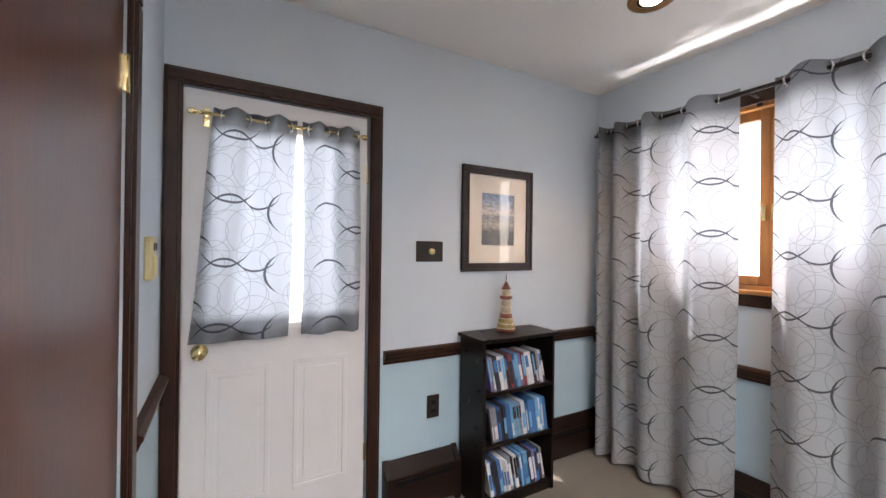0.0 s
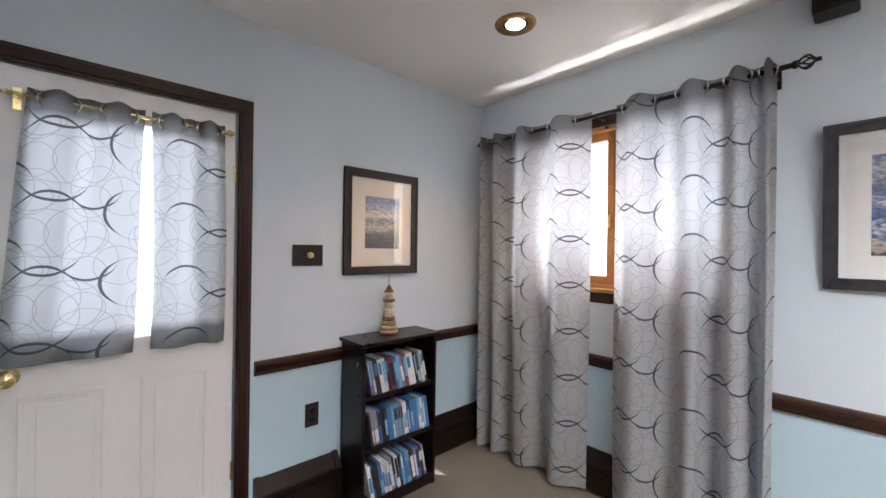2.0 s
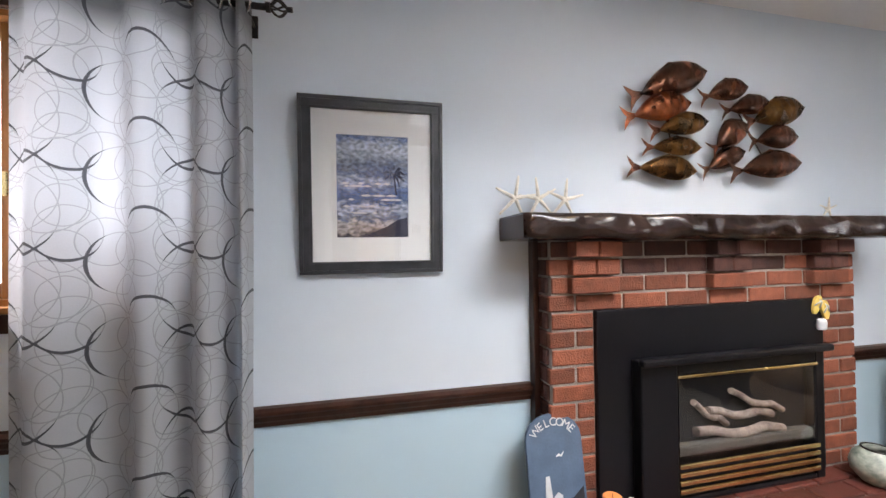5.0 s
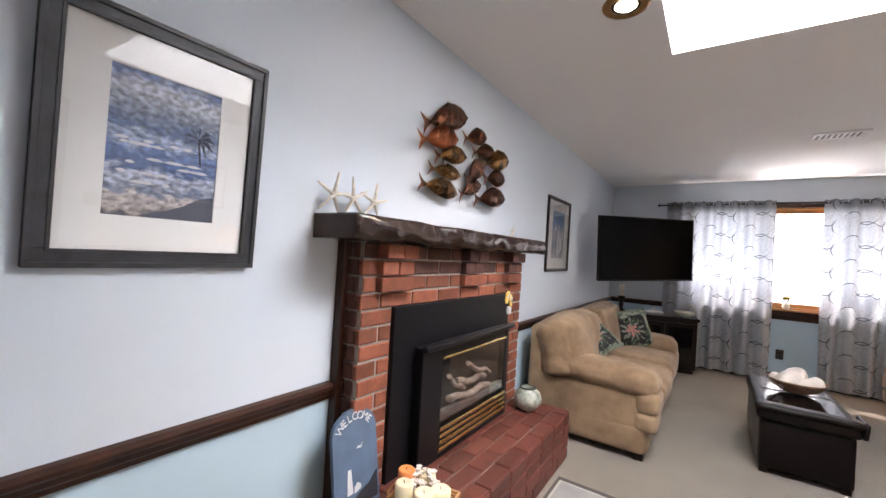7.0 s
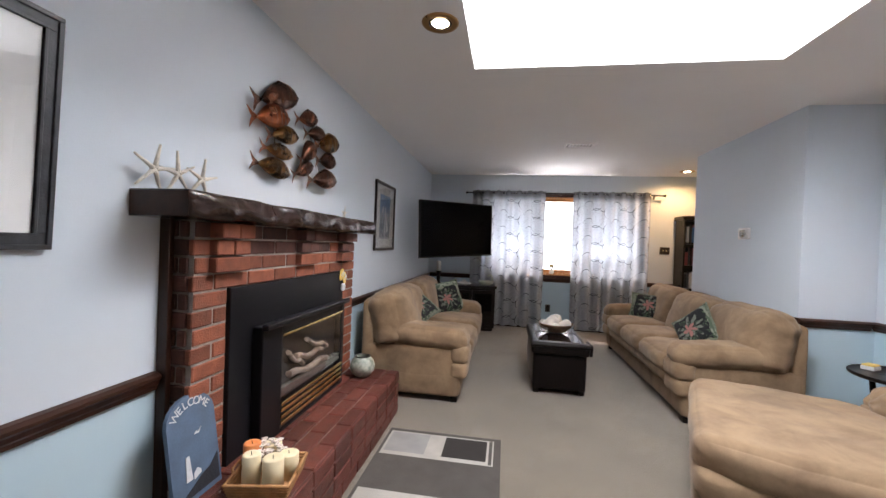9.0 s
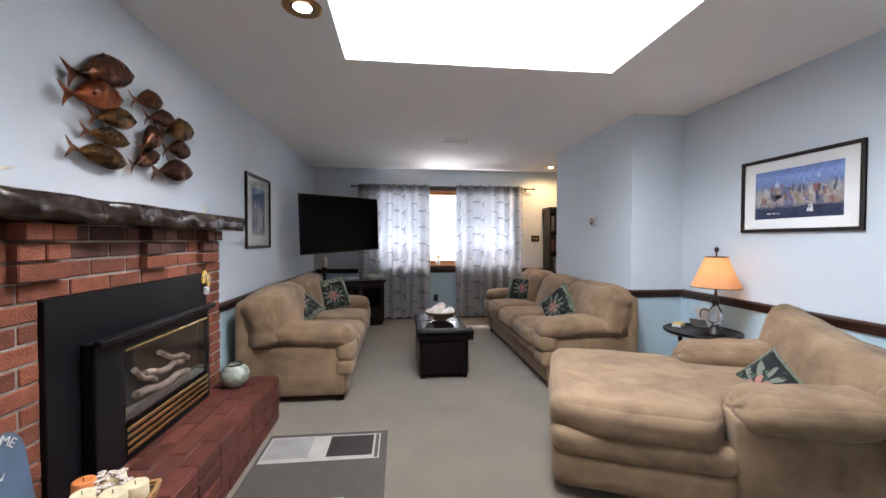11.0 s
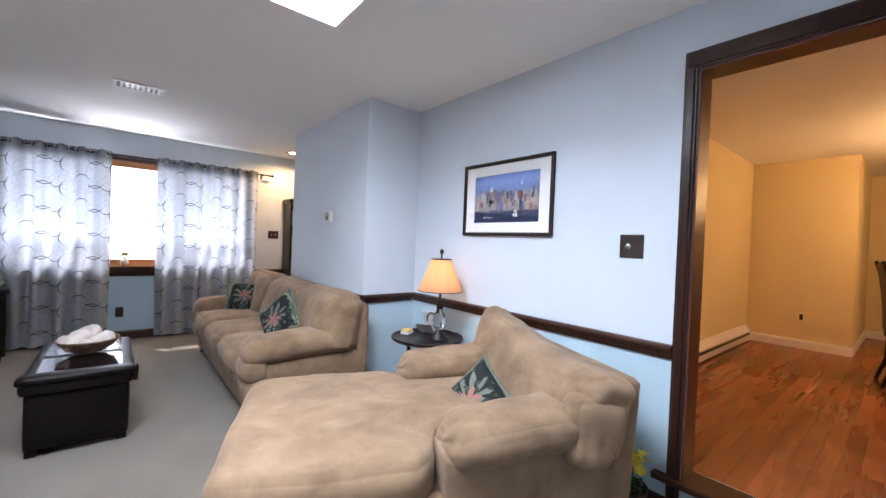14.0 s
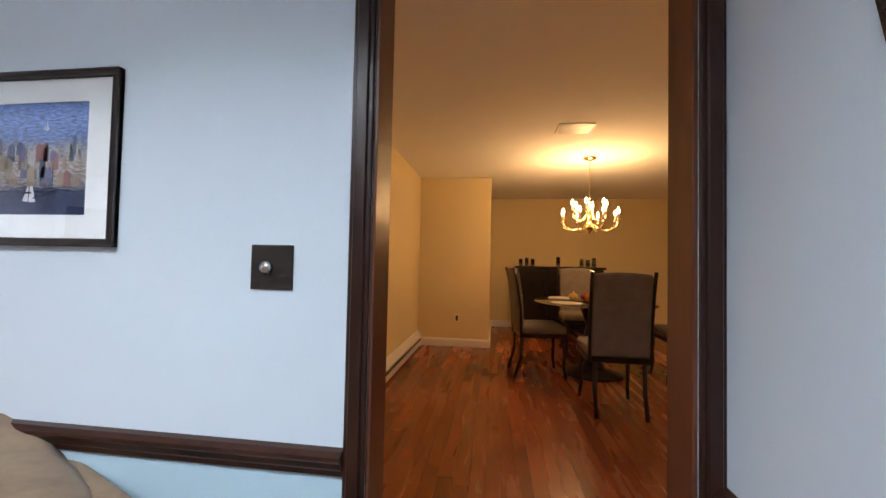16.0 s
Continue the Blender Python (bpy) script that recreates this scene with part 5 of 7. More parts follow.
# ---- small things on the walls ----
def wall_plate(m, w, h, kind, label):
    t = thing(kind, label, kind.replace("_", " "), m)
    part("plate", boxes((-w / 2, w / 2, -0.007, 0, -h / 2, h / 2), bevel=0.003), PLATE, t)
    if kind == "dimmer_switch":
        part("dial", lathe([(0, 0), (0.017, 0), (0.016, 0.014), (0, 0.015)], 20), CREAM if w > 0.13 else CHROME, t, "round dial").matrix_basis = pose(-0.012 if w < 0.13 else 0.01, -0.007, 0, 90)
    elif kind == "light_switch":
        for k in (-0.025, 0.025):
            part("toggle", boxes((k - 0.005, k + 0.005, -0.018, -0.007, -0.010, 0.012), bevel=0.002), CREAM, t, "cream toggle")
    else:
        for k in (-0.024, 0.024):
            part("socket", boxes((-0.016, 0.016, -0.0095, -0.007, k - 0.013, k + 0.013), bevel=0.004), PLASTIC, t)


wall_plate(at(1.292, N, 1.365), 0.165, 0.112, "dimmer_switch", "wide dark wood switch plate with a cream dimmer dial")
wall_plate(at(1.325, N, 0.510), 0.075, 0.125, "power_outlet", "dark wood outlet plate beside the media bookcase")
wall_plate(at(EA, 0.435, 0.285, -90), 0.08, 0.125, "power_outlet", "dark wood outlet plate below the framed seascape")
wall_plate(at(0.635, S, 0.335, 180), 0.075, 0.12, "power_outlet", "dark outlet plate under the wide window")
wall_plate(at(W, -0.283, 1.335, 90), 0.125, 0.125, "dimmer_switch", "square dark wood switch plate with a metal dimmer dial")
wall_plate(at(-1.10, S, 1.345, 180), 0.145, 0.11, "light_switch", "dark double switch plate beside the ringed curtain")
tp = thing("power_outlet", "small cream outlet plate on the dining room wall", "power outlet", at(-5.70, -0.17, 0.60, 90))
part("plate", boxes((-0.035, 0.035, -0.006, 0, -0.055, 0.055), bevel=0.002), CREAM, tp)
part("socket", boxes((-0.016, 0.016, -0.008, -0.006, -0.035, 0.035), bevel=0.003), PLASTIC, tp)

th = thing("thermostat", "cream wall thermostat with a small dark display", "thermostat", at(0.085, 2.33, 1.335, 90))
part("case", boxes((-0.045, 0.045, -0.022, 0, -0.07, 0.07), bevel=0.006), CREAM, th)
part("cover", boxes((-0.035, 0.035, -0.027, -0.0225, -0.06, 0.01), bevel=0.003), CREAM, th)
part("display", boxes((-0.018, 0.034, -0.0255, -0.0222, 0.025, 0.05), bevel=0.001), FIREGLASS, th, "small dark display")
th = thing("thermostat", "small white rounded thermostat with a metal dial", "thermostat", at(-0.915, -2.97, 1.53, 90))
part("case", boxes((-0.08, 0.08, -0.034, 0, -0.055, 0.055), bevel=0.012), WHITE, th)
part("dial", lathe([(0, 0), (0.040, 0), (0.038, 0.014), (0, 0.017)], 24), CHROME, th, "round metal dial").matrix_basis = pose(0.014, -0.034, 0, 90)

sp = thing("wall_speaker", "small black speaker high on the wall above the curtain rod", "speaker", at(EA - 0.02, 0.76, 2.44, -90))
part("cabinet", boxes((-0.065, 0.065, -0.12, 0.0, -0.10, 0.055), bevel=0.008), PLASTIC, sp)
part("grille", boxes((-0.055, 0.055, -0.127, -0.1205, -0.09, 0.045), bevel=0.003), BLACK, sp)
part("bracket", tube(bmesh.new(), [(0, 0.019, -0.02), (0, 0.0, -0.02)], 0.015, 10), PLASTIC, sp)


def heater(name, m, length, h, d, mat, label):
    """A low wall heater: back, sloping cover, damper, end caps. Local x along the wall, -y into the room."""
    t = thing(name, label, "heater", m)
    bm = bmesh.new()
    prism(bm, [(0, 0.02), (-d, 0.02), (-d, h - 0.07), (-d + 0.010, h - 0.065), (-0.012, h), (0, h)], "x", -length / 2 + 0.03, length / 2 - 0.03)
    part("cover", closed(bm), mat, t)
    part("damper", boxes((-length / 2 + 0.05, length / 2 - 0.05, -d - 0.004, -d - 0.0005, h - 0.115, h - 0.085), bevel=0.001, seg=1), BLACK, t, "dark louvre gap")
    for s in (-1, 1):
        bm = bmesh.new()
        x = s * (length / 2 - 0.015)
        prism(bm, [(0, 0.0), (-d - 0.008, 0.0), (-d - 0.008, h - 0.062), (-0.012, h + 0.006), (0, h + 0.006)], "x", x - 0.0149, x + 0.0149)
        part("end_cap", closed(bm), mat, t)


heater("baseboard_heater", at(1.252, N, 0), 0.44, 0.27, 0.062, HEATERBROWN, "dark brown baseboard heater beside the entry door")
heater("baseboard_heater", at(2.32, N, 0), 0.64, 0.26, 0.062, HEATERBROWN, "dark brown baseboard heater in the corner beside the bookcase")
heater("baseboard_heater", at(EA, 1.79, 0, -90), 1.62, 0.25, 0.050, HEATERBROWN, "long dark brown baseboard heater behind the ringed curtains")
heater("baseboard_heater", at(-4.14, -0.70, 0.2215, 180), 3.0, 0.20, 0.062, WHITE, "white baseboard heater along the dining room wall")


# metal fish


BRONZEDARK = material("dark_flamed_bronze", (0.36, 0.14, 0.075), 0.26, 0.5, 13, 60, 0.3, metal=0.8, second=(0.045, 0.026, 0.020), coat=0.3)
BRONZEGOLD = material("golden_brown_bronze", (0.44, 0.22, 0.065), 0.28, 0.5, 11, 60, 0.3, metal=0.8, second=(0.050, 0.032, 0.018), coat=0.3)
COPPERRED = material("red_flamed_copper", (0.66, 0.20, 0.075), 0.28, 0.5, 12, 60, 0.3, metal=0.8, second=(0.13, 0.045, 0.025), coat=0.3)
FISHMETAL = (BRONZEDARK, COPPERRED, BRONZEGOLD)


def fish_school():
    """Fish of hammered metal, each a domed body with a forked tail; from tail (y, z) to nose (y, z), height, metal."""
    t = thing("fish_wall_sculpture", "flamed copper wall sculpture, a school of twelve metal fish", "sculpture", at(EA, -0.95, 1.88))
    rows = ((-0.57, 2.00, -0.985, 2.153, 0.150, 0), (-0.535, 1.907, -0.885, 1.997, 0.132, 1), (-0.66, 1.853, -0.97, 1.915, 0.105, 2), (-0.64, 1.79, -0.95, 1.80, 0.088, 2),
            (-0.555, 1.698, -0.91, 1.688, 0.112, 2), (-0.93, 2.02, -1.20, 2.09, 0.105, 0), (-1.07, 1.975, -1.36, 2.035, 0.098, 0), (-1.19, 1.925, -1.55, 2.02, 0.140, 2),
            (-0.985, 1.78, -1.19, 1.915, 0.125, 0), (-0.95, 1.69, -1.20, 1.795, 0.100, 0), (-1.215, 1.84, -1.51, 1.875, 0.118, 0), (-1.09, 1.69, -1.51, 1.745, 0.135, 0))
    for i, (y0, z0, y1, z1, ht, hue) in enumerate(rows):
        whole = math.hypot(y1 - y0, z1 - z0)
        ln = whole * 0.84
        off = 0.034 + 0.010 * (i % 3)
        # local y runs from the nose (negative) to the tail
        place = Matrix.Translation((0, (y0 + y1) / 2 + 0.95, (z0 + z1) / 2 - 1.88)) @ Matrix.Rotation(math.atan2(z0 - z1, y0 - y1), 4, "X")
        nose, root = -whole / 2, -whole / 2 + ln
        bm = bmesh.new()
        n, k = 26, 6
        rings = []
        for a in range(n + 1):
            u = a / n
            half = ht / 2 * max(0.07, math.sin(math.pi * u ** 0.80) ** 0.85) * (1 if u > 0 else 0.3)
            row = []
            for b in range(-k, k + 1):
                v = b / k
                dome = 0.30 * ht * math.sqrt(max(0, 1 - v * v)) * math.sin(math.pi * min(0.97, max(0.03, u))) ** 0.5
                ridge = (0.0035 if hue == 1 else 0.0018) * math.sin(u * 44 + 2.2 * v * v) * (1 - v * v)
                seam = 0.003 * math.exp(-(v / 0.12) ** 2) if hue == 2 else 0
                row.append(bm.verts.new((-off - dome - ridge - seam, nose + u * ln, half * v + 0.10 * ht * math.sin(math.pi * u))))
            rings.append(row)
        for a, b in zip(rings, rings[1:]):
            for q in range(2 * k):
                bm.faces.new((a[q], b[q], b[q + 1], a[q + 1])).smooth = True
        bmesh.ops.solidify(bm, geom=bm.faces[:], thickness=0.002)
        bm.transform(place)
        f = part("fish", closed(bm), FISHMETAL[hue], t)
        w, e = 0.30 * ht + 0.014, whole / 2
        for side in (1, -1):
            bm = bmesh.new()
            prism(bm, [(root - 0.012, -0.006 * side), (root - 0.012, 0.006 * side), (root + (e - root) * 0.45, 0.4 * w * side), (e + 0.004, w * side), (e - 0.006, 0.5 * w * side), (e - 0.022, 0.0)], "x", -off - 0.001 * side, -off - 0.001 * side - 0.002)
            bm.transform(place)
            part("tail_fin", closed(bm), FISHMETAL[0 if hue != 1 else 1], f)
        bm = bmesh.new()
        prism(bm, [(nose + 0.30 * ln, ht * 0.50), (nose + 0.50 * ln, ht * 0.63), (nose + 0.72 * ln, ht * 0.40), (nose + 0.60 * ln, ht * 0.34)], "x", -off - 0.003, -off - 0.005)
        bm.transform(place)
        part("back_fin", closed(bm), FISHMETAL[0], f)
    for p in ([(-0.014, 0.17, 0.10), (-0.014, 0.12, -0.17)], [(-0.014, -0.22, 0.14), (-0.014, -0.40, -0.12)]):
        part("support_wire", tube(bmesh.new(), p, 0.003, 6), IRON, t, "dark wire behind the fish")


fish_school()

STAR = material("bleached_starfish", (0.78, 0.74, 0.66), 0.9, 0.15, 40, 220, 0.8)


def starfish(m, r, label, group="starfish on the mantel"):
    t = thing("starfish", label, "starfish", m, group)
    bm = bmesh.new()
    for k in range(5):
        a = math.radians(90 + 72 * k)
        tube(bm, [(math.cos(a) * r * q / 5, -0.004 * (1 - q / 5), math.sin(a) * r * q / 5) for q in range(6)], r * 0.105, 8, taper=0.4)
    lathe([(0, 0.012), (r * 0.12, 0.010), (r * 0.17, 0), (r * 0.12, -0.008), (0, -0.010)], 14, bm, Matrix.Rotation(math.pi / 2, 4, "X"))
    part("body", bm, STAR, t)


for sy, sz, rr, tilt in ((-0.03, 1.553, 0.090, 8), (-0.132, 1.553, 0.086, -10), (-0.252, 1.551, 0.086, 4)):
    starfish(pose(2.60, sy, sz, 8, 0, -90) @ Matrix.Rotation(radians(tilt), 4, "Y"), rr, "pale bleached starfish leaning on the wall, on the mantel beam")
starfish(pose(2.60, -1.70, 1.528, 8, 0, -90), 0.058, "small pale starfish at the end of the mantel beam")


# welcome sign
SLATE = material("slate_blue_paint", (0.085, 0.135, 0.21), 0.7, 0.15, 12, 120, 0.1)
OFFWHITE = material("off_white_paint", (0.62, 0.63, 0.64), 0.7, 0.1, 20, 120, 0.1)
DARKROCK = material("dark_rock_paint", (0.02, 0.022, 0.03), 0.7, 0.3, 40, 120, 0.2)


def welcome_sign():
    t = thing("welcome_sign", "slate blue painted welcome board with a small lighthouse, leaning on brick", "sign", pose(2.47, -0.135, 0.322, -9, 0, -90))
    w, h = 0.115, 0.40
    o = [(-w, 0), (w, 0), (w, h - 0.10)] + [(w * math.cos(math.pi * q / 10), h - 0.10 + 0.09 * math.sin(math.pi * q / 10)) for q in range(1, 10)] + [(-w, h - 0.10)]
    bm = bmesh.new()
    prism(bm, o, "y", -0.008, 0.008)
    part("board", closed(bm), SLATE, t)
    word = "WELCOME"
    for i, ch in enumerate(word):
        cu = bpy.data.curves.new("letter", "FONT")
        cu.body, cu.size, cu.extrude, cu.align_x, cu.align_y = ch, 0.043, 0.001, "CENTER", "CENTER"
        a = math.radians(140 - 100 * i / 6)
        ob = new("letter", cu)
        ob.parent = t
        ob.matrix_basis = Matrix.Translation((0.098 * math.cos(a), -0.0095, h - 0.125 + 0.085 * math.sin(a))) @ Matrix.Rotation(math.pi / 2, 4, "X") @ Matrix.Rotation(a - math.pi / 2, 4, "Z")
        cu.materials.append(OFFWHITE)
    part("painted_lighthouse", closed(prism_new([(-0.055, 0.08), (-0.025, 0.08), (-0.032, 0.17), (-0.048, 0.17)], "y", -0.0105, -0.0082)), OFFWHITE, t, "small white lighthouse")
    part("painted_gull", closed(prism_new([(0.0, 0.235), (0.012, 0.246), (0.022, 0.240), (0.036, 0.252), (0.024, 0.233), (0.012, 0.236)], "y", -0.0105, -0.0082)), OFFWHITE, t, "small white gull")
    part("painted_shore", closed(prism_new([(-0.10, 0.02), (0.105, 0.02), (0.105, 0.12), (0.06, 0.085), (0.02, 0.075), (-0.03, 0.05)], "y", -0.0100, -0.0081)), DARKROCK, t, "dark painted rocks")
    part("painted_keeper_house", closed(prism_new([(-0.02, 0.075), (0.015, 0.085), (0.015, 0.10), (-0.002, 0.112), (-0.02, 0.098)], "y", -0.0112, -0.0102)), OFFWHITE, t, "tiny white house")


welcome_sign()

# candle basket
WICKER = material("honey_wicker", (0.42, 0.22, 0.09), 0.7, 0.25, 20, 140, 0.4)
WAX = material("ivory_wax", (0.78, 0.68, 0.46), 0.45, 0.04, 10, 60, 0.03)
ORANGEWAX = material("orange_wax", (0.75, 0.25, 0.08), 0.45, 0.08, 10, 60, 0.03)
BLOSSOM = material("dried_white_blossom", (0.76, 0.68, 0.62), 0.9, 0.15, 60, 200, 0.4)
BROWNCONE = material("brown_cone", (0.16, 0.08, 0.04), 0.8, 0.4, 60, 150, 0.5)


def basket_of_candles():
    t = thing("candle_basket", "honey wicker basket filled with candles and blossoms, on the hearth", "basket", at(2.265, -0.265, 0.322, 12))
    wv = []
    for k in range(5):
        z = 0.008 + k * 0.013
        s = 0.105 + 0.014 * k / 4
        bm = bmesh.new()
        pts = []
        for c in range(4):
            ax, ay = ((-1, -1), (1, -1), (1, 1), (-1, 1))[c]
            bx, by = ((1, -1), (1, 1), (-1, 1), (-1, -1))[c]
            for q in range(8):
                u = q / 8
                pts.append((s * (ax + (bx - ax) * u) + 0, s * (ay + (by - ay) * u), z + 0.003 * math.sin(q * math.pi + k * math.pi)))
        pts.append(pts[0])
        tube(bm, pts, 0.0072, 6)
        part("woven_strand", bm, WICKER, t)
    part("bottom", boxes((-0.10, 0.10, -0.10, 0.10, 0.001, 0.008)), WICKER, t)
    for k in range(2):
        x = (-1) ** k * 0.122
        part("handle", tube(bmesh.new(), [(x, -0.035, 0.055), (x * 1.06, -0.03, 0.075), (x * 1.06, 0.03, 0.075), (x, 0.035, 0.055)], 0.006, 6), WICKER, t)
    for i, (x, y, r, h, mat, lb) in enumerate(((-0.055, 0.055, 0.040, 0.135, WAX, "ivory pillar candle"), (0.075, 0.0, 0.034, 0.150, ORANGEWAX, "short orange pillar candle"), (-0.06, -0.05, 0.040, 0.10, WAX, "ivory pillar candle"), (0.028, -0.075, 0.036, 0.12, WAX, "ivory pillar candle"), (0.03, 0.068, 0.034, 0.145, WAX, "ivory pillar candle"))):
        c = thing("candle", lb + " standing in the wicker basket", "candle", at(2.265 + x, -0.265 + y, 0.3305))
        part("wax", lathe([(0, 0), (r, 0), (r, h - 0.004), (r - 0.004, h), (r * 0.6, h - 0.005), (0, h - 0.006)], 22), mat, c)
        part("wick", tube(bmesh.new(), [(0, 0, h - 0.006), (0.002, 0, h + 0.008)], 0.0012, 5), BLACK, c)
    bm = bmesh.new()
    rnd = random.Random(5)
    for k in range(46):
        x, y = rnd.uniform(-0.035, 0.085), rnd.uniform(-0.09, 0.04)
        z = rnd.uniform(0.09, 0.155) - 0.4 * abs(x - 0.02)
        for q in range(4):
            a = q * math.pi / 2 + rnd.random()
            tmp = bmesh.new()
            bmesh.ops.create_icosphere(tmp, subdivisions=1, radius=0.008)
            for f in tmp.faces:
                f.smooth = True
            merge(bm, tmp, 0, Matrix.Translation((x + 0.007 * math.cos(a), y + 0.007 * math.sin(a), z)) @ Matrix.Diagonal((1, 1, 0.6, 1)))
    tagged(part("blossoms", bm, BLOSSOM, t, "dried pinkish white blossoms"), kind="stuff")
    c = thing("pine_cone", "small brown cone among the candles in the basket", "pine cone", at(2.265 - 0.02, -0.265 - 0.085, 0.40))
    part("cone", soft((0.05, 0.05, 0.045), 0.02, (0, 0, 0), 6, 0.008, 30, 2), BROWNCONE, c)


basket_of_candles()

# ball vase on the hearth
VASE = material("patterned_ceramic", (0.55, 0.56, 0.48), 0.35, 0.2, 26, 80, 0.05, second=(0.10, 0.16, 0.13))
v = thing("ball_vase", "round ceramic ball vase with a leaf pattern, on the hearth", "vase", at(2.36, -1.575, 0.322))
part("bowl", lathe([(0, 0), (0.04, 0), (0.055, 0.008), (0.085, 0.045), (0.092, 0.08), (0.08, 0.12), (0.055, 0.143), (0.05, 0.15), (0.045, 0.146), (0.07, 0.11), (0.08, 0.08), (0.05, 0.015), (0, 0.01)], 32), VASE, v)
part("rim", tube(bmesh.new(), [(0.051 * math.cos(math.pi * q / 12), 0.051 * math.sin(math.pi * q / 12), 0.149) for q in range(25)], 0.004, 6), IRON, v)

# flip-flop ornament on the surround
fl = thing("sandal_ornament", "small yellow and white sandal ornament hanging on the black surround", "ornament", at(2.502, -1.475, 1.03, -90))
YEL = material("yellow_glaze", (0.78, 0.55, 0.14), 0.4, 0.1)
for k, (dx, dz, rot) in enumerate(((-0.022, 0.045, 25), (0.028, 0.02, -12))):
    o = []
    for q in range(20):
        a = 2 * math.pi * q / 20
        o.append((0.022 * math.cos(a) * (1 + 0.18 * math.sin(a)), 0.045 * math.sin(a)))
    bm = prism_new(o, "y", -0.012, -0.002)
    bm.transform(Matrix.Translation((dx, 0, dz)) @ Matrix.Rotation(radians(rot), 4, "Y"))
    s = part("sandal", closed(bm), YEL, fl, "yellow sandal")
    bm = tube(bmesh.new(), [(-0.016, -0.012, -0.01), (-0.004, -0.022, 0.018), (0, -0.013, 0.028), (0.004, -0.022, 0.018), (0.016, -0.012, -0.01)], 0.003, 6)
    bm.transform(Matrix.Translation((dx, 0, dz)) @ Matrix.Rotation(radians(rot), 4, "Y"))
    part("strap", bm, OFFWHITE, s, "white strap")
part("shell", soft((0.05, 0.018, 0.055), 0.01, (0, 0.006, 0), 6, 0.004, 40, 1, Matrix.Translation((0.0, -0.011, -0.045))), OFFWHITE, fl, "white shell")

# slumped mosaic piece
MOSAIC = material("dark_mosaic_glass", (0.010, 0.010, 0.013), 0.22, 0.4, 30, 90, 0.4, coat=0.3)
AMBER = material("amber_glass", (0.55, 0.16, 0.03), 0.15, 0.3, 30, 90, 0.3, coat=0.5)
ms = thing("mosaic_wall_art", "dark glass mosaic wall piece with amber and white chips", "wall art", at(-0.90, 0.875, 1.72, 0))
o = [(-0.135, 0.045), (-0.10, -0.12), (0.02, -0.135), (0.12, -0.09), (0.14, 0.06), (0.03, 0.14), (-0.06, 0.125)]
part("backing", closed(prism_new(o, "y", -0.018, -0.001)), MOSAIC, ms)
rnd = random.Random(9)
for k in range(30):
    x, z = rnd.uniform(-0.09, 0.10), rnd.uniform(-0.09, 0.09)
    s = rnd.uniform(0.004, 0.010)
    bm = boxes((-s, s, -0.004, 0.0, -s * 0.45, s * 0.45), bevel=0.001, seg=1)
    bm.transform(Matrix.Translation((x, -0.0185, z)) @ Matrix.Rotation(rnd.uniform(0, 3), 4, "Y"))
    part("chip", bm, (AMBER, OFFWHITE, CHROME)[k % 3], ms)
part("centre_glass", lathe([(0, 0.014), (0.03, 0.010), (0.045, 0.0), (0, 0)], 20), AMBER, ms, "round amber glass").matrix_basis = pose(0.03, -0.0185, 0.02, 90)


# ---- rug ----
RUGGREY = material("rug_warm_grey", (0.10, 0.09, 0.082), 1.0, 0.12, 8, 380, 0.8)
RUGPALE = material("rug_pale_grey", (0.36, 0.355, 0.35), 1.0, 0.1, 8, 380, 0.8)
RUGWHITE = material("rug_off_white", (0.50, 0.48, 0.44), 1.0, 0.1, 8, 380, 0.8)
RUGDARK = material("rug_dark_brown", (0.035, 0.030, 0.028), 1.0, 0.12, 8, 380, 0.8)
rug = thing("area_rug", "small flat-woven rug with overlapping grey, white and brown blocks", "rug", at(1.712, -0.80))
hw, hl = 0.385, 0.69
part("border", boxes((-hw, hw, -hl, hl, 0.0005, 0.007), bevel=0.003), RUGGREY, rug, "warm grey border")
for nm, (a, b, c, d), mt, lb in (("block", (-hw + 0.045, hw - 0.02, -hl + 0.04, -hl + 0.34), RUGWHITE, "off-white block"),
                                 ("block", (0.09, hw - 0.035, -hl + 0.055, -hl + 0.30), RUGPALE, "pale grey block"),
                                 ("block", (-hw + 0.09, -0.02, -hl + 0.055, -hl + 0.30), RUGDARK, "dark brown block"),
                                 ("stripe", (-hw + 0.055, -hw + 0.075, -hl + 0.05, -hl + 0.33), RUGGREY, "grey stripe"),
                                 ("block", (-hw + 0.045, hw - 0.02, -hl + 0.37, -hl + 0.66), RUGGREY, "warm grey block"),
                                 ("block", (-hw + 0.20, hw - 0.02, -hl + 0.69, -hl + 0.95), RUGWHITE, "off-white block"),
                                 ("block", (-hw + 0.25, 0.05, -hl + 0.73, -hl + 0.91), RUGDARK, "dark brown block"),
                                 ("stripe", (-hw + 0.045, hw - 0.02, -hl + 1.0, -hl + 1.03), RUGPALE, "pale stripe")):
    z = {RUGWHITE: 0.0078, RUGPALE: 0.0088, RUGDARK: 0.0088}.get(mt, 0.0098 if nm == "stripe" else 0.0078)
    part(nm, boxes((a, b, c, d, 0.0071, z)), mt, rug, lb)


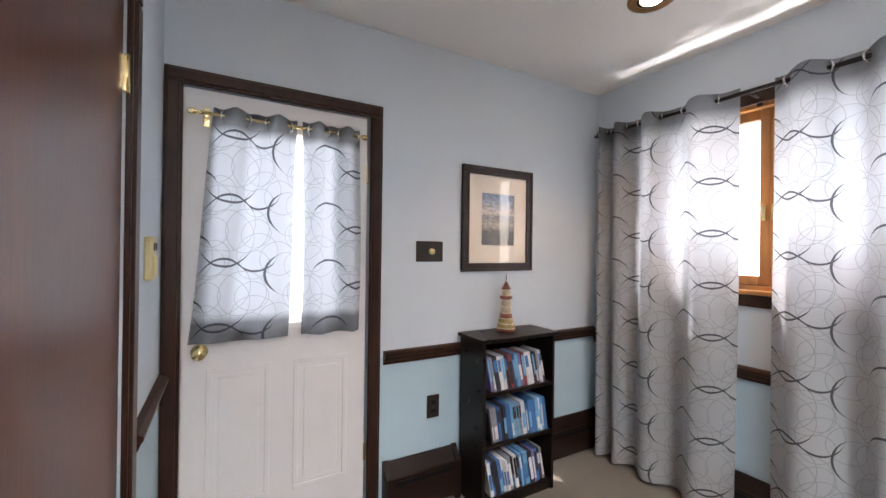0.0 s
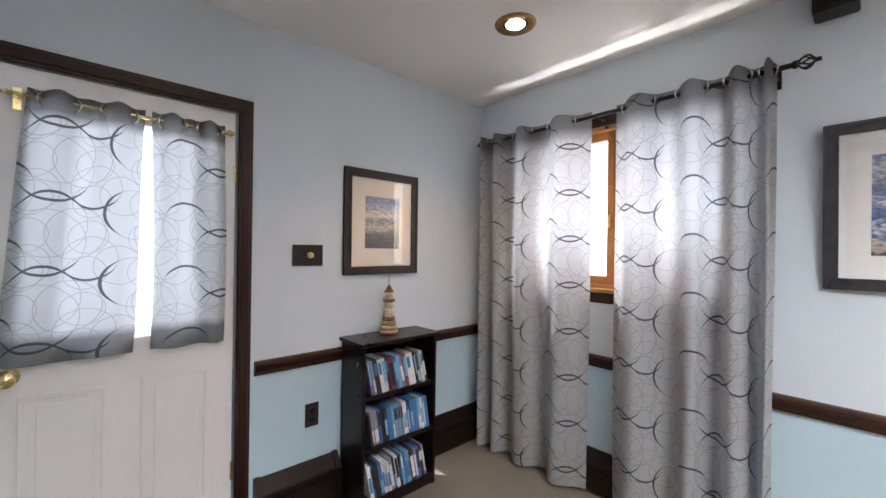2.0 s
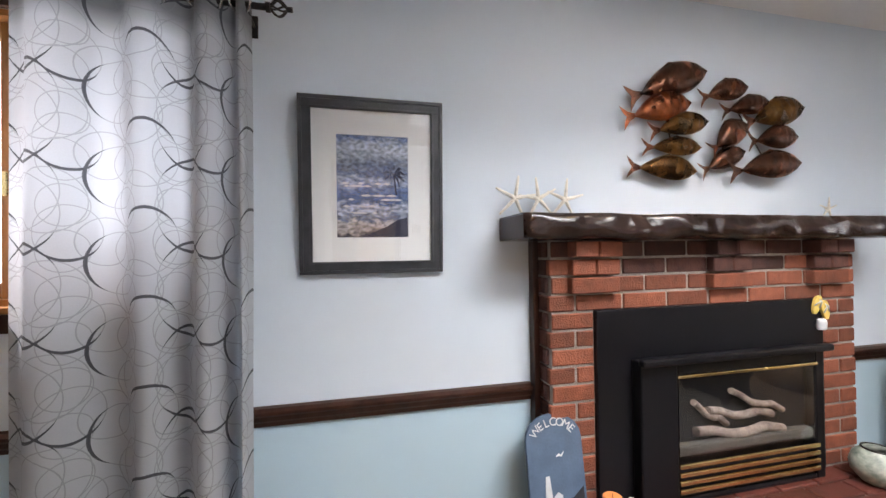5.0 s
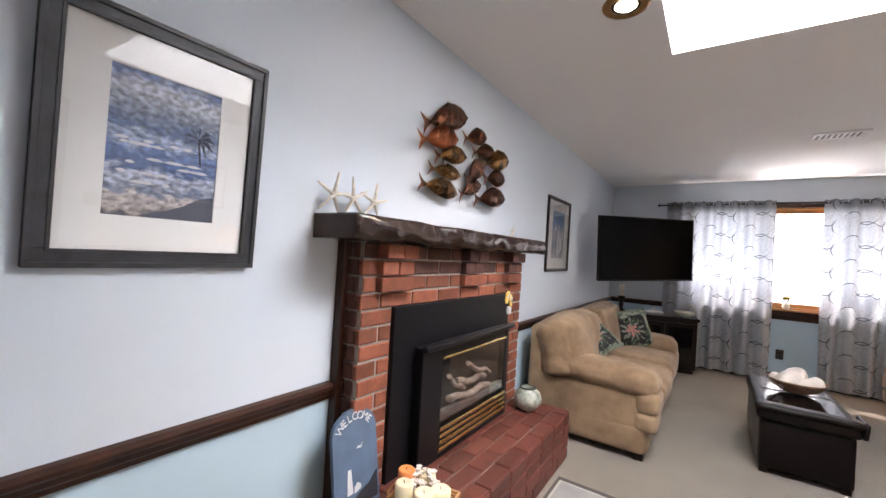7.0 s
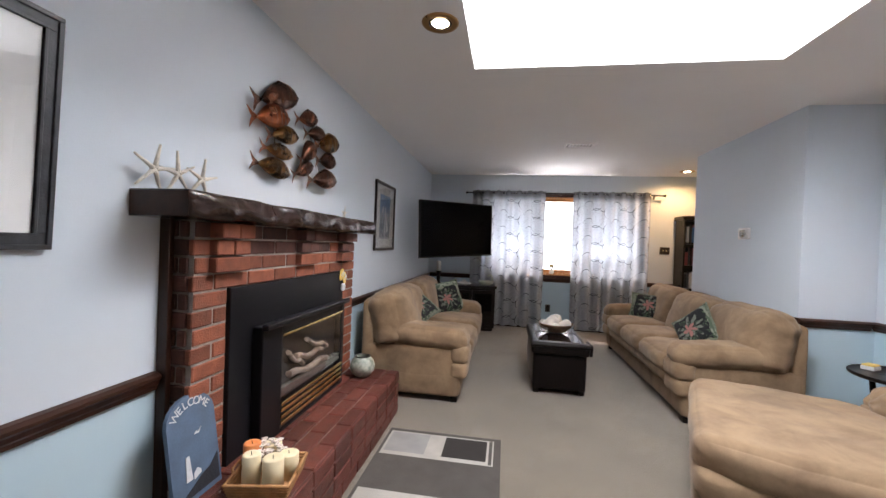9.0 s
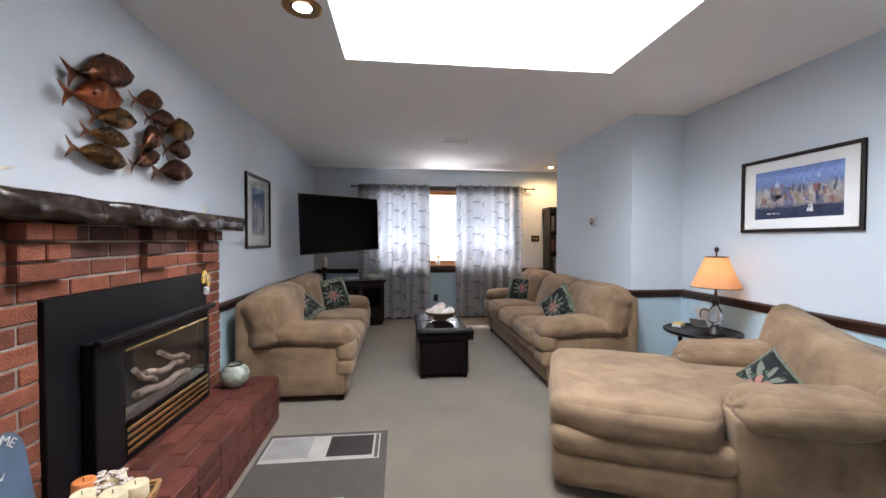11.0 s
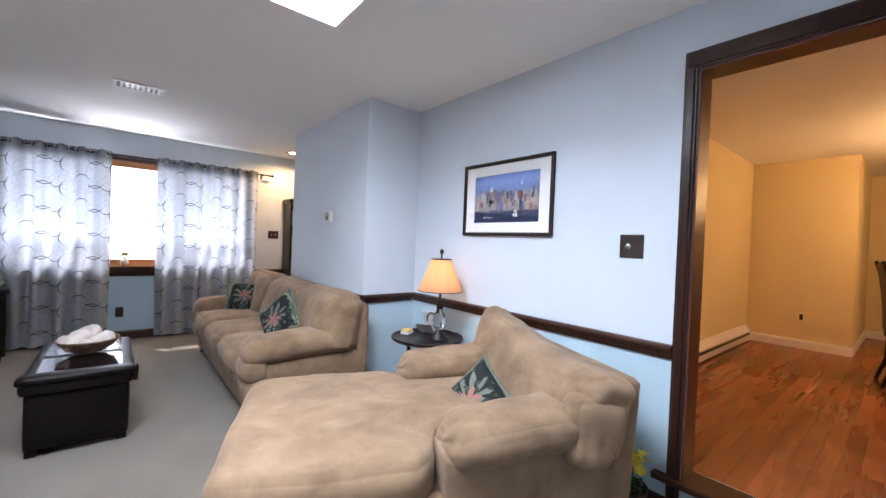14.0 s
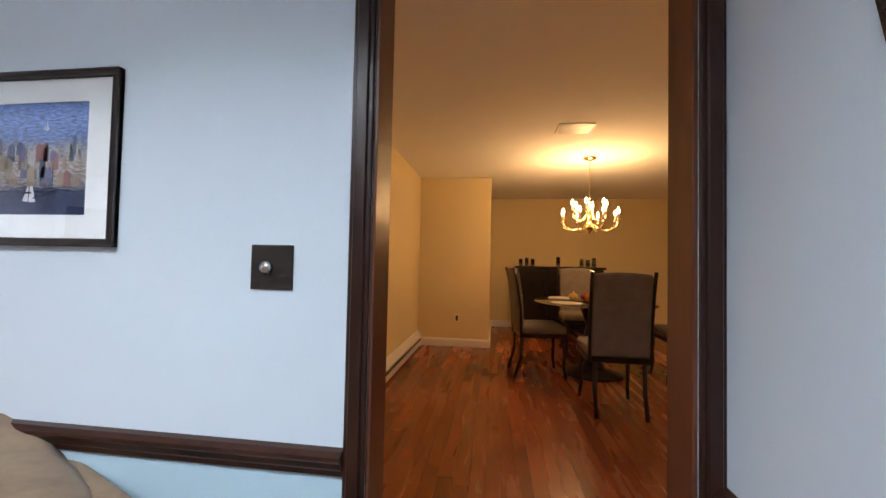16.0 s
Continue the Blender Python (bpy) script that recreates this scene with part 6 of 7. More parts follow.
# ---- throw pillows ----
def pillow_material(name, seed):
    """Black cloth: a pink flower in the middle, pale fronds about it, mottled green leaves out to the seams."""
    m = material(name, (0.30, 0.33, 0.27), 0.85, 0.3, 14, 260, 0.3)
    nt = m.node_tree
    n, l = nt.nodes, nt.links
    co = n.new("ShaderNodeTexCoord")
    ns = n.new("ShaderNodeTexNoise")
    ns.inputs["Scale"].default_value, ns.inputs["Detail"].default_value = 7.0, 3
    l.new(co.outputs["Object"], ns.inputs["Vector"])
    warp = n.new("ShaderNodeVectorMath")
    warp.operation = "MULTIPLY_ADD"
    warp.inputs[1].default_value = (0.09, 0.0, 0.09)
    l.new(ns.outputs["Color"], warp.inputs[0])
    l.new(co.outputs["Object"], warp.inputs[2])
    sep = n.new("ShaderNodeSeparateXYZ")
    l.new(warp.outputs[0], sep.inputs[0])
    x = math_node(nt, "MULTIPLY", math_node(nt, "SUBTRACT", sep.outputs[0], 0.045), 5.0)
    z = math_node(nt, "MULTIPLY", math_node(nt, "SUBTRACT", sep.outputs[2], 0.225), 5.4)
    r = math_node(nt, "SQRT", math_node(nt, "ADD", math_node(nt, "MULTIPLY", x, x), math_node(nt, "MULTIPLY", z, z)))
    th = math_node(nt, "ARCTAN2", z, x)
    petal = math_node(nt, "ABSOLUTE", math_node(nt, "COSINE", math_node(nt, "MULTIPLY_ADD", th, 2.5, seed)))
    frond = math_node(nt, "ABSOLUTE", math_node(nt, "COSINE", math_node(nt, "MULTIPLY_ADD", th, 5.5, seed * 2)))
    in_petal = math_node(nt, "LESS_THAN", r, math_node(nt, "MULTIPLY_ADD", petal, 0.30, 0.05))
    in_frond = math_node(nt, "LESS_THAN", r, math_node(nt, "MULTIPLY_ADD", frond, 0.62, 0.10))
    rim = math_node(nt, "GREATER_THAN", math_node(nt, "MAXIMUM", math_node(nt, "ABSOLUTE", x), math_node(nt, "ABSOLUTE", z)), 0.80)
    leaf = n.new("ShaderNodeTexNoise")
    leaf.inputs["Scale"].default_value, leaf.inputs["Detail"].default_value, leaf.inputs["Distortion"].default_value = 15.0, 2, 1.2
    l.new(co.outputs["Object"], leaf.inputs["Vector"])

    def mixc(f, a, c):
        q = n.new("ShaderNodeMix")
        q.data_type = "RGBA"
        for key, v in (("Factor", f), ("A", a), ("B", c)):
            if isinstance(v, tuple):
                q.inputs[key].default_value = (*v, 1)
            else:
                l.new(v, q.inputs[key])
        return q.outputs["Result"]

    patch = math_node(nt, "GREATER_THAN", leaf.outputs["Fac"], 0.50)
    ground = mixc(math_node(nt, "GREATER_THAN", leaf.outputs["Fac"], 0.60), (0.010, 0.012, 0.014), (0.07, 0.12, 0.07))
    green = mixc(patch, (0.08, 0.12, 0.08), (0.24, 0.27, 0.21))
    c = mixc(in_frond, ground, (0.17, 0.195, 0.16))
    c = mixc(math_node(nt, "MULTIPLY", in_frond, patch), c, (0.03, 0.045, 0.035))
    c = mixc(in_petal, c, (0.42, 0.18, 0.16))
    c = mixc(rim, c, green)
    l.new(c, n["Principled BSDF"].inputs["Base Color"])
    return m


TROPIC = pillow_material("tropical_leaf_cloth", 3.3)
PIPING = material("grey_green_fringe", (0.17, 0.20, 0.15), 0.95, 0.3, 60, 300, 0.6)


def throw_pillow(m, w, h, d, label, seed, draped=0):
    t = thing("throw_pillow", label, "pillow", m, "tropical throw pillows")
    bm = bmesh.new()
    n = 14
    top = {}
    for s in (1, -1):
        for i in range(n + 1):
            for j in range(n + 1):
                u, v = 2 * i / n - 1, 2 * j / n - 1
                edge = (1 - u ** 4) * (1 - v ** 4)
                if s < 0 and (i in (0, n) or j in (0, n)):
                    top[(s, i, j)] = top[(1, i, j)]
                    continue
                pinch = 1 - 0.10 * (1 - abs(u) ** 2) * abs(v) ** 3 - 0.0
                pinch2 = 1 - 0.10 * (1 - abs(v) ** 2) * abs(u) ** 3
                wr = noise.noise(Vector((u * 2 + seed, v * 2, s))) * 0.010
                top[(s, i, j)] = bm.verts.new((u * w / 2 * pinch2, s * (d / 2 * edge ** 0.5 + wr * edge), v * h / 2 * pinch + h / 2))
    for s in (1, -1):
        for i in range(n):
            for j in range(n):
                f = bm.faces.new((top[(s, i, j)], top[(s, i + 1, j)], top[(s, i + 1, j + 1)], top[(s, i, j + 1)]))
                f.smooth = True
    part("cover", closed(bm), TROPIC, t, "black cloth with green leaves and pink flowers")
    pts = []
    for a, b in (((-1, -1), (1, -1)), ((1, -1), (1, 1)), ((1, 1), (-1, 1)), ((-1, 1), (-1, -1))):
        for q in range(8):
            u, v = a[0] + (b[0] - a[0]) * q / 8, a[1] + (b[1] - a[1]) * q / 8
            pts.append((u * w / 2 * (1 - 0.10 * (1 - v * v) * abs(u) ** 3), 0, v * h / 2 * (1 - 0.10 * (1 - u * u) * abs(v) ** 3) + h / 2))
    pts.append(pts[0])
    part("fringe", tube(bmesh.new(), pts, 0.011, 6), PIPING, t, "grey-green fringe")


throw_pillow(pose(1.98, -3.50, 0.47, 26, 8, 40), 0.48, 0.42, 0.16, "tropical print pillow leaning in the far corner of the loveseat", 1)
throw_pillow(pose(2.06, -2.62, 0.57, 52, 16, 70), 0.44, 0.38, 0.12, "tropical print pillow lying flat on the loveseat seat", 2)
throw_pillow(pose(-0.42, -3.96, 0.47, 22, 0, -37), 0.50, 0.34, 0.15, "tropical print pillow at the far arm of the long sofa", 3)
throw_pillow(pose(-0.40, -2.56, 0.49, 26, 40, -50), 0.38, 0.38, 0.13, "tropical print pillow leaning on the near arm of the long sofa", 4)
throw_pillow(pose(-0.82, -0.64, 0.375, 34, 46, -50), 0.34, 0.34, 0.13, "tropical print pillow with a pink flower, on the chaise", 5)


# ---- things on the tables ----
BOWLMAT = material("brown_basket_weave", (0.20, 0.11, 0.06), 0.7, 0.35, 40, 140, 0.5)
SHELL = material("white_shell", (0.72, 0.66, 0.60), 0.45, 0.12, 14, 90, 0.15)
bw = thing("shell_bowl", "brown woven bowl heaped with white shells, on the leather ottoman", "bowl", at(0.81, -2.95, 0.473))
part("bowl", lathe([(0, 0), (0.08, 0), (0.13, 0.03), (0.165, 0.075), (0.172, 0.088), (0.160, 0.080), (0.12, 0.035), (0, 0.012)], 28), BOWLMAT, bw)
for k, (x, y, z, s) in enumerate(((-0.07, 0.05, 0.10, 0.075), (0.06, 0.04, 0.11, 0.080), (0.0, -0.06, 0.11, 0.085), (-0.10, -0.03, 0.085, 0.05), (0.11, -0.02, 0.085, 0.055), (0.0, 0.09, 0.085, 0.05))):
    sh = thing("seashell", "white rounded seashell heaped in the woven bowl", "seashell", at(0.81 + x, -2.95 + y, 0.473 + z - 0.025, 40 * k, 20, 30), "shells in the bowl")
    bm = soft((s * 2, s * 1.6, s * 1.3), s * 0.6, (0, 0, 0), 7, 0.008, 22, k)
    part("shell", bm, SHELL, sh)

CANDW = material("white_candle", (0.80, 0.77, 0.70), 0.5, 0.04)
cs = thing("candlestick", "dark turned candlestick with a white candle, on the corner console", "candlestick", at(2.36, -4.80, 0.7005))
part("stem", lathe([(0, 0), (0.06, 0), (0.058, 0.015), (0.03, 0.03), (0.022, 0.06), (0.035, 0.09), (0.022, 0.12), (0.03, 0.17), (0.045, 0.19), (0.045, 0.205), (0, 0.205)], 22), ESPRESSO, cs)
part("candle", lathe([(0, 0.2055), (0.034, 0.2055), (0.034, 0.35), (0.030, 0.353), (0, 0.350)], 20), CANDW, cs, "white pillar candle")
ps = thing("ship_model", "small white boat model on the corner console", "model boat", at(1.97, -4.92, 0.7005, 20))
part("hull", soft((0.20, 0.07, 0.035), 0.017, (0.01, 0, 0), 7, 0.0, 1, 1, Matrix.Translation((0, 0, 0.018))), OFFWHITE, ps)
part("sail", closed(prism_new([(-0.06, 0.038), (0.07, 0.038), (0.0, 0.085)], "y", -0.004, 0.004)), OFFWHITE, ps)
sw = thing("swan_dish", "pale green ceramic swan dish on the corner console", "dish", at(1.63, -4.98, 0.7005, 15))
SWAN = material("pale_green_ceramic", (0.52, 0.58, 0.48), 0.3, 0.06)
part("dish", lathe([(0, 0), (0.06, 0), (0.10, 0.03), (0.125, 0.065), (0.118, 0.066), (0.09, 0.035), (0, 0.012)], 28), SWAN, sw)
part("neck", tube(bmesh.new(), [(-0.08, 0, 0.05), (-0.10, 0, 0.11), (-0.08, 0, 0.155), (-0.04, 0, 0.16), (-0.025, 0, 0.13)], 0.011, 8, taper=0.7), SWAN, sw)
fv = thing("window_plant", "small dark vase with a pale flower, on the window sill", "plant", at(0.60, S + 0.02, 0.9005))
part("vase", lathe([(0, 0), (0.03, 0), (0.042, 0.03), (0.034, 0.06), (0.02, 0.07), (0, 0.07)], 18), CANDW, fv)
bm = bmesh.new()
for k in range(6):
    a = k * 1.05
    tube(bm, [(0, 0, 0.068), (0.03 * math.cos(a), 0.02 * math.sin(a), 0.11), (0.07 * math.cos(a), 0.035 * math.sin(a), 0.14)], 0.004, 5)
part("leaves", bm, material("dark_leaf", (0.06, 0.09, 0.03), 0.7, 0.3), fv)
part("bloom", soft((0.07, 0.05, 0.05), 0.02, (0, 0, 0), 5, 0.01, 30, 3, Matrix.Translation((0.0, 0, 0.135))), YEL, fv, "small yellow bloom")

# on the round side table
cd = thing("greeting_card", "open white card with a dark loop drawing, on the side table", "card", at(-1.245, -1.80, 0.6025, 35))
bm = bmesh.new()
pts = [(-0.085, 0.0, 0.15), (-0.07, 0.03, 0.06), (-0.02, 0.05, 0.006), (0.05, 0.045, 0.004), (0.10, 0.03, 0.03), (0.13, 0.02, 0.08)]
rows_ = [[bm.verts.new((p[0], s * 0.06 + p[1], p[2])) for s in (-1, 1)] for p in pts]
for a, b in zip(rows_, rows_[1:]):
    bm.faces.new((a[0], a[1], b[1], b[0])).smooth = True
bmesh.ops.solidify(bm, geom=bm.faces[:], thickness=0.003)
part("paper", closed(bm), OFFWHITE, cd)
part("drawn_loop", tube(bmesh.new(), [(-0.075, 0.02 + 0.035 * math.cos(q * 0.5), 0.095 + 0.045 * math.sin(q * 0.5)) for q in range(12)], 0.005, 6), IRON, cd, "dark loop")
tb = thing("trinket_box", "small clear and yellow trinket box on the round side table", "box", at(-1.09, -1.84, 0.595, 30))
part("body", boxes((-0.045, 0.045, -0.035, 0.035, 0, 0.024), bevel=0.004), OFFWHITE, tb)
part("lid", boxes((-0.042, 0.042, -0.032, 0.032, 0.0245, 0.036), bevel=0.005), YEL, tb, "yellow patterned lid")

# flower basket on the floor
DARKWEAVE = material("dark_weave", (0.035, 0.022, 0.018), 0.75, 0.35, 40, 140, 0.5)
fb = thing("flower_basket", "dark wicker basket with yellow and red silk flowers, behind the chaise", "basket", at(-1.33, -0.20, 0.0))
part("basket", lathe([(0, 0), (0.07, 0), (0.075, 0.02), (0.088, 0.10), (0.092, 0.14), (0.085, 0.14), (0.07, 0.03), (0, 0.02)], 28), DARKWEAVE, fb)
rnd = random.Random(3)
LEAFG = material("silk_leaf", (0.07, 0.16, 0.06), 0.8, 0.3)
YFLOWER = material("yellow_silk", (0.80, 0.66, 0.08), 0.85, 0.15, 20, 90, 0.2)
RFLOWER = material("dark_red_silk", (0.28, 0.02, 0.05), 0.85, 0.2)
for mat_, nm, lb, cnt, spread, z0, z1, cx_, cy_ in ((LEAFG, "leaves", "green and white silk leaves", 40, 0.07, 0.13, 0.20, 0, 0), (YFLOWER, "yellow_bloom_cluster", "yellow silk flowers", 30, 0.05, 0.24, 0.32, 0.01, 0.03), (RFLOWER, "red_bloom_cluster", "dark red silk flowers", 10, 0.06, 0.20, 0.26, -0.02, -0.05)):
    bm = bmesh.new()
    for k in range(cnt):
        c = Vector((cx_ + rnd.uniform(-spread, spread), cy_ + rnd.uniform(-spread, spread), rnd.uniform(z0, z1)))
        rot = Euler((rnd.uniform(-1, 1), rnd.uniform(-1, 1), rnd.uniform(0, 6))).to_matrix().to_4x4()
        o = [(0, 0), (0.007, 0.008), (0.008, 0.019), (0, 0.030), (-0.008, 0.019), (-0.007, 0.008)]
        p5 = 5 if nm != "leaves" else 1
        for q in range(p5):
            mm = Matrix.Translation(c) @ rot @ Matrix.Rotation(q * 2 * math.pi / 5, 4, "Z")
            vs = [bm.verts.new(mm @ Vector((a, b, 0.006 * (b > 0.02)))) for a, b in o]
            bm.faces.new(vs)
    tagged(part(nm, bm, mat_, fb, lb), kind="stuff")
part("stems", tube(tube(bmesh.new(), [(0, 0, 0.02), (0.01, 0.03, 0.27)], 0.006, 6), [(0, 0, 0.02), (-0.02, -0.05, 0.22)], 0.006, 6), LEAFG, fb, "green stems")["kind"] = "stuff"


# ---- lighthouse on the bookcase ----
def lighthouse():
    t = thing("lighthouse_figurine", "striped shell lighthouse figurine standing on the media bookcase", "figurine", at(1.73, 2.555, 0.91))
    c1 = material("figurine_cream", (0.62, 0.52, 0.40), 0.7, 0.25, 50, 120, 0.3)
    c2 = material("figurine_red_brown", (0.25, 0.09, 0.06), 0.7, 0.25, 50, 120, 0.3)
    c3 = material("figurine_olive", (0.34, 0.27, 0.12), 0.7, 0.25, 50, 120, 0.3)
    prof = [(0.055, 0.0), (0.057, 0.02), (0.050, 0.024), (0.050, 0.045), (0.042, 0.050), (0.041, 0.075), (0.036, 0.079), (0.034, 0.105), (0.030, 0.109), (0.028, 0.15), (0.024, 0.185), (0.036, 0.190), (0.036, 0.205), (0.024, 0.209), (0.022, 0.24), (0.030, 0.245), (0.016, 0.262), (0.006, 0.285), (0.0, 0.30)]
    mats = (c2, c1, c3, c1, c3, c1, c2, c1, c1, c1, c2, c2, c1, c1, c1, c2, c2, c1)
    for i, (a, b) in enumerate(zip(prof, prof[1:])):
        bm = lathe([(0, a[1] + 0.0001), a, b, (0, b[1])], 20)
        part("tier", bm, mats[i], t)
    part("spike", tube(bmesh.new(), [(0, 0, 0.295), (0, 0, 0.33)], 0.002, 5), IRON, t)


lighthouse()


# ---- film cases ----
def film_case(name, x, y, z, w, d, h, lean, mat, label, group):
    t = thing(name, label, "film case", pose(x, y, z, 0, lean, 0), group)
    part("case", boxes((0, w, 0, d, 0, h), bevel=0.0012, seg=1), mat, t)
    k = int(x * 7919 + z * 31) % 5
    lo, hi = ((0.12, 0.80), (0.30, 0.92), (0.08, 0.45), (0.55, 0.90), (0.20, 0.66))[k]
    part("spine_label", boxes((w * 0.14, w * 0.86, -0.0008, -0.0001, h * lo, h * hi)), CASES[(7, 2, 3, 1, 0)[(k + int(z * 10)) % 5]], t, "printed spine label")
    return t


CASES = [material("case_" + nm, c, 0.35, 0.15, 30, 90, 0.03) for nm, c in (("blue", (0.05, 0.17, 0.42)), ("pale", (0.60, 0.60, 0.62)), ("dark", (0.03, 0.03, 0.04)), ("sky", (0.16, 0.40, 0.62)), ("red", (0.28, 0.06, 0.06)), ("grey", (0.28, 0.28, 0.32)), ("gold", (0.42, 0.30, 0.14)), ("white", (0.72, 0.70, 0.70)), ("violet", (0.22, 0.16, 0.35)))]
NAMES = ("blue", "pale grey", "black", "light blue", "dark red", "grey", "gold", "white", "violet")
x0, x1, y0, levels = BC
rnd = random.Random(12)
for lv, (z, pool, tilt) in enumerate(zip(levels, ((1, 7, 5, 2, 7, 0, 3, 8, 2, 7), (3, 0, 7, 3, 2, 8, 3, 0, 5), (1, 7, 2, 3, 5, 8, 7, 0, 2, 4)), (11, 9, 12))):
    x = x0 + 0.050
    while x < x1 - 0.032:
        w = rnd.choice((0.013, 0.015, 0.015, 0.022, 0.028))
        k = rnd.choice(pool)
        h = 0.190 if rnd.random() < 0.85 else 0.172
        lean = -tilt - rnd.uniform(-1.0, 1.0)
        film_case("film_case", x, y0 + rnd.uniform(0.0, 0.01), z + 0.001, w, 0.135, h, lean, CASES[k], NAMES[k] + " film case leaning in the media bookcase", "film cases in the bookcase")
        x += w * 1.02 + 0.0012


# ---- bookcase in the hall ----
def hall_bookcase():
    t = thing("hall_bookcase", "tall dark wood bookcase filled with dark books, in the hall corner", "bookcase", at(-1.72, S + 0.17))
    hx, top = 0.47, 1.84
    for s in (-1, 1):
        part("side_panel", boxes((s * hx - 0.012, s * hx + 0.012, -0.15, 0.15, 0, top - 0.03)), ESPRESSO, t)
    part("back_panel", boxes((-hx + 0.012, hx - 0.012, -0.15, -0.14, 0, top - 0.03)), ESPRESSO, t)
    part("crown", boxes((-hx - 0.04, hx + 0.04, -0.155, 0.185, top - 0.03, top + 0.03), bevel=0.012), ESPRESSO, t)
    for z in (0.05, 0.42, 0.80, 1.14, 1.48):
        part("shelf", boxes((-hx + 0.012, hx - 0.012, -0.14, 0.145, z - 0.02, z)), ESPRESSO, t)
    rnd = random.Random(4)
    mats = (CASES[2], CASES[4], CASES[5], CASES[2], CASES[0], CASES[1])
    for z in (0.42, 0.80, 1.14, 1.48):
        x = -1.72 - hx + 0.03
        while x < -1.72 + hx - 0.06:
            w, h = rnd.uniform(0.02, 0.045), rnd.uniform(0.18, 0.27)
            k = rnd.randrange(6)
            b = thing("book", ("black", "dark red", "grey", "black", "dark blue", "pale grey")[k] + " book standing in the hall bookcase", "book", at(x, S + 0.10, z + 0.001), "books in the hall")
            part("cover", boxes((0, w, 0, 0.16, 0, h), bevel=0.002, seg=1), mats[k], b)
            x += w + rnd.choice((0.001, 0.001, 0.03))


hall_bookcase()


# ---- dining room ----
SEATCLOTH = material("taupe_upholstery", (0.16, 0.13, 0.11), 0.9, 0.12, 12, 240, 0.3)
Z0 = 0.2215


def dining_chair(m, label):
    t = thing("dining_chair", label, "chair", m, "chairs round the dining table")
    # faces +y; its back stands at y = -0.22
    for s in (-1, 1):
        part("leg", tube(bmesh.new(), [(s * 0.19, 0.21, 0.44), (s * 0.195, 0.22, 0.25), (s * 0.19, 0.215, 0.12), (s * 0.20, 0.235, 0.0)], 0.020, 8, taper=0.7), ESPRESSO, t)
        part("leg", tube(bmesh.new(), [(s * 0.18, -0.20, 0.44), (s * 0.18, -0.21, 0.2), (s * 0.18, -0.27, 0.0)], 0.019, 8, taper=0.8), ESPRESSO, t)
    part("seat_frame", boxes((-0.23, 0.23, -0.22, 0.24, 0.40, 0.445), bevel=0.008), ESPRESSO, t)
    part("seat", soft((0.46, 0.45, 0.08), 0.03, (0, 0, 0.015), 8, 0, 1, 0, Matrix.Translation((0, 0.01, 0.475))), SEATCLOTH, t, "taupe padded seat")
    bm = soft((0.42, 0.055, 0.62), 0.02, (0, 0.010, 0), 10, 0, 1, 0)
    for v in bm.verts:
        k = (v.co.z + 0.31) / 0.62
        v.co.y -= 0.06 * k * k - 0.02
        v.co.z += 0.015 * (1 - (v.co.x / 0.21) ** 2) if v.co.z > 0.25 else 0
    bm.transform(Matrix.Translation((0, -0.235, 0.76)))
    part("back_panel", bm, SEATCLOTH, t, "taupe padded back")
    for s in (-1, 1):
        part("back_post", tube(bmesh.new(), [(s * 0.22, -0.215, 0.40), (s * 0.222, -0.225, 0.7), (s * 0.222, -0.265, 0.95), (s * 0.222, -0.30, 1.09)], 0.014, 8), ESPRESSO, t)


TC = (-4.72, 1.36)
for dx, dy, rz, lb in ((0.98, -0.09, 90, "high-backed taupe dining chair, its back to the opening"), (0.10, -0.58, 8, "high-backed taupe dining chair at the side of the round table"),
                       (-0.92, 0.05, -90, "high-backed taupe dining chair before the sideboard"), (0.05, 0.86, 180, "high-backed taupe dining chair beyond the round table")):
    dining_chair(at(TC[0] + dx, TC[1] + dy, Z0, rz), lb)

dt = thing("dining_table", "round glass-topped dining table on a dark pedestal, laid with autumn fruit", "table", at(TC[0], TC[1], Z0))
part("tabletop", lathe([(0, 0.735), (0.60, 0.735), (0.61, 0.742), (0.60, 0.750), (0, 0.750)], 48), glass("green_glass_top", (0.85, 0.92, 0.88)), dt, "thick clear glass top")
part("pedestal", lathe([(0, 0), (0.30, 0), (0.30, 0.03), (0.12, 0.07), (0.07, 0.15), (0.10, 0.35), (0.07, 0.5), (0.14, 0.68), (0.24, 0.7345), (0, 0.7345)], 28), ESPRESSO, dt)
rnd = random.Random(8)
FR = [material("gourd_" + n_, c, 0.5, 0.15, 20, 80, 0.1) for n_, c in (("orange", (0.50, 0.14, 0.03)), ("rust", (0.28, 0.07, 0.03)), ("gold", (0.50, 0.30, 0.07)))]
for k in range(9):
    a, r = k * 0.9, 0.06 + 0.14 * (k % 3) / 2
    g = thing("gourd", ("orange", "rust red", "golden")[k % 3] + " decorative gourd heaped on the dining table", "gourd", at(TC[0] + r * math.cos(a), TC[1] + r * math.sin(a), Z0 + 0.7505), "gourds on the dining table")
    part("body", lathe([(0, 0), (0.03, 0.004), (0.05, 0.03), (0.045, 0.06), (0.015, 0.08), (0.006, 0.10), (0, 0.10)], 14), FR[k % 3], g)
for k in range(4):
    a = k * math.pi / 2 + 0.7
    pm = thing("place_mat", "pale woven place mat on the glass table", "place mat", at(TC[0] + 0.42 * math.cos(a), TC[1] + 0.42 * math.sin(a), Z0 + 0.7505), "place mats on the dining table")
    part("mat", lathe([(0, 0), (0.15, 0), (0.152, 0.002), (0.15, 0.004), (0, 0.004)], 28), RUGWHITE, pm)

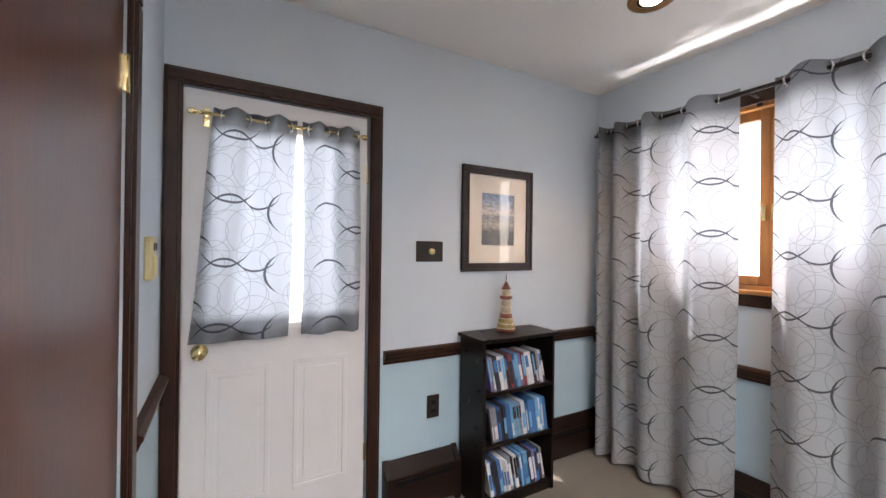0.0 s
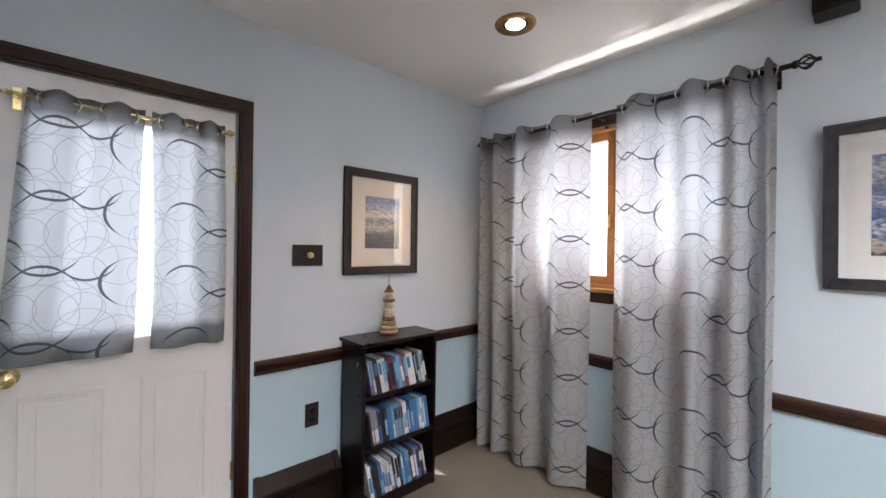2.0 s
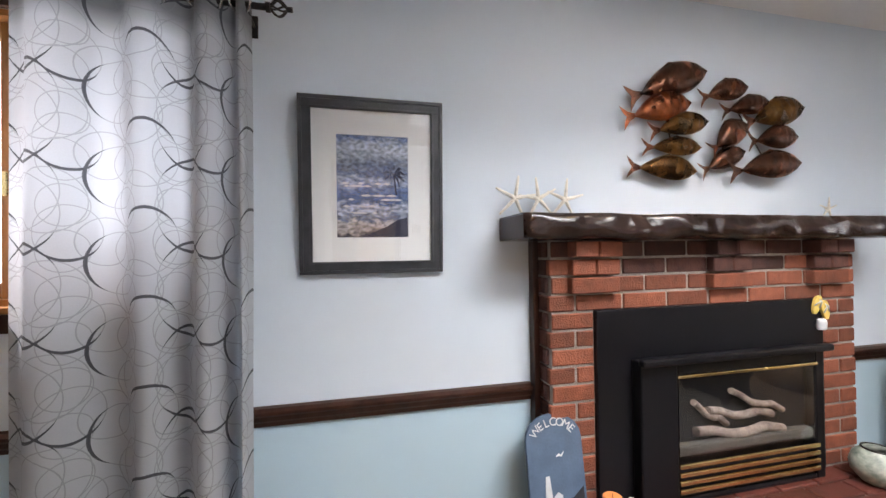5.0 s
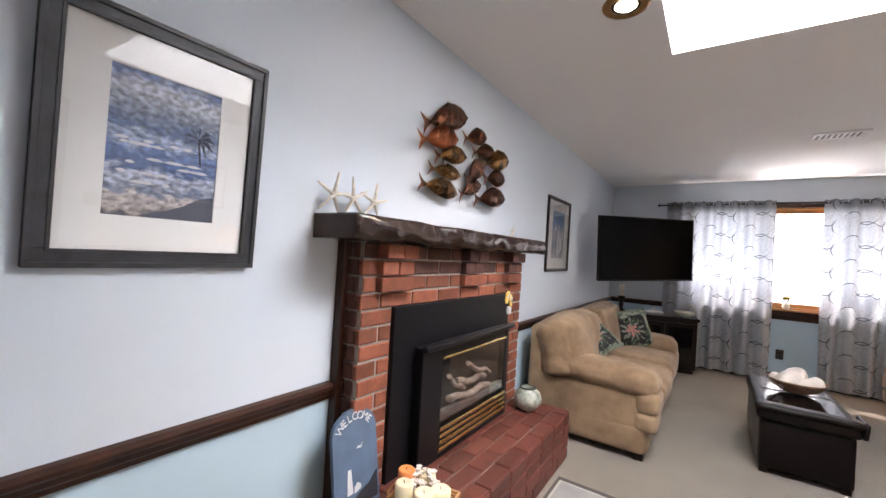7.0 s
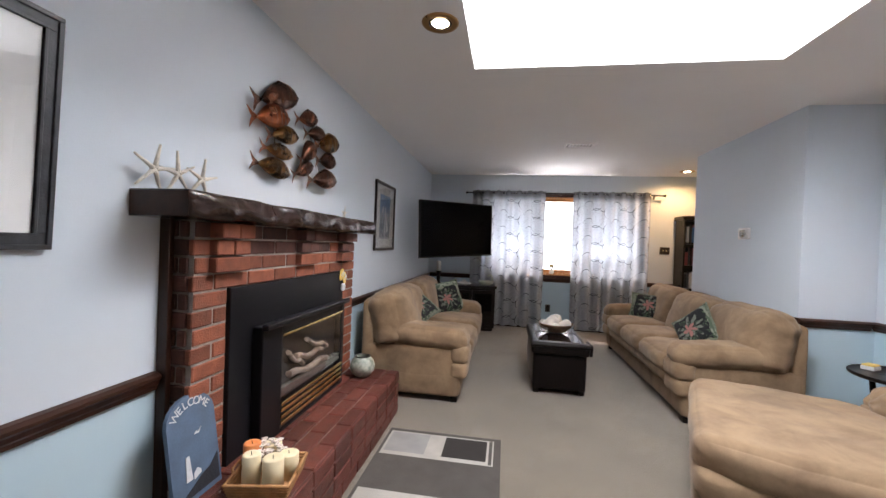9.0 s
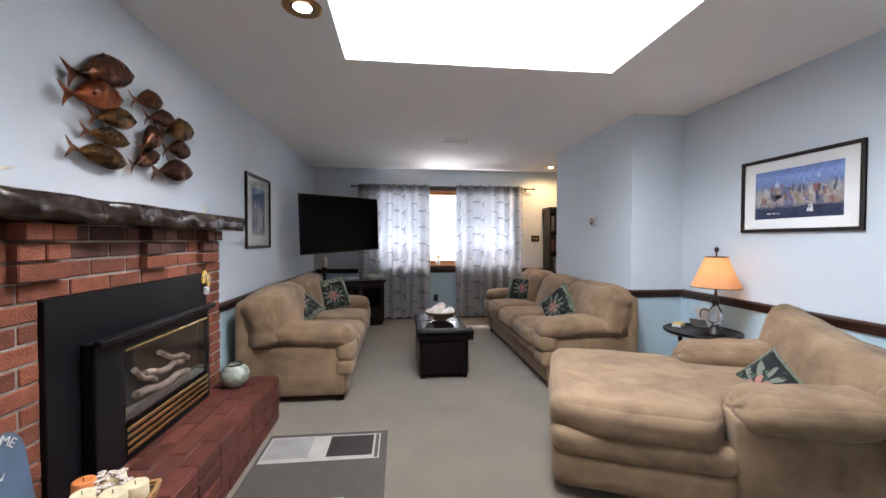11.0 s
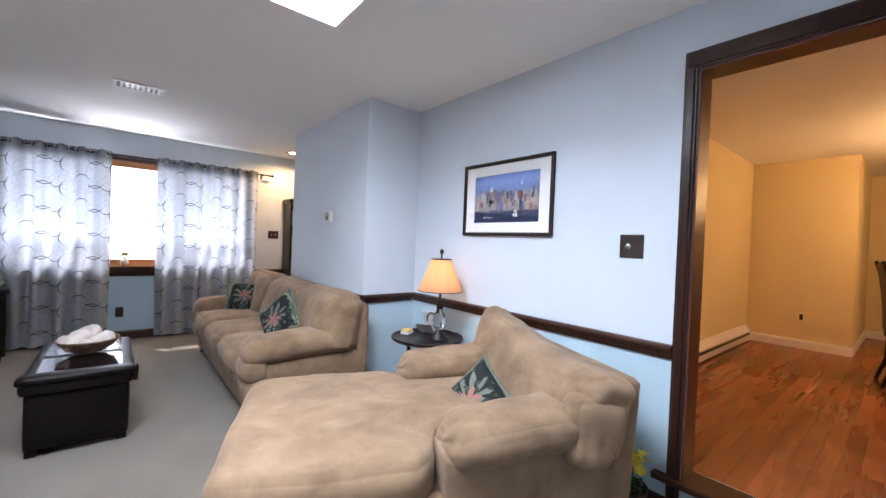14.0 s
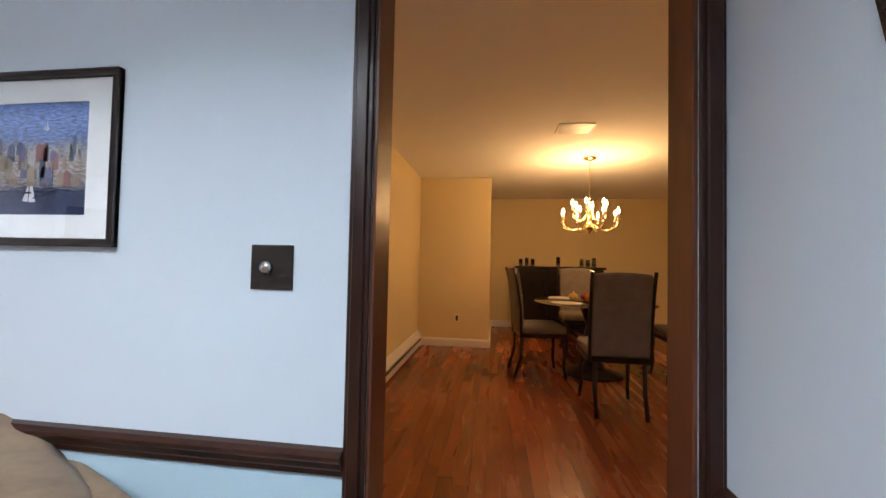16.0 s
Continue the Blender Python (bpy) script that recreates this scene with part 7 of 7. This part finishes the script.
sb = thing("sideboard", "dark wood sideboard with a panelled front along the dining room wall", "sideboard", at(-7.24, 1.38, Z0, -90))
part("body", boxes((-0.68, 0.68, -0.20, 0.24, 0.08, 1.05), bevel=0.004), ESPRESSO, sb)
part("top", boxes((-0.72, 0.72, -0.23, 0.25, 1.05, 1.09), bevel=0.008), ESPRESSO, sb)
for k in range(3):
    d = part("door", boxes((-0.66 + 0.45 * k, -0.24 + 0.45 * k, 0.2405, 0.262, 0.12, 1.02), bevel=0.006), ESPRESSO, sb)
    part("knob", lathe([(0, 0), (0.012, 0), (0.014, 0.014), (0, 0.02)], 10), BRASS, d).matrix_basis = pose(-0.30 + 0.45 * k, 0.262, 0.6, -90)
for x in (-0.62, 0.62):
    for y in (-0.16, 0.2):
        part("leg", boxes((x - 0.03, x + 0.03, y - 0.03, y + 0.03, 0, 0.08)), ESPRESSO, sb)
for k, (dy, h) in enumerate(((-0.62, 0.12), (-0.52, 0.14), (-0.42, 0.12), (0.0, 0.16), (0.38, 0.14), (0.48, 0.12), (0.58, 0.15))):
    gl = thing("glass_votive", "clear glass candle holder on the sideboard", "candle holder", at(-7.22, 1.38 + dy, Z0 + 1.0905), "glasses on the sideboard")
    part("cup", lathe([(0, 0), (0.03, 0), (0.032, h), (0.028, h), (0.026, 0.01), (0, 0.01)], 16), glass("votive_glass_%d" % k, (1.0, 0.97, 0.93)), gl)


def chandelier():
    t = thing("chandelier", "polished brass chandelier with curved arms and lit candle bulbs", "chandelier", at(-4.72, 1.31, 1.69))
    part("canopy", lathe([(0, 0.81), (0.07, 0.81), (0.065, 0.79), (0.02, 0.775), (0, 0.775)], 24), BRASS, t)
    part("chain", tube(bmesh.new(), [(0.003 * math.sin(q), 0.003 * math.cos(q), 0.36 + 0.415 * q / 20) for q in range(21)], 0.005, 6), BRASS, t)
    part("column", lathe([(0, -0.02), (0.012, -0.01), (0.02, 0.01), (0.055, 0.05), (0.06, 0.075), (0.03, 0.11), (0.016, 0.14), (0.03, 0.18), (0.016, 0.22), (0.022, 0.27), (0.008, 0.30), (0.006, 0.36), (0, 0.36)], 24), BRASS, t)
    bulb = glow("candle_bulb_glow", (1.0, 0.74, 0.38), 22)
    arm_me = None
    for tier, (n_, r, z) in enumerate(((8, 0.29, 0.10), (6, 0.18, 0.20))):
        for k in range(n_):
            a = 2 * math.pi * k / n_ + 0.25 + tier * 0.4
            rot = Matrix.Rotation(a, 4, "Z")
            pts = [(0.03, 0, z), (r * 0.35, 0, z - 0.06), (r * 0.7, 0, z - 0.075), (r * 0.95, 0, z - 0.035), (r, 0, z + 0.02)]
            arm = part("arm", tube(bmesh.new(), [rot @ Vector(p) for p in pts], 0.006, 7), BRASS, t)
            base = rot @ Vector((r, 0, z + 0.02))
            mm = Matrix.Translation(base)
            part("drip_pan", lathe([(0, 0), (0.028, 0.006), (0.03, 0.010), (0.012, 0.012), (0, 0.012)], 14, None, mm), BRASS, arm)
            part("candle_sleeve", lathe([(0, 0.0125), (0.010, 0.0125), (0.010, 0.075), (0, 0.075)], 12, None, mm), CANDW, arm, "ivory candle sleeve")
            part("bulb", lathe([(0, 0.0755), (0.011, 0.082), (0.017, 0.10), (0.009, 0.125), (0, 0.14)], 10, None, mm), bulb, arm, "lit flame bulb")


chandelier()
dw = tagged(new("window_dining"), "dark wood framed window in the dining room wall", "window", kind="structure")
dw.matrix_world = at(-6.75, 3.38, 0)
part("window_frame", boxes((-0.5, -0.43, -0.03, -0.001, 1.1, 2.30), (0.43, 0.5, -0.03, -0.001, 1.1, 2.30), (-0.43, 0.43, -0.03, -0.001, 2.23, 2.30), (-0.43, 0.43, -0.03, -0.001, 1.1, 1.17), bevel=0.004), TRIM, dw)
part("pane", boxes((-0.43, 0.43, -0.012, -0.008, 1.17, 2.23)), FIREGLASS, dw)


# ---- shapes printed in the pictures ----
def flat_shapes(m, shapes, name, mat, label, parent=None):
    """Flat painted shapes on a print: outlines in (x, z), in the plane of the picture."""
    bm = bmesh.new()
    for o in shapes:
        prism(bm, o, "y", -0.0060, -0.0052)
    ob = part(name, closed(bm), mat, parent, label)
    ob.matrix_basis = m
    ob["kind"] = "stuff"
    return ob


def inks(name, c):
    return material("ink_" + name, c, 0.5, 0.15, 60, 200, 0.0)


PICS = [o for o in scene.objects if o.name.startswith("framed_picture")]
rnd = random.Random(17)
harbour = PICS[3]
INK = {k: inks(k, c) for k, c in (("cream", (0.42, 0.40, 0.38)), ("rose", (0.28, 0.12, 0.11)), ("slate", (0.10, 0.12, 0.18)), ("white", (0.66, 0.66, 0.68)), ("navy", (0.015, 0.02, 0.05)), ("tan", (0.33, 0.25, 0.18)), ("violet", (0.16, 0.16, 0.30)))}
groups = {k: [] for k in INK}
for k in range(95):
    x, z = rnd.uniform(-0.285, 0.27), rnd.choice((-0.085, -0.06, -0.035, -0.01, 0.01))
    w, h = rnd.uniform(0.012, 0.03), rnd.uniform(0.02, 0.055)
    key = rnd.choice(("cream", "rose", "slate", "cream", "tan", "violet", "slate"))
    groups[key].append([(x, z), (x + w, z), (x + w, z + h), (x + w / 2, z + h + w * 0.5), (x, z + h)])
for k in range(26):
    x, z = rnd.uniform(-0.28, 0.28), rnd.uniform(-0.15, -0.10)
    w = rnd.uniform(0.02, 0.05)
    groups["navy"].append([(x, z), (x + w, z), (x + w * 0.9, z + 0.006), (x + w * 0.1, z + 0.006)])
for x, z, s in ((0.10, -0.135, 0.075), (-0.13, 0.05, 0.05), (0.15, 0.085, 0.03), (-0.21, 0.02, 0.03)):
    groups["white"].append([(x, z), (x + s * 0.32, z + 0.002), (x + 0.004, z + s)])
    groups["white"].append([(x - 0.004, z + 0.002), (x - s * 0.3, z + 0.004), (x - 0.002, z + s * 0.8)])
groups["white"].append([(-0.20, -0.140), (-0.10, -0.140), (-0.105, -0.130), (-0.195, -0.130)])
for i, (k, v) in enumerate(groups.items()):
    flat_shapes(at(0, -0.0002 * i), v, "printed_shapes", INK[k], "small printed " + k + " shapes", harbour)
sea = PICS[1]
palm = []
for a in (-60, -25, 10, 45, 85, 125, 160, 200):
    t_ = radians(a)
    c, s = math.cos(t_), math.sin(t_)
    palm.append([(0.078, 0.05), (0.078 + 0.028 * c - 0.004 * s, 0.05 + 0.028 * s + 0.004 * c + 0.004), (0.078 + 0.045 * c, 0.05 + 0.045 * s - 0.012)])
palm.append([(0.075, 0.05), (0.081, 0.05), (0.090, -0.03), (0.084, -0.03)])
flat_shapes(at(0, 0), palm, "printed_palm", INK["navy"], "dark printed palm tree", sea)
beach = [[(0.13, -0.188), (0.13, -0.115), (0.09, -0.125), (0.05, -0.15), (0.0, -0.17), (-0.06, -0.188)]]
flat_shapes(at(0, 0.0001), beach, "printed_shore", INK["navy"], "dark printed shore", sea)
waves = []
for k in range(26):
    x, z = rnd.uniform(-0.125, 0.08), rnd.choice((-0.10, -0.075, -0.05, -0.035, -0.0, 0.01))
    w = rnd.uniform(0.02, 0.05)
    waves.append([(x, z), (x + w * 0.5, z - 0.003), (x + w, z), (x + w * 0.6, z + 0.006), (x + w * 0.3, z + 0.005)])
flat_shapes(at(0, -0.0002), waves, "printed_waves", INK["white"], "small white printed wave crests", sea)
boat = PICS[2]
flat_shapes(at(0, 0), [[(-0.02, -0.20), (0.015, -0.20), (0.03, 0.12), (0.01, 0.10)], [(0.04, -0.18), (0.12, -0.14), (0.06, 0.05)], [(-0.12, 0.03), (-0.05, 0.05), (-0.06, 0.12)]], "printed_sails", INK["white"], "white printed sails", boat)


# ---- pieces: bricks and planks, last ----
def piece_mesh(name, l, h, d, mat, bevel=0.004):
    bm = boxes((-d / 2, d / 2, -l / 2, l / 2, -h / 2, h / 2))
    bmesh.ops.bevel(bm, geom=bm.edges[:], offset=bevel, segments=1, affect="EDGES")
    for f in bm.faces:
        f.smooth = False
    me = bpy.data.meshes.new(name)
    bm.to_mesh(me)
    bm.free()
    me.materials.append(mat)
    return me


def lay_brick(parent, cache, mat, l, h, d, x, y, z, rz=0.0, rnd=random):
    key = (round(l, 3), round(h, 3), round(d, 3), mat.name)
    if key not in cache:
        cache[key] = piece_mesh("brick", l, h, d, mat)
    ob = new("brick", cache[key])
    ob.parent = parent
    ob.matrix_basis = Matrix.Translation((x + rnd.uniform(-0.002, 0.002), y, z)) @ Matrix.Rotation(rz + rnd.uniform(-0.004, 0.004), 4, "Z")
    return ob


def brickwork():
    rnd = random.Random(21)
    cache = {}
    hy, hn, fx = 0.815, 0.785, 2.52 - EA
    row, zb, bl, j = 0.0707, 0.318, 0.203, 0.010
    bh = row - j
    for r in range(15):
        z = zb + row * (r + 0.5)
        if z + bh / 2 > 1.376:
            break
        off = 0.0 if r % 2 else (bl + j) / 2
        y = -hy - off
        while y < hn - 0.001:
            a, b = max(y, -hy), min(y + bl, hn)
            y += bl + j
            spans = [(a, b)]
            if z - bh / 2 < 1.10:
                spans = []
                if a < -0.592:
                    spans.append((a, min(b, -0.592)))
                if b > 0.592:
                    spans.append((max(a, 0.592), b))
            for a2, b2 in spans:
                if b2 - a2 > 0.02:
                    # top courses: soot plus the beam's shadow, painted as darker brick
                    lay_brick(FIRE, cache, SOOTSHADEBRICK if r == 14 or (r == 13 and abs(a2) < 0.45) else BRICK, b2 - a2, bh, 0.024, fx + 0.012, (a2 + b2) / 2, z, rnd=rnd)
        # the two returns, sooty, their side shade put into the brick colour
        for s in (-1, 1):
            for (u0, u1) in (((0.026, 0.122),) if r % 2 else ((0.026, 0.065), (0.073, 0.122))):
                o = lay_brick(FIRE, cache, SOOTSHADEBRICK, u1 - u0 - 0.002, bh, 0.014, 0, 0, z, rnd=rnd)
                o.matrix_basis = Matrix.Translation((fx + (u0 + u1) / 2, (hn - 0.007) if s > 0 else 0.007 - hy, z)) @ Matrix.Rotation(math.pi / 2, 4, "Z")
    # corbels under the beam, of stepped half bricks; soot and the beam's shade coloured in
    for cy in (0.60, -0.06, -0.62):
        for k, (w, out, z) in enumerate(((0.21, 0.040, 1.2018), (0.21, 0.040, 1.2725), (0.21, 0.065, 1.3432))):
            for s in ((-1, 1) if k else (0,)):
                l = w if not k else w / 2 - 0.005
                lay_brick(FIRE, cache, BRICK if cy > 0.5 else SOOTSHADEBRICK if k else BRICK, l, bh, out, fx - out / 2 + 0.002, cy + s * w / 4, z, rnd=rnd)
    # hearth: edging of headers, and a top laid flat
    hx0, top = 2.125 - EA, 0.322
    n = 16
    step = 2 * (hy + 0.03) / n
    for k in range(n // 2):
        y = -hy - 0.03 + step * 2 * (k + 0.5)
        for zz in (0.040, 0.119, 0.198, 0.277):
            sh = step if int(zz * 100) % 2 else 0
            yy = y + sh
            l = 2 * step - 0.010
            if yy + l / 2 > hy + 0.03:
                l = step - 0.010
                yy = hy + 0.03 - step / 2
            lay_brick(FIRE, cache, HEARTHBRICK, l, 0.069, 0.020, hx0 + 0.010, yy, zz, rnd=rnd)
    for zz in (0.040, 0.119, 0.198, 0.277):
        if int(zz * 100) % 2:
            lay_brick(FIRE, cache, HEARTHBRICK, step - 0.010, 0.069, 0.020, hx0 + 0.010, -hy - 0.03 + step / 2, zz, rnd=rnd)
    rows = 4
    wd = (fx - hx0) / rows
    for r in range(rows):
        x = hx0 + wd * (r + 0.5) + 0.011
        off = 0.0 if r % 2 else step
        y = -hy - 0.03 - off
        while y < hy + 0.029:
            a, b = max(y, -hy - 0.03), min(y + 2 * step - 0.010, hy + 0.03)
            y += 2 * step
            if b - a > 0.03:
                o = lay_brick(FIRE, cache, HEARTHBRICK, b - a, 0.020, wd - 0.010, x - 0.010, (a + b) / 2, 0.312, rnd=rnd)
    for s in (-1, 1):
        for zz in (0.040, 0.119, 0.198, 0.277):
            for k in range(2):
                o = lay_brick(FIRE, cache, HEARTHBRICK, 0.185, 0.069, 0.020, 0, 0, zz, rnd=rnd)
                o.matrix_basis = Matrix.Translation((hx0 + 0.115 + 0.195 * k, s * (hy + 0.020), zz)) @ Matrix.Rotation(math.pi / 2, 4, "Z")


def planks():
    rnd = random.Random(31)
    floor = tagged(new("floor_dining"), "red-brown oak strip floor, glossy", "floor", kind="structure")
    near, far = [], []
    wd = 0.082
    y = -0.69
    while y < 3.36:
        x = W - 0.144 - rnd.uniform(0, 0.6)
        first = True
        x_end = W - 0.144
        while x_end > -7.49:
            l = rnd.uniform(0.6, 1.3) if not first else rnd.uniform(0.3, 1.1)
            first = False
            a = max(x_end - l, -7.49)
            (near if (x_end > -5.2 and y < 1.7) else far).append((a, x_end, y))
            x_end = a
        y += wd
    cache = {}
    for a, b, y in near[:300]:
        ln = max(0.1, round((b - a) * 10) / 10)
        if ln not in cache:
            bm = boxes((-0.5, 0.5, 0.0004, wd - 0.0004, 0.2055, 0.2215))
            for v in bm.verts:
                v.co.x *= ln
            me = bpy.data.meshes.new("plank")
            bm.to_mesh(me)
            bm.free()
            me.materials.append(PLANK)
            cache[ln] = me
        ob = new("plank", cache[ln])
        ob.parent = floor
        ob.matrix_basis = Matrix.Translation(((a + b) / 2, y, 0)) @ Matrix.Diagonal(((b - a - 0.0008) / ln, 1, 1, 1))
    bm = bmesh.new()
    for a, b, y in near[300:] + far:
        box(bm, a + 0.0004, b - 0.0004, y + 0.0004, y + wd - 0.0004, 0.2055, 0.2215)
    tagged(part("planks_far", bm, PLANK, floor), kind="stuff")


brickwork()
planks()
